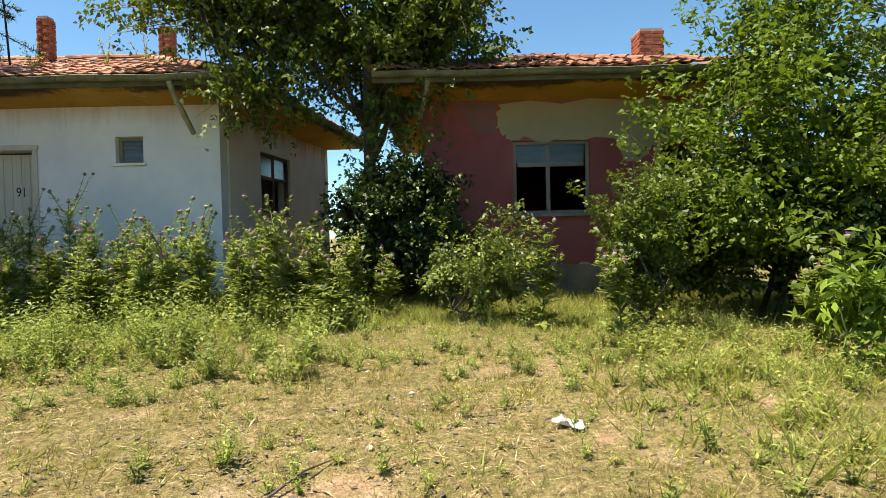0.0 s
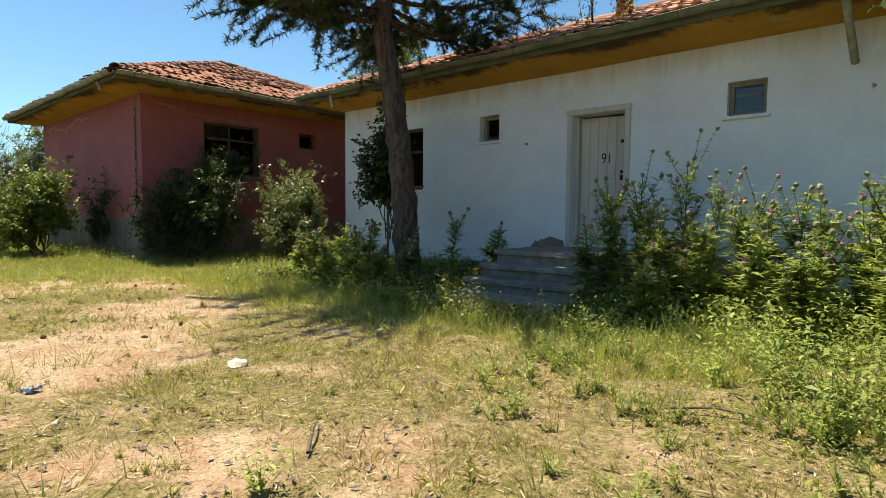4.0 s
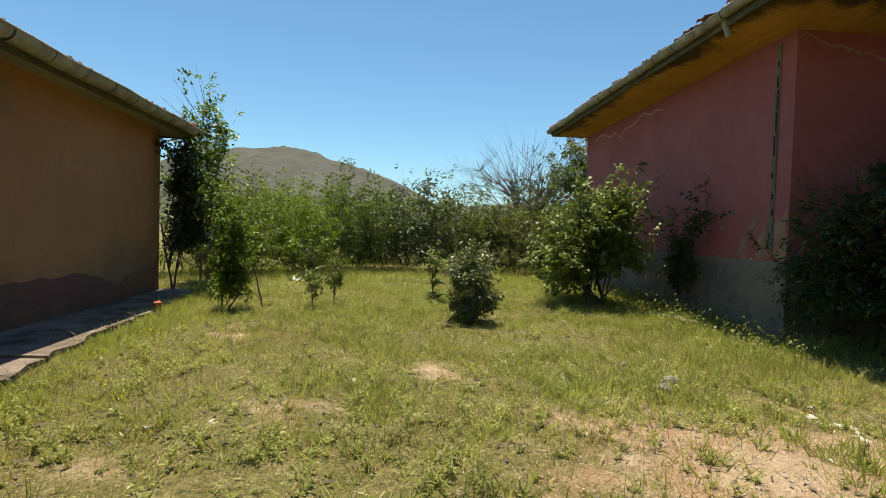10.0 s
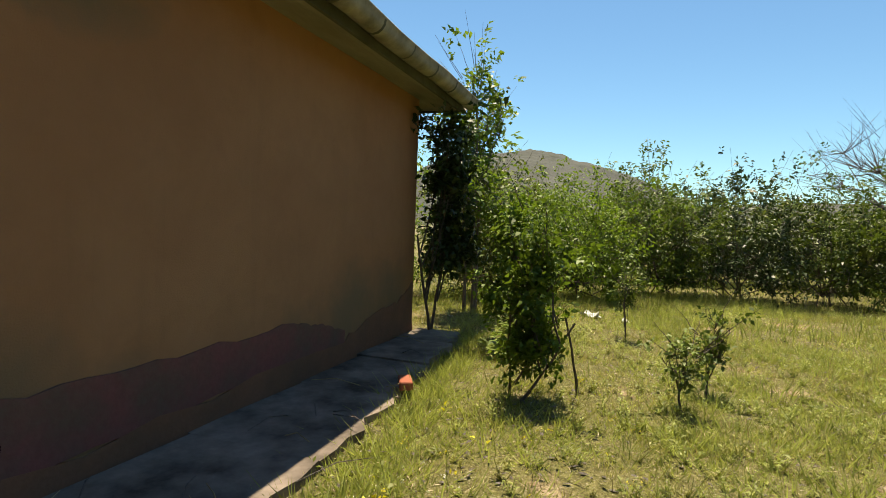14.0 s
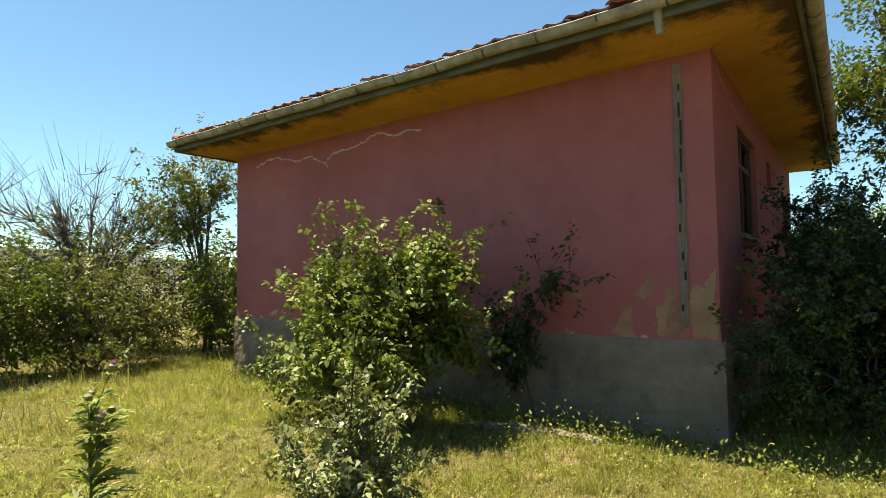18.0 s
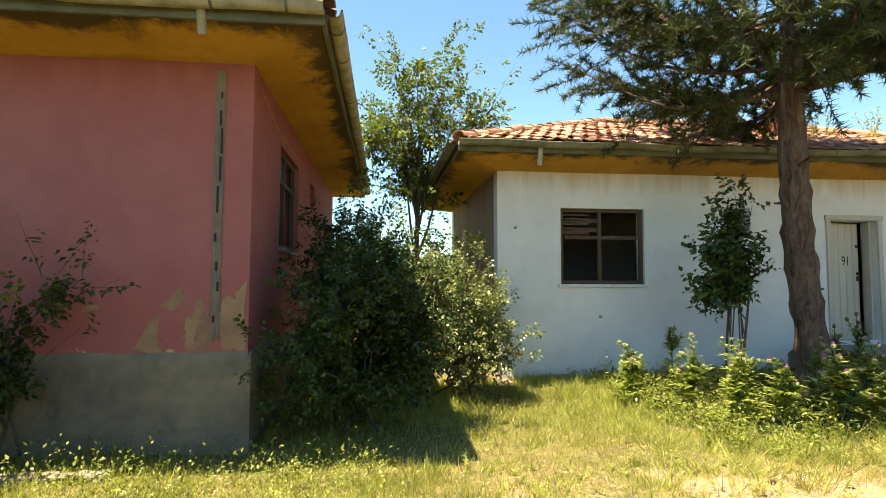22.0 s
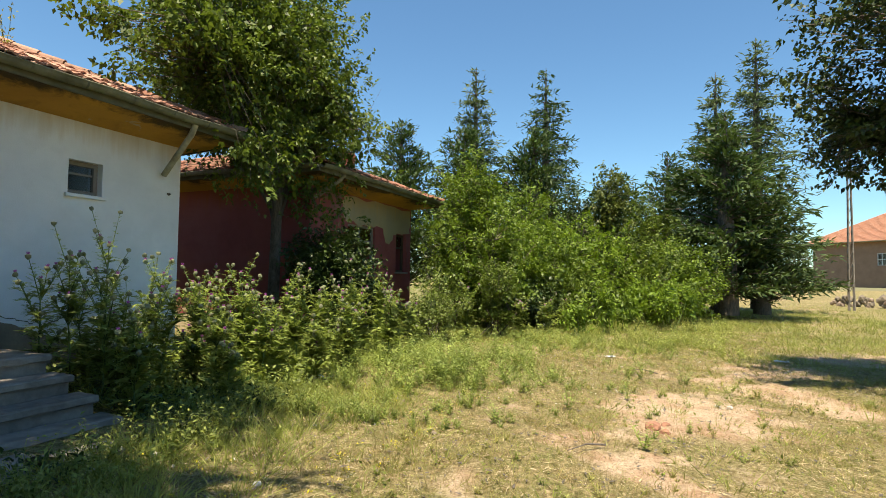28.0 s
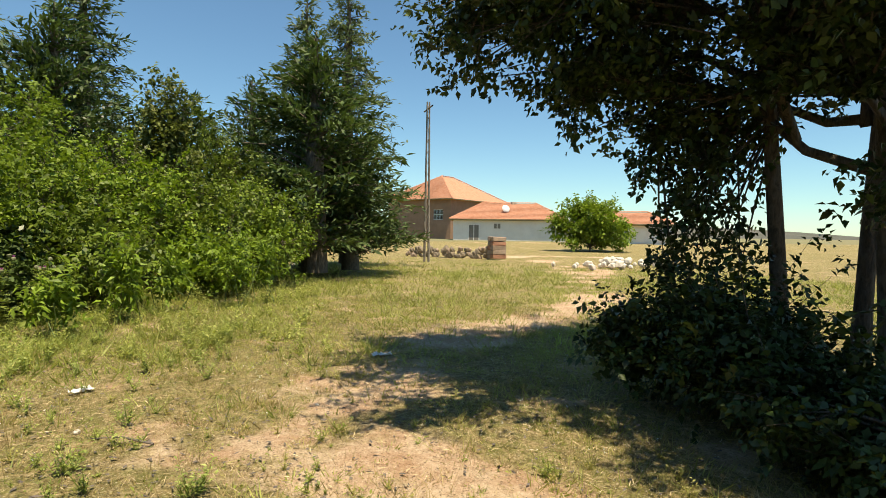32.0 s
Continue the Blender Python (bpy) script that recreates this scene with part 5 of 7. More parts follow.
# conifers past the thicket
for k, (x, y, h, w, mat, lab, dr, kind) in enumerate((
        (30.6, 2.1, 12.4, 3.0, "needle_cedar", "pale blue-green cedar with a thin bare top", 0.1, "cedar_tree"),
        (34.3, -0.8, 13.3, 3.6, "needle_far", "tall dark fir with a pointed top", 0.3, "fir_tree"),
        (33.7, -11.2, 13.2, 3.4, "needle_cedar", "tall pale cedar with drooping tips", 0.25, "cedar_tree"),
        (31.8, -9.3, 11.1, 2.8, "needle_cedar", "slender pale cedar with drooping tips", 0.25, "cedar_tree"),
        (25.8, 4.0, 8.5, 3.4, "needle_far", "broad dark pine with upright candles", -0.35, "pine_tree"),
        (28.6, 2.0, 8.6, 4.0, "needle_far", "broad dark pine with upright candles", -0.35, "pine_tree"),
        (29.9, -1.2, 8.8, 4.0, "needle_far", "broad dark pine with upright candles", -0.35, "pine_tree"),
        (28.2, -9.4, 8.2, 4.4, "needle_far", "broad dark pine over the grass", -0.1, "pine_tree"),
        (33.0, -7.2, 7.6, 3.4, "needle_far", "broad dark pine with upright candles", -0.3, "pine_tree"),
        (30.5, -5.0, 6.2, 3.6, "needle_far", "young dark pine behind the thicket", -0.3, "pine_tree"),
        (29.5, -10.8, 5.0, 3.2, "needle_far", "young dark pine over the grass", -0.2, "pine_tree"))):
    conifer((x, y), h, w * 1.45, mat, 70 + k, lab, 30 if h > 9 else 22, 11000 if h > 8 else 7000, dr, 0.08, kind)

# round the red house and the far end of the yard
woody_plant("snowberry_shrub", (-6.2, -4.7), "full green shrub against the red wall, lighter on top", "shrub", 0.4,
            [(0, 0, 1.15, 1.05, 0.75, 0.95), (0.1, -0.55, 0.75, 0.8, 0.6, 0.65), (-0.7, 0.0, 1.2, 0.6, 0.5, 0.8), (-1.0, -0.3, 0.6, 0.6, 0.5, 0.55), (-0.4, 0.0, 1.75, 0.45, 0.4, 0.45), (0.5, 0.3, 1.7, 0.45, 0.4, 0.5), (0.7, 0.5, 1.0, 0.4, 0.35, 0.5)], 19000, 0.055, ("bark", "leaf_light"), 81, 420, 0.3, 0.06, 0.04, 0.02, 5, shoots=34, oval=True)
woody_plant("climbing_shoot", (-5.2, -3.55), "dark climbing shoots reaching along the red wall", "shrub", 0.9,
            [(0.55, 0, 1.6, 0.65, 0.1, 0.16), (0.1, -0.1, 1.2, 0.3, 0.15, 0.3), (0.0, -0.1, 0.7, 0.35, 0.2, 0.45)], 1300, 0.055, S, 82, 40, 0.35, 0.06, 0.02, 0.012, 2, shoots=8)
woody_plant("pale_shrub", (-4.23, -7.07), "small pale shrub standing alone in the grass", "shrub", 0.3,
            [(0, 0, 0.7, 0.38, 0.36, 0.5), (0.05, 0, 0.35, 0.4, 0.38, 0.36), (-0.05, 0.0, 0.2, 0.36, 0.36, 0.2)], 6500, 0.036, ("bark", "leaf_grey"), 83, 130, 0.2, 0.045, 0.025, 0.01, 5, shoots=8)
woody_plant("dark_shrub", (-2.15, -2.55), "dense dark shrub in the red house's shade", "shrub", 0.4,
            [(0, 0, 1.2, 0.8, 0.85, 1.05), (0.35, -0.2, 0.7, 0.75, 0.8, 0.65), (-0.2, 0.5, 1.7, 0.6, 0.6, 0.75), (-0.4, -0.7, 0.7, 0.6, 0.6, 0.65), (-0.2, -0.75, 1.25, 0.5, 0.5, 0.55), (0.2, -0.4, 1.5, 0.7, 0.6, 0.7), (0.2, 0.4, 2.1, 0.55, 0.5, 0.55), (0.7, 0.2, 1.2, 0.7, 0.7, 0.9), (-0.2, 0.9, 2.3, 0.6, 0.7, 0.6)], 26000, 0.045, S, 84, 400, 0.3, 0.075, 0.04, 0.02, 5, shoots=24)
woody_plant("pale_shrub", (-0.75, -0.95), "silvery pale shrub at the white house corner", "shrub", 0.4,
            [(0, 0, 1.2, 0.8, 0.75, 0.85), (0.25, -0.3, 0.7, 0.75, 0.7, 0.6), (-0.3, 0.4, 1.75, 0.55, 0.5, 0.5)], 15000, 0.045, ("bark", "leaf_grey"), 85, 330, 0.3, 0.065, 0.04, 0.018, 5, shoots=26)
woody_plant("tall_sapling", (-6.9, -11.1), "thin upright sapling by the slab's end", "tree", 1.0,
            [(0, 0, 1.3, 0.34, 0.34, 0.85), (0, 0, 0.6, 0.42, 0.38, 0.5)], 3600, 0.055, ("bark", "leaf_bright"), 86, 70, 0.25, 0.07, 0.02, 0.01, 2, shoots=8)
woody_plant("young_elm", (-4.7, -10.45), "slender leafy elm sapling beside the concrete slab", "tree", 0.7,
            [(0, 0, 1.25, 0.2, 0.2, 0.6), (0, 0, 0.75, 0.26, 0.25, 0.5), (0, 0, 0.35, 0.3, 0.28, 0.3)], 2600, 0.045, ("bark", "leaf_fresh"), 87, 60, 0.2, 0.06, 0.02, 0.01, 4, shoots=6)
woody_plant("climbing_vine", (-6.75, -12.05), "dark vine hanging at the orange wall's corner", "shrub", 1.2,
            [(-0.15, 0.1, 2.2, 0.35, 0.3, 0.75), (-0.3, 0.1, 1.2, 0.35, 0.3, 0.8)], 2900, 0.075, S, 88, 70, 0.3, 0.1, 0.025, 0.014, 2, shoots=10)
woody_plant("thin_tree", (-8.75, -12.16), "thin half-bare tree behind the orange house", "tree", 2.2,
            [(0.1, 0, 3.2, 0.6, 0.6, 1.0), (0, 0, 1.8, 0.6, 0.6, 0.8)], 2200, 0.08, ("dead", "leaf_bright"), 89, 90, 0.4, 0.1, 0.04, 0.02, 3, shoots=26, dead=16)
for k, (x, y, h, r, mat) in enumerate(((-7.8, -9.85, 1.05, 0.16, "leaf_mid"), (-5.54, -9.1, 0.8, 0.17, "leaf_mid"), (-4.9, -9.3, 0.7, 0.14, "leaf_light"))):
    woody_plant("seedling_tree", (x, y), "small elm seedling standing in the grass", "tree", h * 0.5,
                [(0, 0, h * 0.6, r, r, h * 0.4)], 300, 0.04, ("bark", mat), 90 + k, 26, 0.16, 0.05, 0.01, 0.005, 1, "seedlings in the grass", shoots=5)
rng = np.random.default_rng(77)
HEDGE = ((-9.6, -14.6), (-10.6, -12.6), (-11.7, -11.0), (-13.0, -9.6), (-13.6, -7.9), (-13.9, -6.2), (-13.4, -4.7), (-15.2, -3.0), (-12.8, -2.0), (-14.6, -13.4), (-15.8, -11.2), (-17.0, -8.8),
         (-17.6, -6.2), (-18.0, -3.6), (-18.6, -14.5), (-20.5, -10.6), (-21.4, -6.8), (-22.5, -2.0), (-13.5, -16.5), (-24.0, -14.0), (-25.0, -9.0), (-17.0, 0.5), (-14.2, 1.0))
for k, (x, y) in enumerate(HEDGE):
    far = math.hypot(x, y + 9)
    h = rng.uniform(2.5, 3.3) + 0.05 * max(0, far - 14)
    r = rng.uniform(1.15, 1.5) + 0.04 * max(0, far - 14)
    mat = ("leaf_bright", "leaf_olive", "leaf_bright", "leaf_mid")[k % 4] if y < -8.5 else ("leaf_olive", "leaf_dark", "leaf_mid")[k % 3]
    woody_plant("hedge_shrub", (x, y), "overgrown hedge shrub with " + {"leaf_bright": "bright green shoots", "leaf_olive": "dusty olive leaves", "leaf_mid": "mid-green leaves", "leaf_dark": "dark green leaves"}[mat], "shrub", 0.4,
                [(0, 0, h * 0.5, r, r, h * 0.48), (0.5, 0.6, h * 0.42, r * 0.7, r * 0.7, h * 0.38), (-0.2, -0.7, h * 0.4, r * 0.7, r * 0.7, h * 0.36), (0.4, 0.0, 0.5, r * 1.2, r * 1.2, 0.5)],
                5600 if far < 17 else 2200, 0.076 if far < 17 else 0.16, ("bark", mat), 100 + k, 150, 0.45, 0.13, 0.03, 0.018, 6, "overgrown hedge", shoots=30, dead=6, kite=0.45, even=0.5)
woody_plant("dead_tree", (-16.1, -3.8), "leafless grey dead tree over the hedge", "tree", 1.6,
            [(0, 0, 3.5, 2.3, 2.3, 1.1), (0.3, 1.2, 2.9, 2.0, 2.0, 0.9), (-0.2, -1.4, 3.0, 1.6, 1.6, 1.0)], 0, 0.1, ("dead", "leaf_mid"), 130, 380, 0.4, 0.1, 0.1, 0.04, 3, shoots=80, dead=80)
woody_plant("willow_tree", (-13.6, -2.3), "loose grey-green tree behind the red house", "tree", 2.0,
            [(0, 0, 3.8, 1.0, 1.0, 0.9), (-0.9, -0.4, 3.0, 1.0, 0.9, 0.7), (-1.5, 0.2, 3.8, 0.7, 0.7, 0.7)], 3600, 0.08, ("bark", "leaf_olive"), 131, 120, 0.4, 0.14, 0.06, 0.025, 2, shoots=18)


def thistle(name, base, height, seed, label, branches=7, mat="thistle", group="thistles before the white house"):
    """A branching thistle: ribbed stem, spiny lobed leaves, round burrs, some in purple flower."""
    rng = np.random.default_rng(seed)
    z0 = float(ground_z(np.array(base[0]), np.array(base[1]))) - 0.02
    ob = thing(name, (*base, z0), label, "thistle", group)
    top = np.array([rng.normal(0, 0.08), rng.normal(0, 0.08), height])
    main = wander(rng, np.zeros(3), top, 7, 0.02)
    lines = [[(p, 0.011 * (1 - 0.5 * i / 6)) for i, p in enumerate(main)]]
    ends = [main[-1]]
    for k in range(branches):
        s = rng.integers(2, 6)
        an = rng.uniform(0, 2 * np.pi)
        ln = height * rng.uniform(0.22, 0.48)
        e = main[s] + np.array([math.cos(an) * 0.45, math.sin(an) * 0.45, 0.9]) * ln
        br = wander(rng, main[s], e, 5, 0.015)
        lines.append([(p, 0.006 * (1 - 0.4 * i / 4)) for i, p in enumerate(br)])
        ends.append(br[-1])
    v, f = tubes(lines, 5)
    array_mesh("stem", v, f, "stem", ob, smooth=True)
    vs, fs, k0 = [], [], 0
    for li, line in enumerate(lines):
        pts = np.array([p for p, _ in line])
        count = (60 if li == 0 else 18)
        s = rng.uniform(0.02 if li == 0 else 0.1, 0.92, count) * (len(pts) - 1)
        at = np.stack([np.interp(s, range(len(pts)), pts[:, j]) for j in range(3)], 1)
        an = rng.uniform(0, 2 * np.pi, count)
        low = 1 - at[:, 2] / height
        size = (0.1 + 0.24 * low) * rng.uniform(0.7, 1.2, count)
        axis = np.stack([np.cos(an), np.sin(an), rng.uniform(0.1, 0.9, count)], 1)
        v, f = kites(at, axis, np.tile([0, 0, 1.0], (count, 1)) + rng.normal(0, 0.2, (count, 3)), size, size * 0.26, 0.2)
        vs.append(v), fs.append(f + k0)
        k0 += len(v)
        for lobe in range(4):
            o = at + axis / np.linalg.norm(axis, axis=1, keepdims=True) * size[:, None] * (0.25 + 0.16 * lobe)
            side = np.cross(axis, [0, 0, 1.0]) * (1 if lobe % 2 else -1) + axis * 0.7
            v, f = kites(o, side, np.tile([0, 0, 1.0], (count, 1)), size * 0.34, size * 0.12, 0.1)
            vs.append(v), fs.append(f + k0)
            k0 += len(v)
    array_mesh("foliage", np.concatenate(vs), np.concatenate(fs), mat, ob)
    for e in ends:
        bm = bmesh.new()
        bmesh.ops.create_icosphere(bm, subdivisions=1, radius=0.03, matrix=Matrix.Translation(e))
        for v in bm.verts:
            v.co += (v.co - Vector(e)) * rng.uniform(-0.25, 0.35)
        head = part("flower_head", bm, "burr", ob)
        if rng.random() < 0.42:
            n = 16
            d = spread(rng, n) * 0.5 + np.array([0, 0, 1.0])
            v, f = kites(np.tile(e, (n, 1)) + np.array([0, 0, 0.012]), d, spread(rng, n), np.full(n, 0.045), np.full(n, 0.01), 0.0)
            array_mesh("floret_tuft", v, f, "purple", head, "purple florets")
    return ob


rng = np.random.default_rng(12)
SPOTS = [(8.05, -1.0, 1.75), (8.4, -1.35, 1.4), (7.8, -1.5, 1.2), (8.9, -1.7, 1.3), (9.3, -1.2, 1.35), (9.6, -1.9, 1.3), (9.9, -1.4, 1.45), (10.1, -2.3, 1.25), (10.4, -1.8, 1.3), (10.7, -2.5, 1.15), (9.2, -2.5, 1.05),
         (9.7, -3.0, 0.95), (10.3, -3.1, 1.0), (11.0, -2.0, 1.2), (11.4, -2.4, 1.35), (11.75, -2.75, 1.45), (12.0, -2.3, 1.25), (11.5, -3.1, 1.0), (8.6, -2.3, 1.0), (11.2, -1.3, 1.3), (12.3, -2.9, 1.1), (10.0, -0.8, 1.3), (7.55, -1.2, 1.6), (7.45, -1.85, 1.35), (7.4, -2.4, 0.95), (7.9, -2.1, 1.2), (8.2, -2.7, 0.9), (8.7, -0.9, 1.3), (12.6, -2.4, 1.2),
         (2.3, -1.2, 0.9), (2.0, -2.2, 0.85), (2.7, -2.3, 0.95), (4.7, -1.7, 0.95), (5.0, -1.0, 0.9), (4.4, -2.4, 0.75), (1.4, -1.6, 0.6), (3.4, -2.6, 0.8), (15.6, -4.3, 0.9), (17.4, -4.4, 0.85), (18.2, -4.6, 0.8), (15.0, -3.2, 1.2)]
SPOTS += [(x + rng.normal(0, 0.25), y + rng.normal(0, 0.22), h * rng.uniform(0.55, 0.9)) for x, y, h in SPOTS[::2] if 7.5 < x < 13]
SPOTS += [(3.1, -3.1, 0.8), (2.6, -3.0, 0.7), (3.6, -3.2, 0.65), (3.9, -2.7, 0.8), (2.2, -2.8, 0.75), (4.6, -3.1, 0.6), (1.8, -1.2, 0.7)]
for k, (x, y, h) in enumerate(SPOTS):
    dark = x < 6
    thistle("thistle_plant", (x, y), h, 200 + k, "spiny thistle with grey burrs in the pine's shade" if dark else "tall spiny thistle with grey burrs and purple flowers", 5 if dark else 8, "thistle", "thistles under the pine" if dark else "thistles before the white house")
thistle("thistle_plant", (-6.2, -7.5), 0.95, 260, "single thistle with a purple head in the grass", 4, "thistle", "thistles in the far grass")
thistle("thistle_plant", (-6.0, -10.9), 0.6, 261, "single thistle with a purple head in the grass", 3, "thistle", "thistles in the far grass")
# leafy mulberry-like shoots in front of the thicket
for k, (x, y, h) in enumerate(((18.3, -5.8, 1.25), (20.3, -7.2, 1.5), (21.0, -7.9, 1.45), (19.6, -6.2, 1.0), (17.2, -5.2, 0.9))):
    woody_plant("tall_weed", (x, y), "tall pale green leafy weed before the thicket", "weed", h * 0.6,
                [(0, 0, h * 0.55, 0.28, 0.28, h * 0.45)], 420, 0.13, ("stem", "leaf_bright"), 270 + k, 22, 0.2, 0.06, 0.014, 0.01, 3, "tall weeds", shoots=6, kite=0.3)

# shrubs between and behind the houses
for k, (x, y, h, r) in enumerate(((-1.9, 3.4, 3.3, 1.15), (-0.7, 5.6, 3.6, 1.4), (-2.2, 7.5, 3.4, 1.6), (12.1, 5.4, 2.6, 1.2), (11.9, 8.6, 3.3, 1.7))):
    woody_plant("green_shrub", (x, y), "leafy bright shrub in the gap between two houses", "shrub", 0.3, [(0, 0, h * 0.5, r, r, h * 0.5), (0.3, -0.3, h * 0.35, r * 0.8, r * 0.8, h * 0.35)],
                3200, 0.085, ("bark", "leaf_bright"), 180 + k, 110, 0.4, 0.11, 0.04, 0.02, 4, "shrubs between the houses", shoots=12)
# shrubs in the fields behind the houses
for k, (x, y, h, r) in enumerate(((11.6, 20.0, 2.2, 2.2), (13.2, 27.0, 3.2, 3.0), (9.5, 31.0, 4.0, 3.2), (-1.6, 16.0, 1.9, 2.2), (-3.4, 24.0, 3.4, 3.0), (1.2, 27.0, 3.6, 3.2), (16.0, 34.0, 4.0, 4.0), (22.5, 9.0, 3.6, 2.4), (-14.0, 7.0, 3.0, 2.4), (-18.5, 5.0, 3.2, 2.6))):
    woody_plant("field_shrub", (x, y), "distant olive-green field shrub", "shrub", 0.4, [(0, 0, h * 0.5, r, r, h * 0.5), (r * 0.5, 0, h * 0.4, r * 0.7, r * 0.7, h * 0.4)],
                1500, 0.24, ("bark", "leaf_olive"), 160 + k, 90, 0.5, 0.2, 0.05, 0.03, 4, "shrubs in the fields", shoots=10)

# ---- grass and low weeds ----


def blocked(x, y):
    """Where houses, slab and steps stand."""
    inside = (x > -0.05) & (x < 10.5) & (y > -0.03)
    inside |= (x > -11) & (x < -3.1) & (y > -3.34)
    inside |= (x > 13.5) & (x < 18.7) & (y > -0.03)
    inside |= (x < 2.6) & (x > -6.6) & (y < -10.78 + 0.13 * x)
    inside |= (x > 5.2) & (x < 7.4) & (y > -3.25)
    return inside


def blades(name, count, area, height, width, material, density, seed, label, lean=0.65, low=0.3):
    rng = np.random.default_rng(seed)
    x = rng.uniform(area[0], area[1], count * 5)
    y = rng.uniform(area[2], area[3], count * 5)
    keep = (rng.random(count * 5) < density(x, y)) & ~blocked(x, y)
    x, y = x[keep][:count], y[keep][:count]
    n = len(x)
    tuft = clump_noise(x, y, 5.0, seed + 1)
    h = height * rng.uniform(low, 1.15, n) * (0.55 + 0.75 * tuft)
    at = np.stack([x, y, ground_z(x, y) - 0.012], 1)
    axis = np.stack([rng.normal(0, lean, n), rng.normal(0, lean, n), np.ones(n)], 1)
    v, f = spikes(at, axis, rng.normal(0, 1, (n, 3)) + 1e-3, h, width * rng.uniform(0.7, 1.5, n))
    ob = array_mesh(name, v, f, material)
    tagged(ob, label, "grass", kind="stuff")


NEAR = (-13, 22, -13.5, 0.5)


def open_turf(x, y):
    return 1 - 0.8 * np.clip(bare_patch(x, y) * 1.1, 0, 1)


def scatter(count, area, density, rng):
    x = rng.uniform(area[0], area[1], count * 6)
    y = rng.uniform(area[2], area[3], count * 6)
    keep = (rng.random(count * 6) < density(x, y)) & ~blocked(x, y)
    return x[keep][:count], y[keep][:count]


def tufts(name, count, area, height, width, material, density, seed, label, blade_count=16, radius=0.035, lean=0.75):
    """Grass in separate tufts: each a small fan of blades about one root."""
    rng = np.random.default_rng(seed)
    x, y = scatter(count, area, density, rng)
    size = np.clip(rng.lognormal(0, 0.42, len(x)), 0.4, 2.2)
    x, y, size = (np.repeat(q, blade_count) for q in (x, y, size))
    n = len(x)
    out = rng.normal(0, 1, (n, 2))
    x, y = x + out[:, 0] * radius * size, y + out[:, 1] * radius * size
    at = np.stack([x, y, ground_z(x, y) - 0.012], 1)
    axis = np.stack([out[:, 0] * lean + rng.normal(0, 0.2, n), out[:, 1] * lean + rng.normal(0, 0.2, n), np.ones(n)], 1)
    v, f = spikes(at, axis, rng.normal(0, 1, (n, 3)) + 1e-3, height * size * rng.uniform(0.35, 1.15, n), width * rng.uniform(0.7, 1.5, n))
    tagged(array_mesh(name, v, f, material), label, "grass", kind="stuff")


def herbs(name, count, area, height, leaf, material, density, seed, label, stems=6, nodes=9, spreading=0.38, slim=0.34):
    """Leafy weeds: a few stems from one root, set with leaves all the way up."""
    rng = np.random.default_rng(seed)
    x, y = scatter(count, area, density, rng)
    k = len(x)
    tall = height * np.clip(rng.lognormal(0, 0.35, k), 0.45, 1.9)
    root = np.repeat(np.stack([x, y, ground_z(x, y) - 0.01], 1), stems, axis=0)
    h = np.repeat(tall, stems) * rng.uniform(0.55, 1.05, k * stems)
    up = np.stack([rng.normal(0, spreading, k * stems), rng.normal(0, spreading, k * stems), np.ones(k * stems)], 1)
    s = np.tile(np.linspace(0.12, 1.0, nodes), k * stems)[:, None]
    big = np.repeat(h, nodes)[:, None]
    at = np.repeat(root, nodes, axis=0) + np.repeat(up, nodes, axis=0) * big * s * np.array([0.6, 0.6, 1.0]) + np.repeat(up, nodes, axis=0) * big * s * s * np.array([0.4, 0.4, 0])
    n = len(at)
    turn = np.tile(np.arange(nodes) * 2.4, k * stems) + np.repeat(rng.uniform(0, 6.3, k * stems), nodes)
    axis = np.stack([np.cos(turn), np.sin(turn), rng.uniform(0.1, 0.9, n)], 1)
    size = leaf * (1.15 - 0.6 * s[:, 0]) * rng.uniform(0.6, 1.3, n) * np.repeat(np.clip(h / height, 0.5, 1.4), nodes)
    v, f = kites(at, axis, rng.normal(0, 0.35, (n, 3)) + np.array([0, 0, 1]), size, size * slim, 0.22)
    v2, f2 = kites(root, up, rng.normal(0, 1, (k * stems, 3)), h * 1.02, np.full(k * stems, 0.007), 0.0)
    tagged(array_mesh(name, np.concatenate([v, v2]), np.concatenate([f, f2 + len(v)]), material), label, "weeds", kind="stuff")


def patchy(x, y, seed):
    """Sharp-edged patchiness: thick stands with thin ground between them."""
    return np.clip((clump_noise(x, y, 1.5, seed) * 0.55 + clump_noise(x, y, 4.5, seed + 40) * 0.45 - 0.3) * 2.6, 0.12, 1)


tufts("green_grass", 19000, NEAR, 0.075, 0.0065, "grass_green", lambda x, y: open_turf(x, y) * patchy(x, y, 5) * (0.45 + 0.55 * lush(x, y)), 41, "short green grass in uneven tufts", 15, 0.045)
tufts("lush_grass", 14500, NEAR, 0.105, 0.0085, "grass_lush", lambda x, y: lush(x, y) ** 1.2 * open_turf(x, y) * patchy(x, y, 6), 42, "taller lush green grass", 15, 0.05)
tufts("dry_tufts", 9500, NEAR, 0.075, 0.005, "grass_dry", lambda x, y: (1 - 0.6 * bare_patch(x, y)) * patchy(x, y, 31) * (1 - 0.75 * lush(x, y)), 66, "dry straw-coloured grass tufts", 13, 0.05, 0.7)
tufts("shade_grass", 2300, (0.8, 9.5, -5.0, -0.2), 0.17, 0.009, "grass_lush", lambda x, y: np.clip((y + 5.0) / 0.8, 0, 1), 71, "long soft grass under the pine", 15, 0.05)
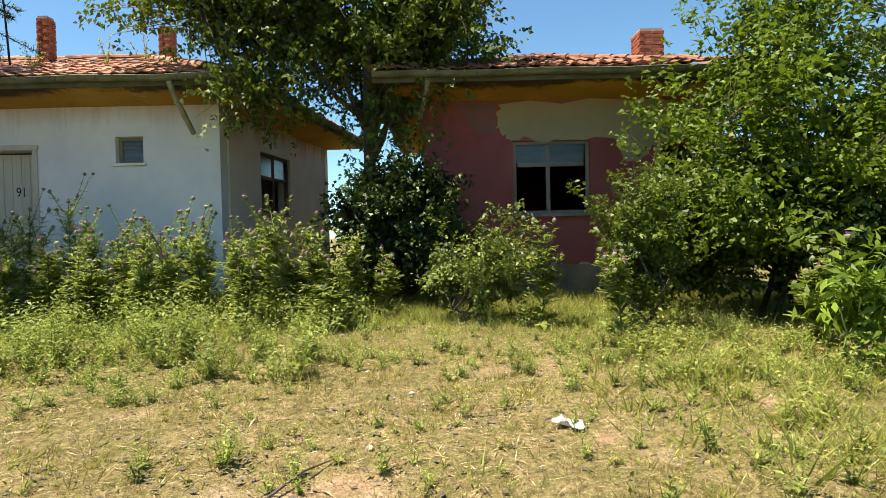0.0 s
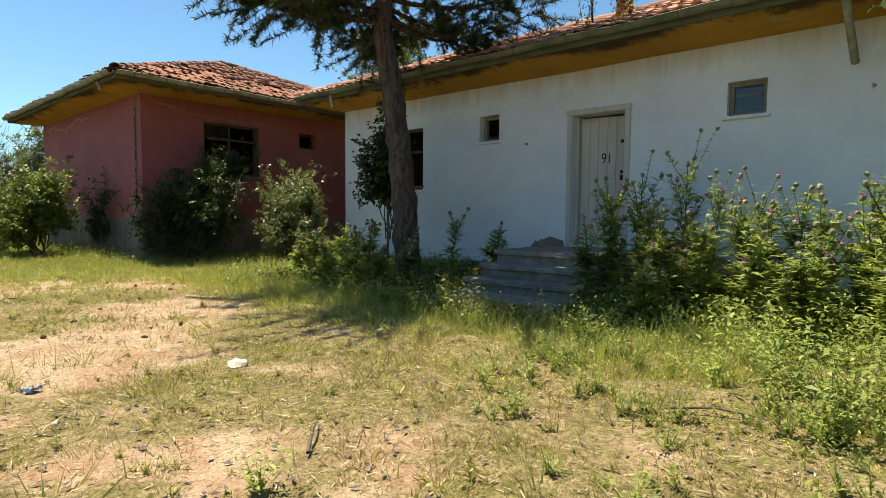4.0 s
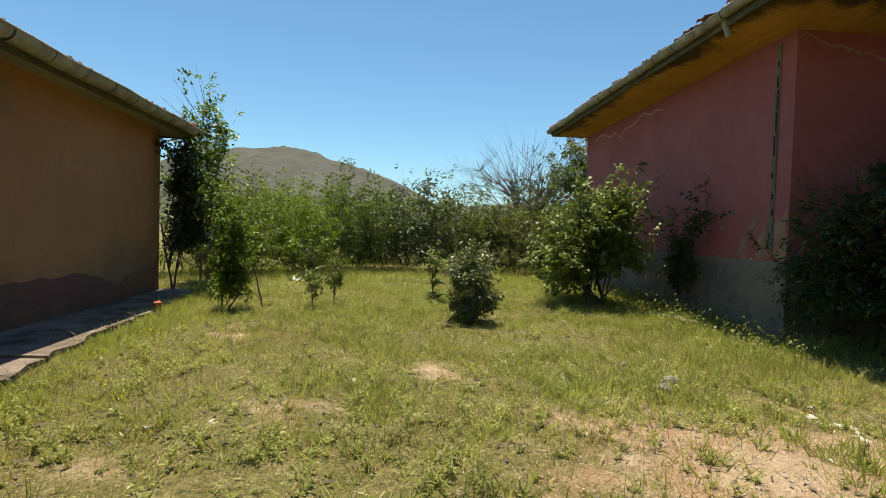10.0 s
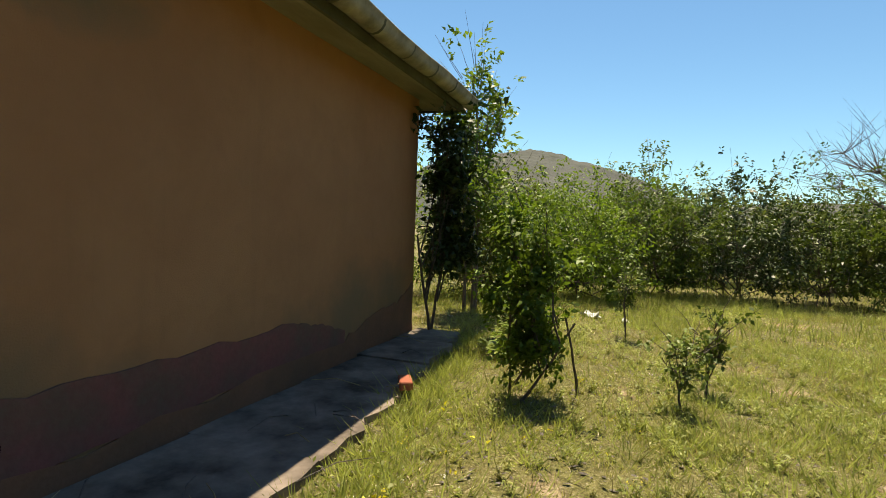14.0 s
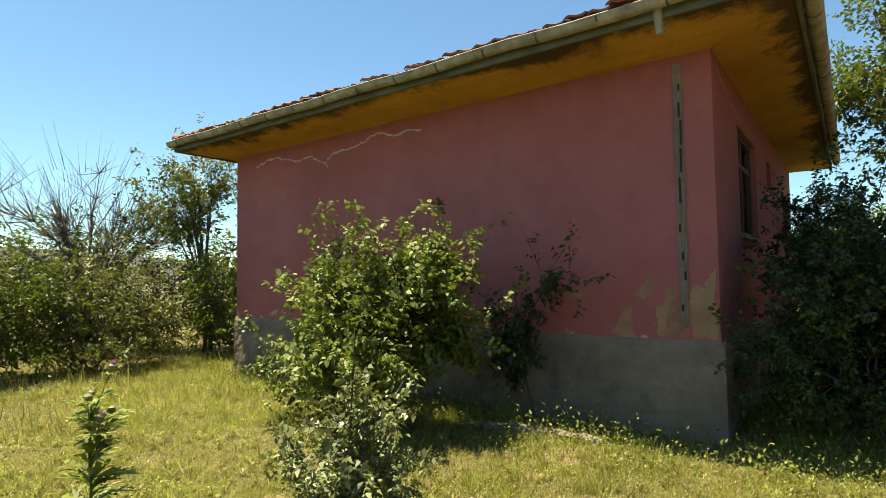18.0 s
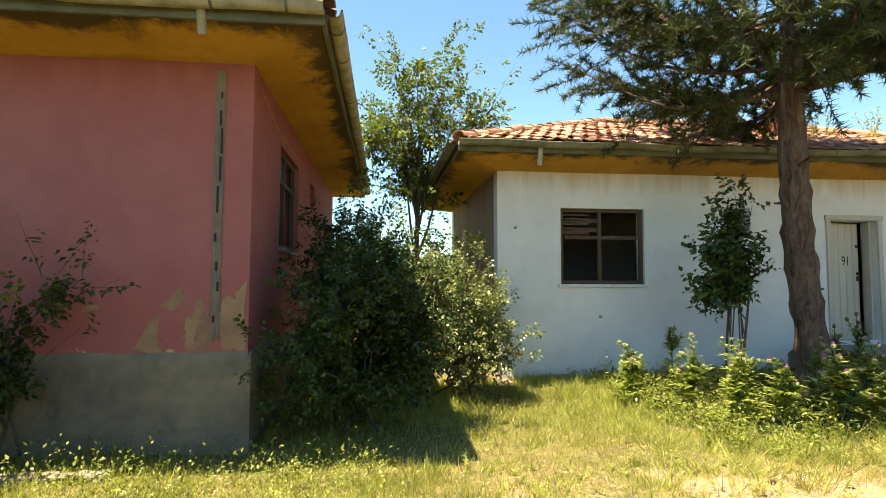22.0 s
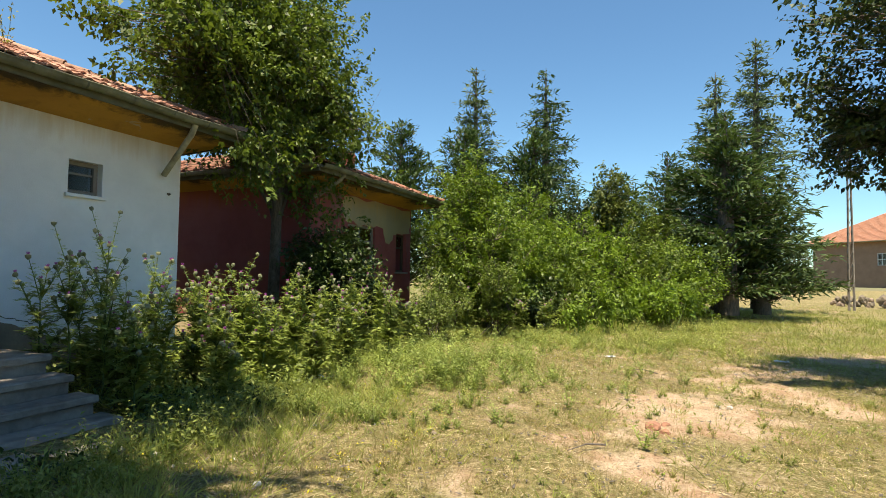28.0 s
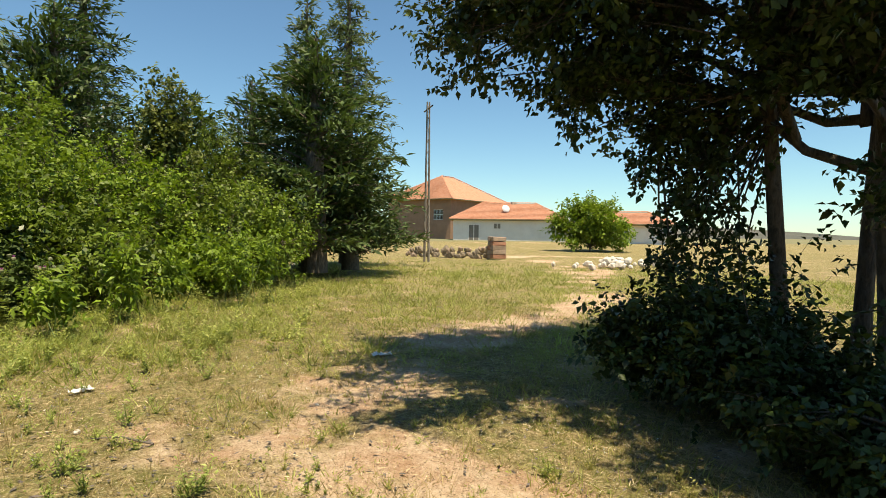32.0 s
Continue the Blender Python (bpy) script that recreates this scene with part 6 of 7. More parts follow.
tufts("meadow_grass", 6500, (15, 44, -27, -3), 0.16, 0.016, "grass_lush", lambda x, y: open_turf(x, y) * patchy(x, y, 72) * np.clip(1.6 - (x - 15) / 24, 0.2, 1), 72, "green meadow grass towards the village", 12, 0.09)
blades("dry_grass", 130000, NEAR, 0.055, 0.0052, "grass_dry", lambda x, y: (1 - 0.75 * bare_patch(x, y)) * (0.2 + 0.8 * clump_noise(x, y, 1.5, 7)) * (1 - 0.8 * lush(x, y)), 43, "dry straw-coloured grass", 1.0)
def straws(name, count, area, length, width, material, density, seed, label):
    """Broken stalks lying flat on the ground."""
    rng = np.random.default_rng(seed)
    x, y = scatter(count, area, density, rng)
    n = len(x)
    at = np.stack([x, y, ground_z(x, y) + rng.uniform(0.004, 0.03, n)], 1)
    axis = np.stack([rng.normal(0, 1, n), rng.normal(0, 1, n), rng.normal(0, 0.12, n)], 1)
    v, f = kites(at, axis, np.tile([0.0, 0.0, 1.0], (n, 1)) + rng.normal(0, 0.2, (n, 3)), length * rng.uniform(0.4, 1.4, n), width * rng.uniform(0.6, 1.5, n), 0.03)
    tagged(array_mesh(name, v, f, material), label, "straw", kind="stuff")


straws("straw_litter", 38000, NEAR, 0.08, 0.006, "straw", lambda x, y: (1 - 0.6 * bare_patch(x, y)) * (0.15 + 0.85 * patchy(x, y, 75)) * (1 - 0.8 * lush(x, y)), 75, "bleached broken straw lying on the ground")
straws("leaf_litter", 16000, NEAR, 0.05, 0.02, "dead", lambda x, y: 0.2 + 0.8 * patchy(x, y, 76), 76, "dark dead leaves and stalks on the ground")
blades("turf_mat", 120000, NEAR, 0.04, 0.006, "grass_green", lambda x, y: open_turf(x, y) * (0.3 + 0.7 * patchy(x, y, 73)), 73, "short green turf between the tufts", 1.0)
herbs("leafy_weeds", 760, (8.0, 19.5, -7.6, -2.6), 0.17, 0.042, "thistle", lambda x, y: patchy(x, y, 33) * np.clip((y + 8.0) / 3.2, 0.04, 1), 67, "knee-high leafy weeds before the thistles", 8, 10, 0.45)
herbs("bushy_weeds", 80, (9.2, 12.8, -5.4, -2.9), 0.4, 0.065, "thistle", lambda x, y: 0.2 + 0.8 * patchy(x, y, 78), 78, "bushy pale green weeds before the thistles", 12, 12, 0.42)
herbs("shade_herbs", 420, (1.4, 8.2, -4.3, -0.4), 0.26, 0.06, "weed", lambda x, y: patchy(x, y, 79) * np.clip((y + 4.4) / 0.8, 0, 1), 79, "leafy weeds in the pine's shade", 7, 9, 0.45)
herbs("pale_weeds", 950, (-9.5, 16.0, -10.6, -4.0), 0.09, 0.03, "grass_green", lambda x, y: (0.25 + 0.75 * lush(x, y)) * patchy(x, y, 34), 68, "low grey-green leafy weeds in the grass", 7, 7, 0.5)
herbs("grass_weeds", 2500, (-12.5, 2.8, -10.8, -3.9), 0.1, 0.036, "grass_lush", lambda x, y: open_turf(x, y) * patchy(x, y, 35), 69, "bright leafy weeds in the long grass", 5, 7, 0.6)
herbs("track_weeds", 260, (-1.5, 15.0, -10.4, -4.6), 0.075, 0.03, "weed", lambda x, y: 0.1 + 0.9 * patchy(x, y, 36), 70, "small leafy weeds on the bare track", 6, 7, 0.6)
herbs("thicket_weeds", 420, (15.5, 26.0, -9.5, -4.2), 0.26, 0.07, "grass_lush", lambda x, y: patchy(x, y, 74) * np.clip((y + 9.3 + 0.12 * (x - 18)) / 1.6, 0.03, 1), 74, "rank green weeds at the thicket's foot", 7, 8, 0.45)
blades("edge_grass", 36000, (-3.0, 20, -3.6, 0.2), 0.26, 0.009, "grass_lush", lambda x, y: np.clip((y + 3.6) / 1.6, 0, 1) * 0.9, 44, "long grass along the house walls")
blades("far_grass", 26000, (16, 46, -28, -3), 0.2, 0.02, "grass_green", lambda x, y: open_turf(x, y) * (0.3 + 0.7 * clump_noise(x, y, 0.5, 8)), 45, "thin meadow grass towards the village")
blades("wall_grass", 12000, (-11.5, 0.5, -5.2, -3.3), 0.14, 0.006, "grass_green", lambda x, y: 0.2 + 0.8 * clump_noise(x, y, 2.0, 9), 46, "long grass along the red wall", 0.6)
blades("seed_stalks", 9000, NEAR, 0.24, 0.0045, "grass_dry", lambda x, y: open_turf(x, y) * clump_noise(x, y, 1.4, 10) ** 2, 47, "thin dry seed stalks", 0.25)


def rosettes(name, count, area, size, material, density, seed, label, leaves=9, lift=0.5, leaf=1.0):
    """Low broad-leaved weeds, each a loose rosette."""
    rng = np.random.default_rng(seed)
    x = rng.uniform(area[0], area[1], count * 4)
    y = rng.uniform(area[2], area[3], count * 4)
    keep = (rng.random(count * 4) < density(x, y)) & ~blocked(x, y)
    x, y = x[keep][:count], y[keep][:count]
    n = len(x)
    s = size * rng.uniform(0.5, 1.4, n)
    at = np.repeat(np.stack([x, y, ground_z(x, y) + s * 0.1], 1), leaves, axis=0)
    S2 = np.repeat(s, leaves)
    m = n * leaves
    at = at + rng.normal(0, 1, (m, 3)) * S2[:, None] * np.array([0.5, 0.5, 0.3 + 0.25 * (leaf < 1)])
    axis = rng.normal(0, 1, (m, 3)) + np.array([0, 0, lift])
    ln = S2 * rng.uniform(0.3, 0.8, m) * leaf
    v, f = kites(at, axis, rng.normal(0, 0.4, (m, 3)) + np.array([0, 0, 1]), ln, ln * 0.5, 0.2)
    ob = array_mesh(name, v, f, material)
    tagged(ob, label, "weeds", kind="stuff")


rosettes("low_weeds", 3200, NEAR, 0.065, "weed", lambda x, y: (1 - 0.7 * bare_patch(x, y)) * clump_noise(x, y, 0.9, 11), 51, "low broad-leaved weeds among the grass", 12, 0.7, 0.7)
rosettes("weed_patch", 900, (8.0, 19.0, -7.2, -2.5), 0.075, "weed", lambda x, y: clump_noise(x, y, 1.0, 12) * np.clip((y + 7.6) / 4.0, 0.02, 1), 52, "knee-high leafy weeds before the thistles", 20, 1.0, 0.62)
rosettes("thistle_undergrowth", 800, (7.6, 12.8, -3.0, -0.2), 0.19, "thistle", lambda x, y: np.clip((y + 3.8) / 1.2, 0, 1), 57, "dense leafy undergrowth among the thistles", 34, 1.4, 0.5)
rosettes("shade_weeds", 1500, (1.5, 8.5, -3.7, -0.1), 0.14, "leaf_dark", lambda x, y: np.clip((y + 3.9) / 1.0, 0, 1), 53, "dark leafy weeds under the pine", 22, 1.0, 0.6)
rosettes("daisies", 3600, NEAR, 0.026, "petal_white", lambda x, y: clump_noise(x, y, 1.2, 13) ** 2, 54, "tiny white daisies scattered in the grass", 6, 0.5)
rosettes("yellow_flowers", 330, (2.5, 10.5, -5.4, -3.6), 0.03, "petal_yellow", lambda x, y: clump_noise(x, y, 1.5, 14) ** 2, 55, "small yellow flowers at the edge of the shade", 7, 0.5)
rosettes("yellow_flowers", 46, (-5.5, -0.5, -11.0, -9.6), 0.05, "petal_yellow", lambda x, y: np.ones_like(x), 56, "yellow flowers along the concrete slab", 9, 0.5)

rosettes("wall_weeds", 800, (-10.4, -1.8, -4.7, -3.4), 0.18, "weed", lambda x, y: 0.35 + 0.65 * clump_noise(x, y, 2.4, 21), 61, "leafy weeds along the red house's foot", 34, 1.3, 0.27)
blades("hedge_grass", 12000, (-20, -8.6, -17, -1.5), 0.3, 0.014, "grass_lush", lambda x, y: 0.2 + 0.8 * clump_noise(x, y, 1.2, 23), 48, "tall rank grass at the hedge's foot", 0.4)
tufts("apron_grass", 900, (-7.0, 2.6, -11.9, -10.0), 0.11, 0.008, "grass_lush", lambda x, y: np.clip(1.2 - np.abs(y + 10.62 - 0.13 * x) / 0.22, 0, 1), 77, "grass creeping over the apron's edge", 14, 0.05)
tufts("verge_grass", 900, (-8.5, 0.8, -5.6, -3.75), 0.12, 0.008, "grass_lush", lambda x, y: patchy(x, y, 24), 49, "sunlit grass before the red house", 15, 0.05, 0.4)

# ---- the white house's door, steps and patches ----


def ragged(house, name, outline, m, material, label="", thick=0.005, seed=1, rough=0.02, steps=7):
    """A flat irregular patch on a wall or floor: outline in the surface's own (s, z), thickness towards -y."""
    rng = random.Random(seed)
    pts = []
    for (a, b), (c, d) in zip(outline, outline[1:] + outline[:1]):
        for k in range(steps):
            t = k / steps
            pts.append((a + (c - a) * t + rng.gauss(0, rough), b + (d - b) * t + rng.gauss(0, rough)))
    bm = bmesh.new()
    front = [bm.verts.new((s, -thick, z)) for s, z in pts]
    f = bm.faces.new(front)
    got = bmesh.ops.extrude_face_region(bm, geom=[f])
    bmesh.ops.translate(bm, verts=[e for e in got["geom"] if isinstance(e, bmesh.types.BMVert)], vec=(0, thick + 0.002, 0))
    bmesh.ops.triangulate(bm, faces=bm.faces)
    bmesh.ops.recalc_face_normals(bm, faces=bm.faces)
    bmesh.ops.transform(bm, matrix=m, verts=bm.verts)
    return part(name, bm, material, house, label)


def crack(house, pts, m, material, width, seed, label=""):
    """A thin broken line in the plaster."""
    rng = random.Random(seed)
    fine = []
    for (a, b), (c, d) in zip(pts, pts[1:]):
        for k in range(8):
            fine.append((a + (c - a) * k / 8 + rng.gauss(0, 0.012), b + (d - b) * k / 8 + rng.gauss(0, 0.012)))
    bm = bmesh.new()
    up = [(s, z + width * rng.uniform(0.2, 0.7)) for s, z in fine]
    dn = [(s, z - width * rng.uniform(0.2, 0.7)) for s, z in fine]
    rows = [[bm.verts.new((s, -0.004, z)) for s, z in up], [bm.verts.new((s, -0.004, z)) for s, z in dn]]
    for k in range(len(fine) - 1):
        bm.faces.new((rows[0][k], rows[0][k + 1], rows[1][k + 1], rows[1][k]))
    bmesh.ops.transform(bm, matrix=m, verts=bm.verts)
    return part("plaster_crack", bm, material, house, label)


def front_door():
    d = new("door")
    d.parent = white_house
    d["label"] = "cream boarded door, ajar, numbered 91"
    for name, lo, hi in (("door_jamb", (5.79, -0.025, 0.2), (5.882, 0.0, 2.41)), ("door_jamb", (6.768, -0.025, 0.2), (6.86, 0.0, 2.41)), ("door_head", (5.77, -0.03, 2.412), (6.88, 0.0, 2.5))):
        bm = bmesh.new()
        box(bm, lo, hi, 0.008)
        part(name, bm, "door", d)
    for x0, x1 in ((5.882, 5.93), (6.72, 6.768)):
        bm = bmesh.new()
        box(bm, (x0, 0.12, 0.32), (x1, 0.29, 2.40), 0.005)
        part("door_lining", bm, "door", d)
    leaf = new("door_leaf")
    leaf.parent = d
    swing = Matrix.Translation((5.94, 0.2, 0.33)) @ Matrix.Rotation(radians(7), 4, "Z")
    edges = [0.0, 0.145, 0.29, 0.44, 0.585, 0.72]
    for a, b in zip(edges, edges[1:]):
        bm = bmesh.new()
        box(bm, (a + 0.0015, 0, 0.14), (b - 0.0015, 0.03, 2.05), 0.005, swing)
        part("board", bm, "door", leaf)
    for lo, hi in (((0, -0.008, 0.0), (0.72, 0.035, 0.138)), ((0, 0.032, 1.9), (0.72, 0.05, 2.0)), ((0, 0.032, 1.0), (0.72, 0.05, 1.1))):
        bm = bmesh.new()
        box(bm, lo, hi, 0.004, swing)
        part("rail", bm, "door", leaf)
    for z, h in ((1.13, 0.05), (1.02, 0.09), (1.62, 0.05)):
        bm = bmesh.new()
        box(bm, (0.655, -0.02, z), (0.715, 0.0, z + h), 0.004, swing)
        part("latch", bm, "rust", leaf, "rusted iron latch")
    cu = bpy.data.curves.new("house_number", "FONT")
    cu.body = "91"
    cu.size = 0.24
    cu.extrude = 0.001
    tmp = new("house_number_text", cu)
    dg = bpy.context.evaluated_depsgraph_get()
    me = bpy.data.meshes.new_from_object(tmp.evaluated_get(dg))
    bpy.data.objects.remove(tmp)
    me.materials.clear()
    me.materials.append(M["number"])
    num = new("house_number", me)
    num.parent = leaf
    num["label"] = "hand-painted black house number 91"
    num.matrix_basis = swing @ Matrix.Translation((0.34, -0.004, 1.3)) @ Matrix.Rotation(math.pi / 2, 4, "X") @ Matrix.Diagonal((0.75, 1, 1, 1))


front_door()


def front_steps():
    st = thing("front_steps", (6.35, -1.2, -0.35), "four worn concrete steps to the door, chipped edges", "steps")
    inv = Matrix.Translation((-6.35, 1.2, 0.35))
    rng = random.Random(6)
    for k, (x0, x1, y0, y1, z0, z1) in enumerate(((5.44, 7.12, -1.55, -0.002, -0.6, 0.26), (5.4, 7.14, -1.88, -1.551, -0.6, 0.075), (5.36, 7.18, -2.2, -1.881, -0.6, -0.105), (5.4, 7.2, -2.52, -2.201, -0.6, -0.275))):
        bm = bmesh.new()
        box(bm, (x0 + 0.03, y0 + 0.05, z0), (x1 - 0.03, y1, z1 - 0.076))
        part("riser_block", bm, "concrete", st).matrix_basis = inv
        bm = bmesh.new()
        box(bm, (x0, y0, z1 - 0.075), (x1, y1, z1), 0.014)
        bmesh.ops.subdivide_edges(bm, edges=[e for e in bm.edges if e.calc_length() > 0.5], cuts=9)
        for v in bm.verts:
            v.co += Vector((rng.uniform(-0.008, 0.008), rng.uniform(-0.01, 0.006) if v.co.y < y1 - 0.05 else 0, rng.uniform(-0.006, 0.003)))
        part("tread", bm, "concrete", st).matrix_basis = inv
    slab = thing("paving_slab", (5.9, -3.1, -0.33), "broken flat concrete slab before the steps", "slab")
    for k, (dx, dy, a, s) in enumerate(((-0.2, 0.0, 0.2, 0.55), (0.35, -0.12, -0.3, 0.4))):
        bm = bmesh.new()
        vs = box(bm, (-s / 1.3, -s / 2.4, -0.02), (s / 1.3, s / 2.4, 0.05), 0.012)
        for v in bm.verts:
            v.co += Vector((rng.uniform(-0.04, 0.04), rng.uniform(-0.04, 0.04), 0))
        bmesh.ops.transform(bm, matrix=Matrix.Translation((dx, dy, 0)) @ Matrix.Rotation(a, 4, "Z"), verts=bm.verts)
        part("slab_piece", bm, "concrete", slab)


front_steps()
rngc = random.Random(2)
for k, pts in enumerate((((8.0, 0.42), (8.4, 0.55), (8.75, 0.66), (9.1, 0.6), (9.3, 0.5), (9.55, 0.6), (9.9, 0.55)), ((9.1, 0.6), (9.15, 0.4), (9.6, 0.32)), ((6.95, 0.62), (7.3, 0.58), (7.7, 0.5), (8.0, 0.42)))):
    crack(white_house, pts, W_walls[0][1], "gutter_dark", 0.014, k, "dark crack in the white plaster")
ragged(white_house, "exposed_stonework", [(6.95, 0.18), (7.0, 0.5), (7.3, 0.54), (7.7, 0.42), (8.0, 0.3), (8.6, 0.1), (8.6, -0.2), (6.95, -0.2)], W_walls[0][1], "plinth", "bare stone where the plaster has fallen", 0.006, 3, 0.012)
ragged(white_house, "exposed_stonework", [(5.0, 0.1), (5.2, 0.32), (5.5, 0.42), (5.76, 0.36), (5.76, -0.2), (5.0, -0.2)], W_walls[0][1], "plinth", "bare stone where the plaster has fallen", 0.006, 4, 0.01)
ragged(white_house, "damp_band", [(0.02, -0.2), (1.0, -0.17), (2.0, -0.22), (3.4, -0.12), (4.3, -0.1), (4.9, -0.04), (4.9, -0.5), (0.02, -0.5)], W_walls[0][1], "damp", "grey damp band at the wall's foot", 0.004, 5, 0.035)
for x, z in ((5.0, 2.02), (0.3, 2.2), (1.72, 0.75), (0.32, 1.2), (9.8, 2.35)):
    v, f = tubes([[((x, 0.01, z), 0.022), ((x, -0.03, z), 0.02)]], 8)
    array_mesh("pipe_stub", v, f, "rust", white_house, "rusty pipe stub in the wall")
mA = A_walls[0][1]
ragged(worn_house, "bare_plaster", [(1.35, 3.08), (1.3, 2.62), (1.45, 2.42), (2.1, 2.4), (3.3, 2.4), (3.6, 1.9), (4.1, 2.3), (5.05, 2.35), (5.05, 3.08)], mA, "cream", "flaked cream plaster above the window", 0.006, 6, 0.03)
ragged(worn_house, "dark_red_patch", [(0.55, 3.05), (0.9, 2.6), (1.28, 2.45), (1.28, 3.05)], mA, "plinth_pink", "darker red patch under the eave", 0.005, 7, 0.03)
bm = bmesh.new()
box(bm, (13.5, -0.04, -0.6), (18.7, -0.005, 0.22))
part("plinth", bm, "plinth", worn_house, "grey cement plinth")
mB = B_walls[0][1]
for k, pts in enumerate((((0.55, 3.22), (1.1, 3.3), (1.6, 3.16), (1.95, 3.2), (2.3, 3.05), (2.5, 3.18), (3.0, 3.2), (3.4, 3.33), (3.7, 3.26), (4.3, 3.26)), ((2.3, 3.05), (2.4, 2.96)))):
    crack(red_house, pts, mB, "crack_pale", 0.03, 20 + k, "pale crack where the red plaster has split")
ragged(red_house, "flaked_patch", [(6.72, 0.62), (6.85, 0.85), (7.0, 1.0), (6.95, 0.8), (7.0, 0.62)], mB, "scar", "flaked brown patch", 0.004, 8, 0.012, 4)
ragged(red_house, "flaked_patch", [(6.98, 1.05), (7.15, 1.25), (7.22, 1.12), (7.1, 1.02)], mB, "scar", "flaked brown patch", 0.004, 9, 0.012, 4)
ragged(red_house, "flaked_patch", [(7.56, 0.64), (7.5, 0.95), (7.56, 1.15), (7.66, 1.12), (7.76, 1.3), (7.78, 0.64)], mB, "scar", "flaked brown patch", 0.004, 10, 0.015, 5)
ragged(red_house, "flaked_patch", [(7.22, 0.64), (7.2, 0.85), (7.3, 1.05), (7.34, 1.2), (7.38, 1.0), (7.32, 0.64)], mB, "scar", "flaked brown patch", 0.004, 31, 0.012, 5)
ragged(red_house, "broken_niche", [(7.3, 0.64), (7.3, 0.86), (7.38, 1.05), (7.46, 0.88), (7.46, 0.64)], mB, "old_brick", "broken niche showing bare brick", 0.006, 32, 0.006, 4)
ragged(red_house, "flaked_patch", [(6.28, 1.0), (6.42, 1.02), (6.4, 1.08), (6.3, 1.06)], mB, "scar", "flaked brown patch", 0.004, 11, 0.006, 4)
mB1 = B_walls[1][1]
crack(red_house, ((0.05, 3.4), (0.4, 3.28), (0.9, 3.2), (1.4, 3.12), (2.2, 3.1), (3.2, 3.14), (3.6, 2.95), (4.1, 2.8)), mB1, "scar", 0.035, 24, "pale crack above the side window")
# the orange wall: grey worn band, pink flaked plinth, cement lump
mO = O_walls[0][1]
ragged(orange_house, "worn_band", [(0.1, 0.2), (2.0, 0.26), (4.0, 0.22), (4.35, 0.28), (4.4, -0.5), (0.1, -0.5)], mO, "worn_orange", "worn band along the wall's foot", 0.004, 12, 0.012)
ragged(orange_house, "flaked_plinth", [(4.42, 0.22), (5.4, 0.2), (6.6, 0.2), (7.0, 0.12), (7.4, 0.0), (7.4, -0.12), (4.45, -0.15)], mO, "plinth_pink", "flaking pink plinth on the orange wall", 0.012, 13, 0.01)
ragged(orange_house, "lower_plinth", [(4.42, -0.13), (7.4, -0.1), (8.2, 0.1), (8.7, 0.12), (9.1, 0.3), (9.12, -0.5), (4.42, -0.5)], mO, "worn_orange", "rough worn base of the orange wall", 0.013, 14, 0.02)
ragged(orange_house, "cement_lump", [(3.4, -0.5), (3.7, 0.0), (3.95, 0.2), (4.15, 0.14), (4.45, -0.4), (4.45, -0.5)], mO, "plinth", "cement patch at the wall's foot", 0.03, 15, 0.015)


def orange_slab():
    s = thing("concrete_apron", (-2.0, -11.5, -0.3), "cracked concrete apron along the orange wall", "slab")
    rng = random.Random(9)
    x = 2.4
    while x > -6.6:
        w = rng.uniform(0.8, 1.5)
        x1 = max(-6.8, x - w)
        yw = -12.06 + 0.045 * ((x + x1) / 2 + 2.0) + 0.02
        edge = -10.76 + rng.uniform(-0.04, 0.04)
        bm = bmesh.new()
        n = 7
        top, bot = [], []
        outline = [(x1 + 0.008, yw), *[(px, edge + 0.13 * px + rng.uniform(-0.05, 0.05)) for px in (x1 + 0.008 + (x - x1 - 0.016) * k / n for k in range(n + 1))], (x - 0.008, yw)]
        tilt = rng.uniform(-0.012, 0.012)
        for px, py in outline:
            z = -0.275 + tilt + rng.uniform(-0.004, 0.004)
            top.append(bm.verts.new((px + 2.0, py + 11.5, z + 0.3)))
            bot.append(bm.verts.new((px + 2.0, py + 11.5, -0.2)))
        bm.faces.new(list(reversed(top)))
        for k in range(len(top)):
            j = (k + 1) % len(top)
            bm.faces.new((top[k], top[j], bot[j], bot[k]))
        bmesh.ops.recalc_face_normals(bm, faces=bm.faces)
        part("slab_piece", bm, "slab", s)
        x = x1
    b = thing("loose_brick", (-4.33, -11.3, -0.2), "single red brick lying on the concrete apron", "brick")
    bm = bmesh.new()
    box(bm, (-0.11, -0.05, -0.045), (0.11, 0.05, 0.02), 0.008, Matrix.Rotation(0.5, 4, "Z"))
    part("brick_body", bm, "brick", b)


orange_slab()

# dry stalks fallen on the apron
rngs = np.random.default_rng(91)
for k in range(26):
    x, y = rngs.uniform(-6.2, 0.5), rngs.uniform(-11.9, -11.1)
    an, ln = rngs.uniform(0, 6.28), rngs.uniform(0.15, 0.5)
    ob = thing("dead_stick", (x, y, -0.235), "dry dead stalk lying on the concrete apron", "stick", "dead stalks on the apron")
    vv, ff = tubes([[((0, 0, 0), 0.004), ((math.cos(an) * ln / 2, math.sin(an) * ln / 2, 0.04), 0.003), ((math.cos(an) * ln, math.sin(an) * ln, 0.01), 0.002)]], 4)
    array_mesh("stick", vv, ff, "dead" if k % 3 else "grass_dry", ob)

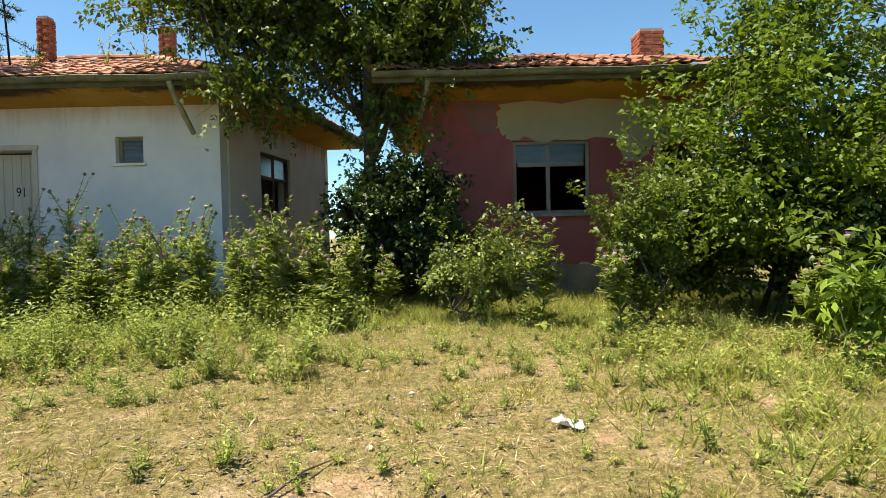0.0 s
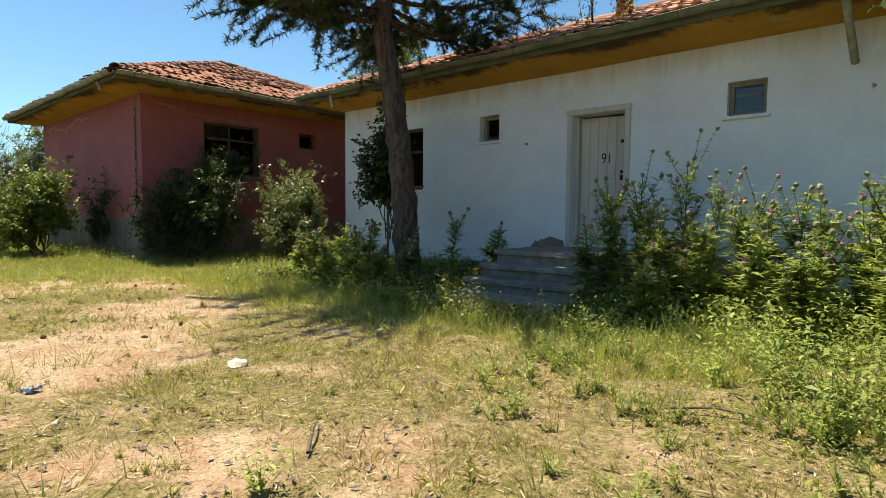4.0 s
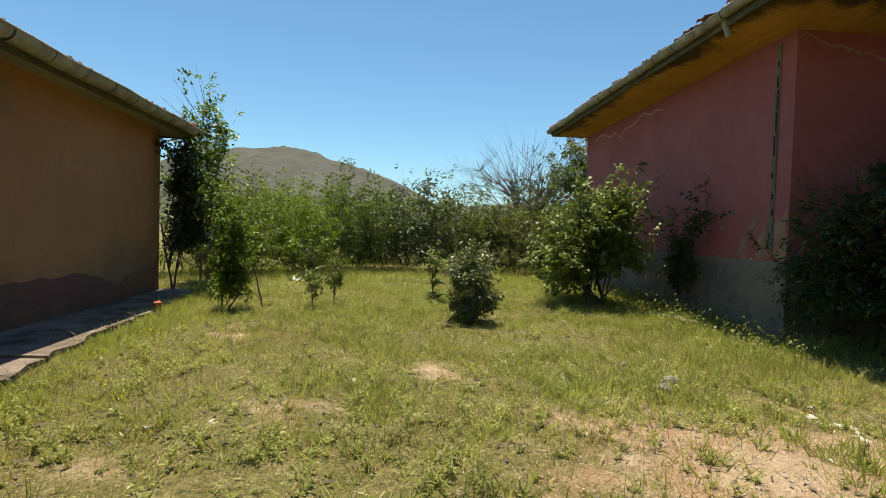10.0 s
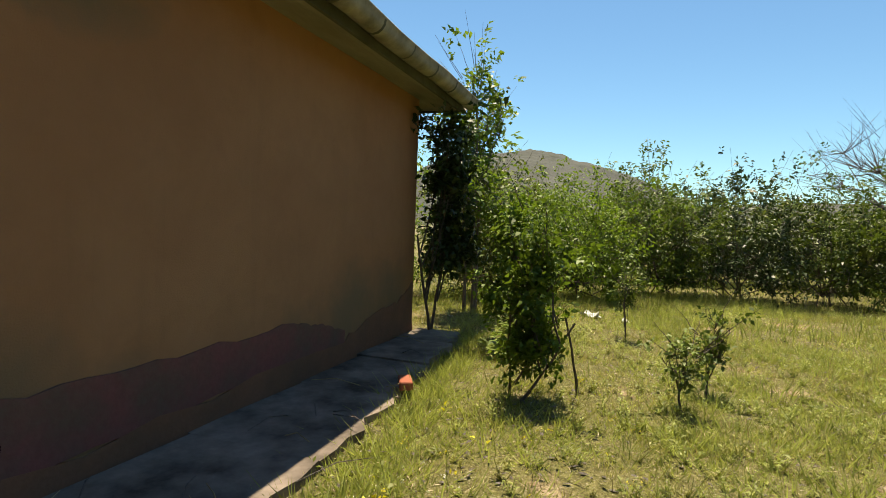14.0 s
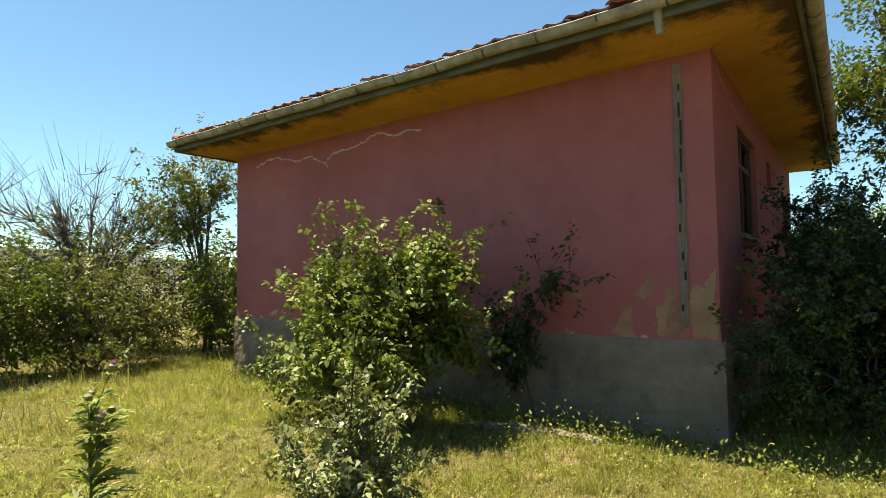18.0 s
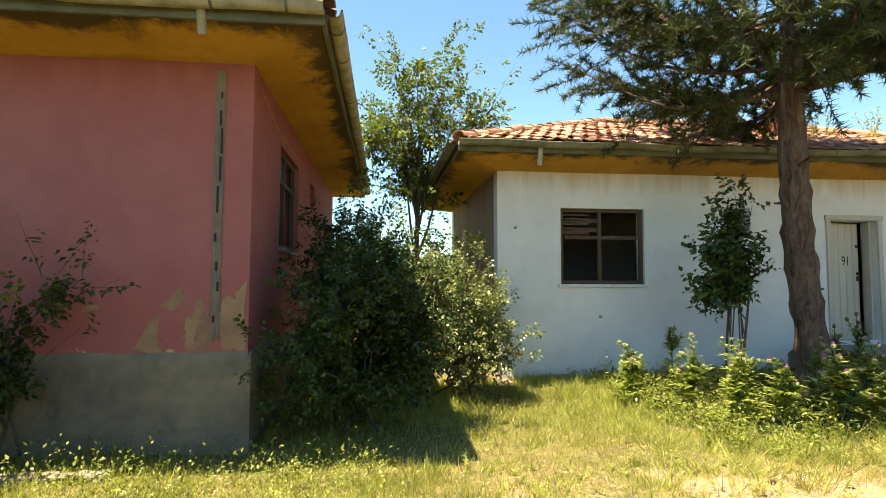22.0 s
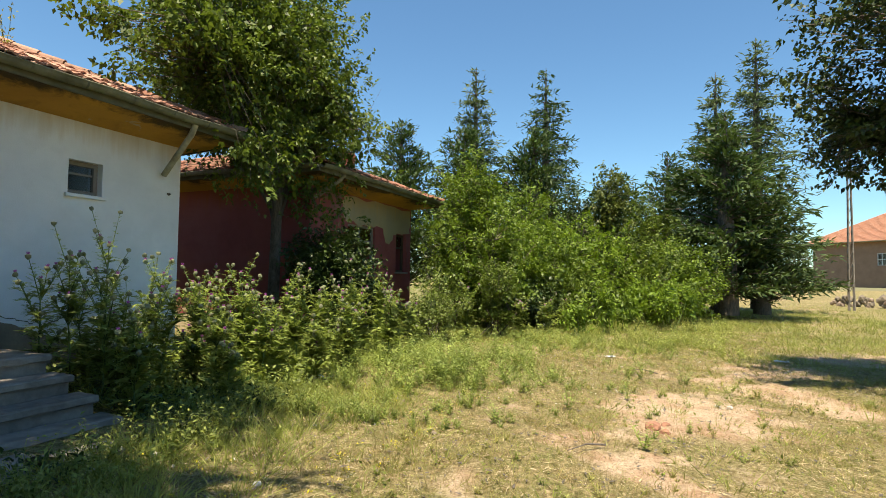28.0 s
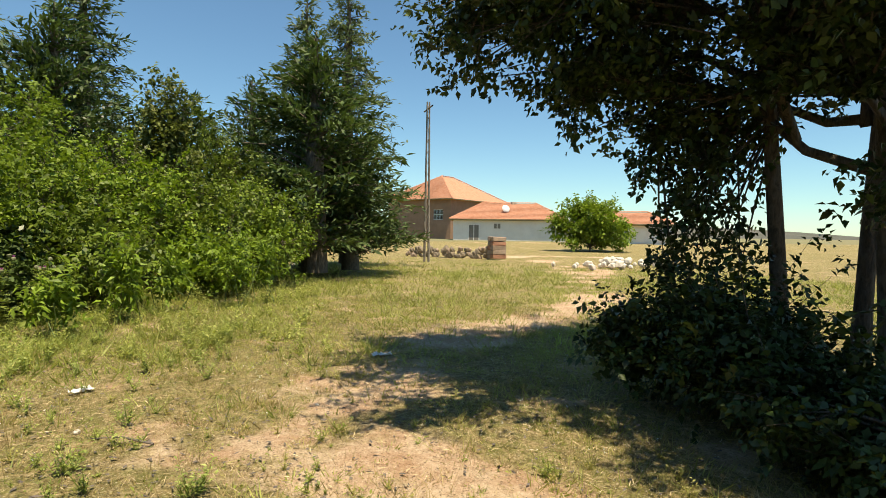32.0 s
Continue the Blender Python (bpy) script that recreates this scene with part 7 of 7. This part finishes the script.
# ---- roof fittings ----
v, f = tubes([[((5.7, 1.0, 3.9), 0.02), ((5.62, 1.0, 5.2), 0.018), ((5.55, 1.0, 6.1), 0.016)], [((5.45, 1.0, 6.0), 0.012), ((5.7, 1.0, 6.02), 0.012)]], 6)
array_mesh("antenna_pole", v, f, "number", white_house, "thin dark iron antenna pole")
for k, (x, y) in enumerate(((6.4, 0.6), (7.6, 0.9), (8.1, 1.3), (5.9, 0.3), (4.9, 0.9), (4.2, 0.2))):
    z = 3.42 + 0.4 * (y + 0.76)
    rngw = np.random.default_rng(300 + k)
    ob = thing("roof_weed", (x, y, z), "dry weed growing between the roof tiles", "weed", "weeds on the roof")
    lines, ats = [], []
    for j in range(4):
        e = np.array([rngw.normal(0, 0.12), rngw.normal(0, 0.12), rngw.uniform(0.3, 0.6)])
        ln = wander(rngw, np.zeros(3), e, 5, 0.02)
        lines.append([(p, 0.004) for p in ln])
        ats.append(ln[1:])
    vv, ff = tubes(lines, 4)
    array_mesh("stem", vv, ff, "stem", ob)
    at = np.repeat(np.concatenate(ats), 6, axis=0) + rngw.normal(0, 0.03, (96, 3))
    vv, ff = kites(at, spread(rngw, 96), spread(rngw, 96), np.full(96, 0.05), np.full(96, 0.025))
    array_mesh("foliage", vv, ff, "grass_green", ob)

# ---- small things on the ground ----


def stone(name, x, y, size, material, seed, label, category="stone", group="", flat=0.6, z=None):
    rng = np.random.default_rng(seed)
    gz = float(ground_z(np.array(x), np.array(y))) if z is None else z
    bm = bmesh.new()
    bmesh.ops.create_icosphere(bm, subdivisions=2, radius=1.0)
    sx, sy = size * rng.uniform(0.7, 1.3), size * rng.uniform(0.6, 1.1)
    for v in bm.verts:
        w = 1 + 0.35 * noise.noise(v.co * 1.3 + Vector((seed, 0, 0)))
        v.co = Vector((v.co.x * sx * w, v.co.y * sy * w, v.co.z * size * flat * w))
    me = bpy.data.meshes.new(name)
    bm.to_mesh(me)
    bm.free()
    me.materials.append(M[material])
    ob = new(name, me)
    ob.matrix_basis = pose(x, y, gz + size * flat * 0.35, 0, 0, float(rng.uniform(0, 360)))
    return tagged(ob, label, category, group)


M["pale_stone"] = plain("pale_limestone", (0.62, 0.58, 0.52), (0.5, 0.46, 0.4), 8, 0.9, 0, 60, 0.5)
M["plastic"] = plain("white_plastic", (0.78, 0.78, 0.77), (0.7, 0.7, 0.7), 6, 0.45, 0, 40, 0.2)
M["cone"] = plain("pine_cone", (0.1, 0.055, 0.035), (0.05, 0.03, 0.02), 30, 0.9, 0, 90, 0.8)
M["blue"] = plain("faded_blue_wrapper", (0.2, 0.3, 0.5), (0.3, 0.4, 0.6), 30, 0.5)
rng = np.random.default_rng(400)
stone("white_stone", 6.53, -6.29, 0.075, "pale_stone", 1, "pale stone lying in the short grass")
stone("white_stone", 4.69, -7.42, 0.05, "pale_stone", 2, "pale stone lying in the short grass")
stone("grey_rock", -1.03, -5.77, 0.1, "concrete", 3, "grey rock in the grass")
stone("grey_rock", -0.85, -5.9, 0.07, "concrete", 4, "grey rock in the grass")
for k, (x, y, s) in enumerate(((9.22, -7.25, 0.08), (9.38, -7.36, 0.05), (9.08, -7.36, 0.045))):
    stone("brick_chunk", x, y, s, "old_brick", 5 + k, "weathered broken brick half sunk in the ground", "brick", "broken bricks")
for k in range(46):
    x, y = rng.uniform(-6, 15), rng.uniform(-10, -3.2)
    stone("pebble", x, y, rng.uniform(0.018, 0.04), "pale_stone" if k % 3 else "plinth", 20 + k, "small stone in the grass", "stone", "scattered stones")
CONES = ((1.69, -5.24), (1.84, -4.77), (2.3, -5.0), (2.1, -5.5), (1.3, -4.6), (2.8, -5.6), (3.3, -6.2), (3.8, -6.6), (4.4, -7.0), (2.6, -4.4), (1.0, -5.4), (5.1, -6.4), (4.7, -5.9), (3.0, -7.2))
for k, (x, y) in enumerate(CONES):
    stone("pine_cone", x, y, 0.028, "cone", 80 + k, "dark open pine cone on bare earth", "pine cone", "fallen pine cones", 0.85)


def litter(name, x, y, size, material, seed, label, category, hump=0.25):
    """A crumpled sheet: a plastic bag, a wrapper, a piece of card."""
    rng = np.random.default_rng(seed)
    bm = bmesh.new()
    bmesh.ops.create_grid(bm, x_segments=7, y_segments=5, size=1.0)
    for v in bm.verts:
        w = noise.noise(Vector((v.co.x * 1.6 + seed, v.co.y * 1.6, 0)))
        v.co = Vector((v.co.x * size + w * size * 0.3, v.co.y * size * 0.55 + w * size * 0.2, 0.02 + abs(w) * size * hump * 2))
    bmesh.ops.solidify(bm, geom=bm.faces, thickness=0.004)
    me = bpy.data.meshes.new(name)
    bm.to_mesh(me)
    bm.free()
    me.materials.append(M[material])
    ob = new(name, me)
    gz = float(ground_z(np.array(x), np.array(y)))
    ob.matrix_basis = pose(x, y, gz, 0, 0, float(rng.uniform(0, 180)))
    return tagged(ob, label, category, "litter")


litter("plastic_bag", 9.83, -2.95, 0.17, "plastic", 1, "crumpled white plastic bag among weeds", "bag", 0.5)
litter("plastic_bag", -9.45, -10.44, 0.16, "plastic", 2, "crumpled white plastic bag in the grass", "bag", 0.5)
litter("plastic_scrap", -9.2, -9.9, 0.08, "plastic", 3, "scrap of white plastic in the grass", "scrap", 0.5)
litter("white_board", 11.21, -10.0, 0.13, "plastic", 4, "flat white board lying on the grass", "board", 0.03)
litter("paper_scrap", 14.6, -6.3, 0.1, "plastic", 5, "white paper scrap on dry grass", "paper", 0.3)
litter("paper_scrap", 15.5, -9.3, 0.12, "plastic", 6, "white paper scrap on dry grass", "paper", 0.2)
litter("blue_wrapper", 6.3, -7.5, 0.05, "blue", 7, "small faded blue wrapper on bare earth", "wrapper", 0.5)
for k in range(30):
    stone("lime_lump", 0.04 + rng.normal(0, 0.2), -5.07 + rng.normal(0, 0.09), rng.uniform(0.012, 0.04), "pale_stone", 500 + k, "pale lump of spilled lime on the ground", "stone", "spilled lime", 0.25)
for k, (x, y, an, ln) in enumerate(((9.3, -5.2, 0.4, 0.5), (1.9, -6.7, -0.6, 0.5), (8.3, -6.9, 2.4, 0.4), (13.0, -7.2, 1.1, 0.5), (-2.0, -3.9, 0.3, 0.9), (-2.5, -3.8, 2.6, 0.7))):
    z = float(ground_z(np.array(x), np.array(y))) + 0.03
    ob = thing("dead_stick", (x, y, z), "dry dead stick lying on the ground", "stick", "dead sticks")
    vv, ff = tubes([[((0, 0, 0), 0.009), ((math.cos(an) * ln / 2, math.sin(an) * ln / 2, 0.03), 0.007), ((math.cos(an) * ln, math.sin(an) * ln, 0.0), 0.003)]], 5)
    array_mesh("stick", vv, ff, "dead", ob)
# broken tiles and rubble by the white house corner
for k in range(16):
    stone("tile_shard", rng.uniform(-0.35, 0.25) - 0.1, rng.uniform(-0.55, 0.5), rng.uniform(0.06, 0.14), "tile" if k % 2 else "concrete", 120 + k, "broken roof tile in a small heap", "rubble", "rubble by the corner", 0.4)

# ---- the village side ----


def far_house(name, corners, z0, z1, pitch, wall_mat, label, openings, eave=0.5):
    h, walls, outer = build_house(name, corners[0], label, corners, z0, z1, eave, z1 + 0.1, pitch, [wall_mat] * 4, openings,
                                  {"material": "tile_new", "sides": (0, 3), "single": {}, "gutters": (0,), "mess": 0.01})
    return h, walls


M["village_white"] = plain("village_whitewash", (0.74, 0.72, 0.68), (0.66, 0.64, 0.6), 1.0)
M["village_brown"] = plain("village_brown_render", (0.3, 0.19, 0.13), (0.24, 0.15, 0.1), 1.0)
ha, wa = far_house("village_house", [(75.2, -29.8), (69.6, -42.4), (76.0, -45.2), (81.6, -32.6)], 0.0, 2.8, 0.55, "village_white", "long white house under a bright orange tile roof", [[], [], [], []])
hb, wb = far_house("village_house", [(94.9, -25.5), (85.3, -32.7), (94.3, -44.7), (104.0, -37.5)], 0.0, 6.0, 0.6, "village_brown", "brown rendered house with a bright orange hip roof", [[(8.9, 10.6, 3.1, 4.6)], [], [], []], 0.8)
hc, wc = far_house("village_house", [(62.0, -40.5), (56.5, -47.5), (60.5, -50.6), (66.0, -43.6)], 0.0, 2.2, 0.45, "village_white", "low village house with a red tile roof", [[], [], [], []])
m0 = wa[0][1]
for s0, s1, z0, z1 in ((1.9, 3.3, 0.1, 2.3), (5.0, 6.0, 1.7, 2.5)):
    w = new("window")
    w.parent = ha
    bm = bmesh.new()
    box(bm, (s0, -0.06, z0), (s1, -0.003, z1), 0.01, m0)
    part("window_frame", bm, "village_white", w)
    for k in range(2):
        bm = bmesh.new()
        a = s0 + 0.1 + k * (s1 - s0 - 0.1) / 2
        box(bm, (a, -0.075, z0 + 0.1), (a + (s1 - s0) / 2 - 0.15, -0.062, z1 - 0.1), 0, m0)
        part("pane", bm, "room", w, "dark window pane")
window(hb, wb[0][1], 8.9, 10.6, 3.1, 4.6, "village_white", (0.33, 0.66), (0.5,), 0.05, 0.08, True)
chimney(ha, 75.2, -38.0, 3.2, 5.3, 0.6, "mortar")
dish = new("satellite_dish")
dish.parent = ha
bm = bmesh.new()
bmesh.ops.create_uvsphere(bm, u_segments=14, v_segments=8, radius=0.55)
bmesh.ops.delete(bm, geom=[v for v in bm.verts if v.co.z < 0.2], context="VERTS")
for v in bm.verts:
    v.co.z *= 0.5
bmesh.ops.transform(bm, matrix=Matrix.Translation((73.6, -36.2, 4.3)) @ Matrix.Rotation(-1.2, 4, "Y"), verts=bm.verts)
part("reflector", bm, "plastic", dish)
v, f = tubes([[((73.8, -36.2, 3.3), 0.05), ((73.8, -36.2, 4.4), 0.05)]], 6)
array_mesh("mast", v, f, "gutter", dish)

pole = thing("utility_pole", (33.0, -14.7, -0.2), "grey lattice utility pole beside the track", "pole")
v, f = tubes([[((-0.1, -0.1, 0), 0.03), ((-0.05, -0.05, 7.2), 0.025)], [((0.1, -0.1, 0), 0.03), ((0.05, -0.05, 7.2), 0.025)], [((-0.1, 0.1, 0), 0.03), ((-0.05, 0.05, 7.2), 0.025)], [((0.1, 0.1, 0), 0.03), ((0.05, 0.05, 7.2), 0.025)]], 5)
array_mesh("mast", v, f, "concrete", pole)
for k in range(14):
    z = 0.3 + k * 0.5
    w = 0.1 - 0.05 * z / 7.2
    v, f = tubes([[((-w, -w, z), 0.012), ((w, -w, z + 0.4), 0.012)], [((w, w, z), 0.012), ((-w, w, z + 0.4), 0.012)], [((-w, w, z), 0.012), ((-w, -w, z + 0.4), 0.012)]], 4)
    array_mesh("brace", v, f, "concrete", pole)
v, f = tubes([[((-0.7, 0, 6.9), 0.035), ((0.7, 0, 6.9), 0.035)]], 5)
array_mesh("crossarm", v, f, "concrete", pole)

M["post_stone"] = plain("weathered_brown_stone", (0.36, 0.27, 0.2), (0.25, 0.19, 0.15), 5, 0.95, 0, 30, 0.8)
gate_post = thing("gate_post", (38.2, -20.3, -0.3), "squat stone and brick gate post", "post")
rp = random.Random(14)
for j in range(5):
    for k in range(2):
        bm = bmesh.new()
        box(bm, (-0.45 + k * 0.45 + 0.006, -0.4, j * 0.25), (k * 0.45 - 0.006, 0.4, j * 0.25 + 0.244), 0.03)
        for v in bm.verts:
            v.co += Vector([rp.uniform(-0.02, 0.02) for _ in range(3)])
        part("stone_block", bm, "post_stone" if (j + k) % 3 else "old_brick", gate_post)
fw = thing("stone_wall", (39.6, -18.6, -0.3), "low tumbledown dry stone wall", "wall")
for k in range(70):
    t = rp.random()
    bm = bmesh.new()
    bmesh.ops.create_icosphere(bm, subdivisions=1, radius=rp.uniform(0.12, 0.22))
    for v in bm.verts:
        v.co = v.co * rp.uniform(0.8, 1.2)
    bmesh.ops.transform(bm, matrix=Matrix.Translation((-1.0 + t * 3.2, -1.6 + t * 4.4, rp.uniform(0.02, 0.5))), verts=bm.verts)
    part("wall_stone", bm, "plinth" if k % 3 else "post_stone", fw)
heap = thing("rubble_heap", (31.4, -23.6, -0.3), "heap of pale rubble stones by the track", "rubble")
for k in range(60):
    bm = bmesh.new()
    bmesh.ops.create_icosphere(bm, subdivisions=1, radius=rp.uniform(0.07, 0.22))
    for v in bm.verts:
        v.co = v.co * rp.uniform(0.75, 1.2)
    r = abs(rp.gauss(0, 1.0))
    an = rp.uniform(0, 6.28)
    bmesh.ops.transform(bm, matrix=Matrix.Translation((math.cos(an) * r * 1.1 , math.sin(an) * r * 1.7, max(0.02, 0.35 - r * 0.2) * rp.random())), verts=bm.verts)
    part("rubble_stone", bm, "pale_stone", heap)


def build_edging():
    """The broken concrete edging that shows through the weeds before the red house."""
    rng = random.Random(41)
    ob = thing("concrete_edging", (-4.7, -3.98, -0.32), "broken pale concrete edging half buried in weeds", "edging")
    x = -0.65
    while x < 0.65:
        w = rng.uniform(0.22, 0.5)
        bm = bmesh.new()
        box(bm, (x, -0.08, -0.12), (x + w - 0.02, 0.08, rng.uniform(0.0, 0.07)), 0.02)
        bmesh.ops.subdivide_edges(bm, edges=bm.edges, cuts=1, use_grid_fill=True)
        for v in bm.verts:
            v.co += Vector((rng.uniform(-0.02, 0.02), rng.uniform(-0.025, 0.025), rng.uniform(-0.02, 0.02)))
        part("edging_piece", bm, "concrete", ob)
        x += w


build_edging()

# the black cable that hangs from the white house's side window
cable = thing("loose_cable", (10.03, 0.9, 0.0), "loose black cable hanging down the white house's side", "cable")
v, f = tubes([[((0.02, 0.25, 1.72), 0.012), ((0.03, 0.42, 1.6), 0.012), ((0.03, 0.45, 1.2), 0.012), ((0.03, 0.42, 0.8), 0.012), ((0.2, 0.4, 0.5), 0.012), ((0.7, 0.4, 0.3), 0.012), ((1.2, 0.4, 0.05), 0.012), ((1.5, 0.4, -0.3), 0.012)]], 6)
array_mesh("cable_run", v, f, "number", cable, smooth=True)
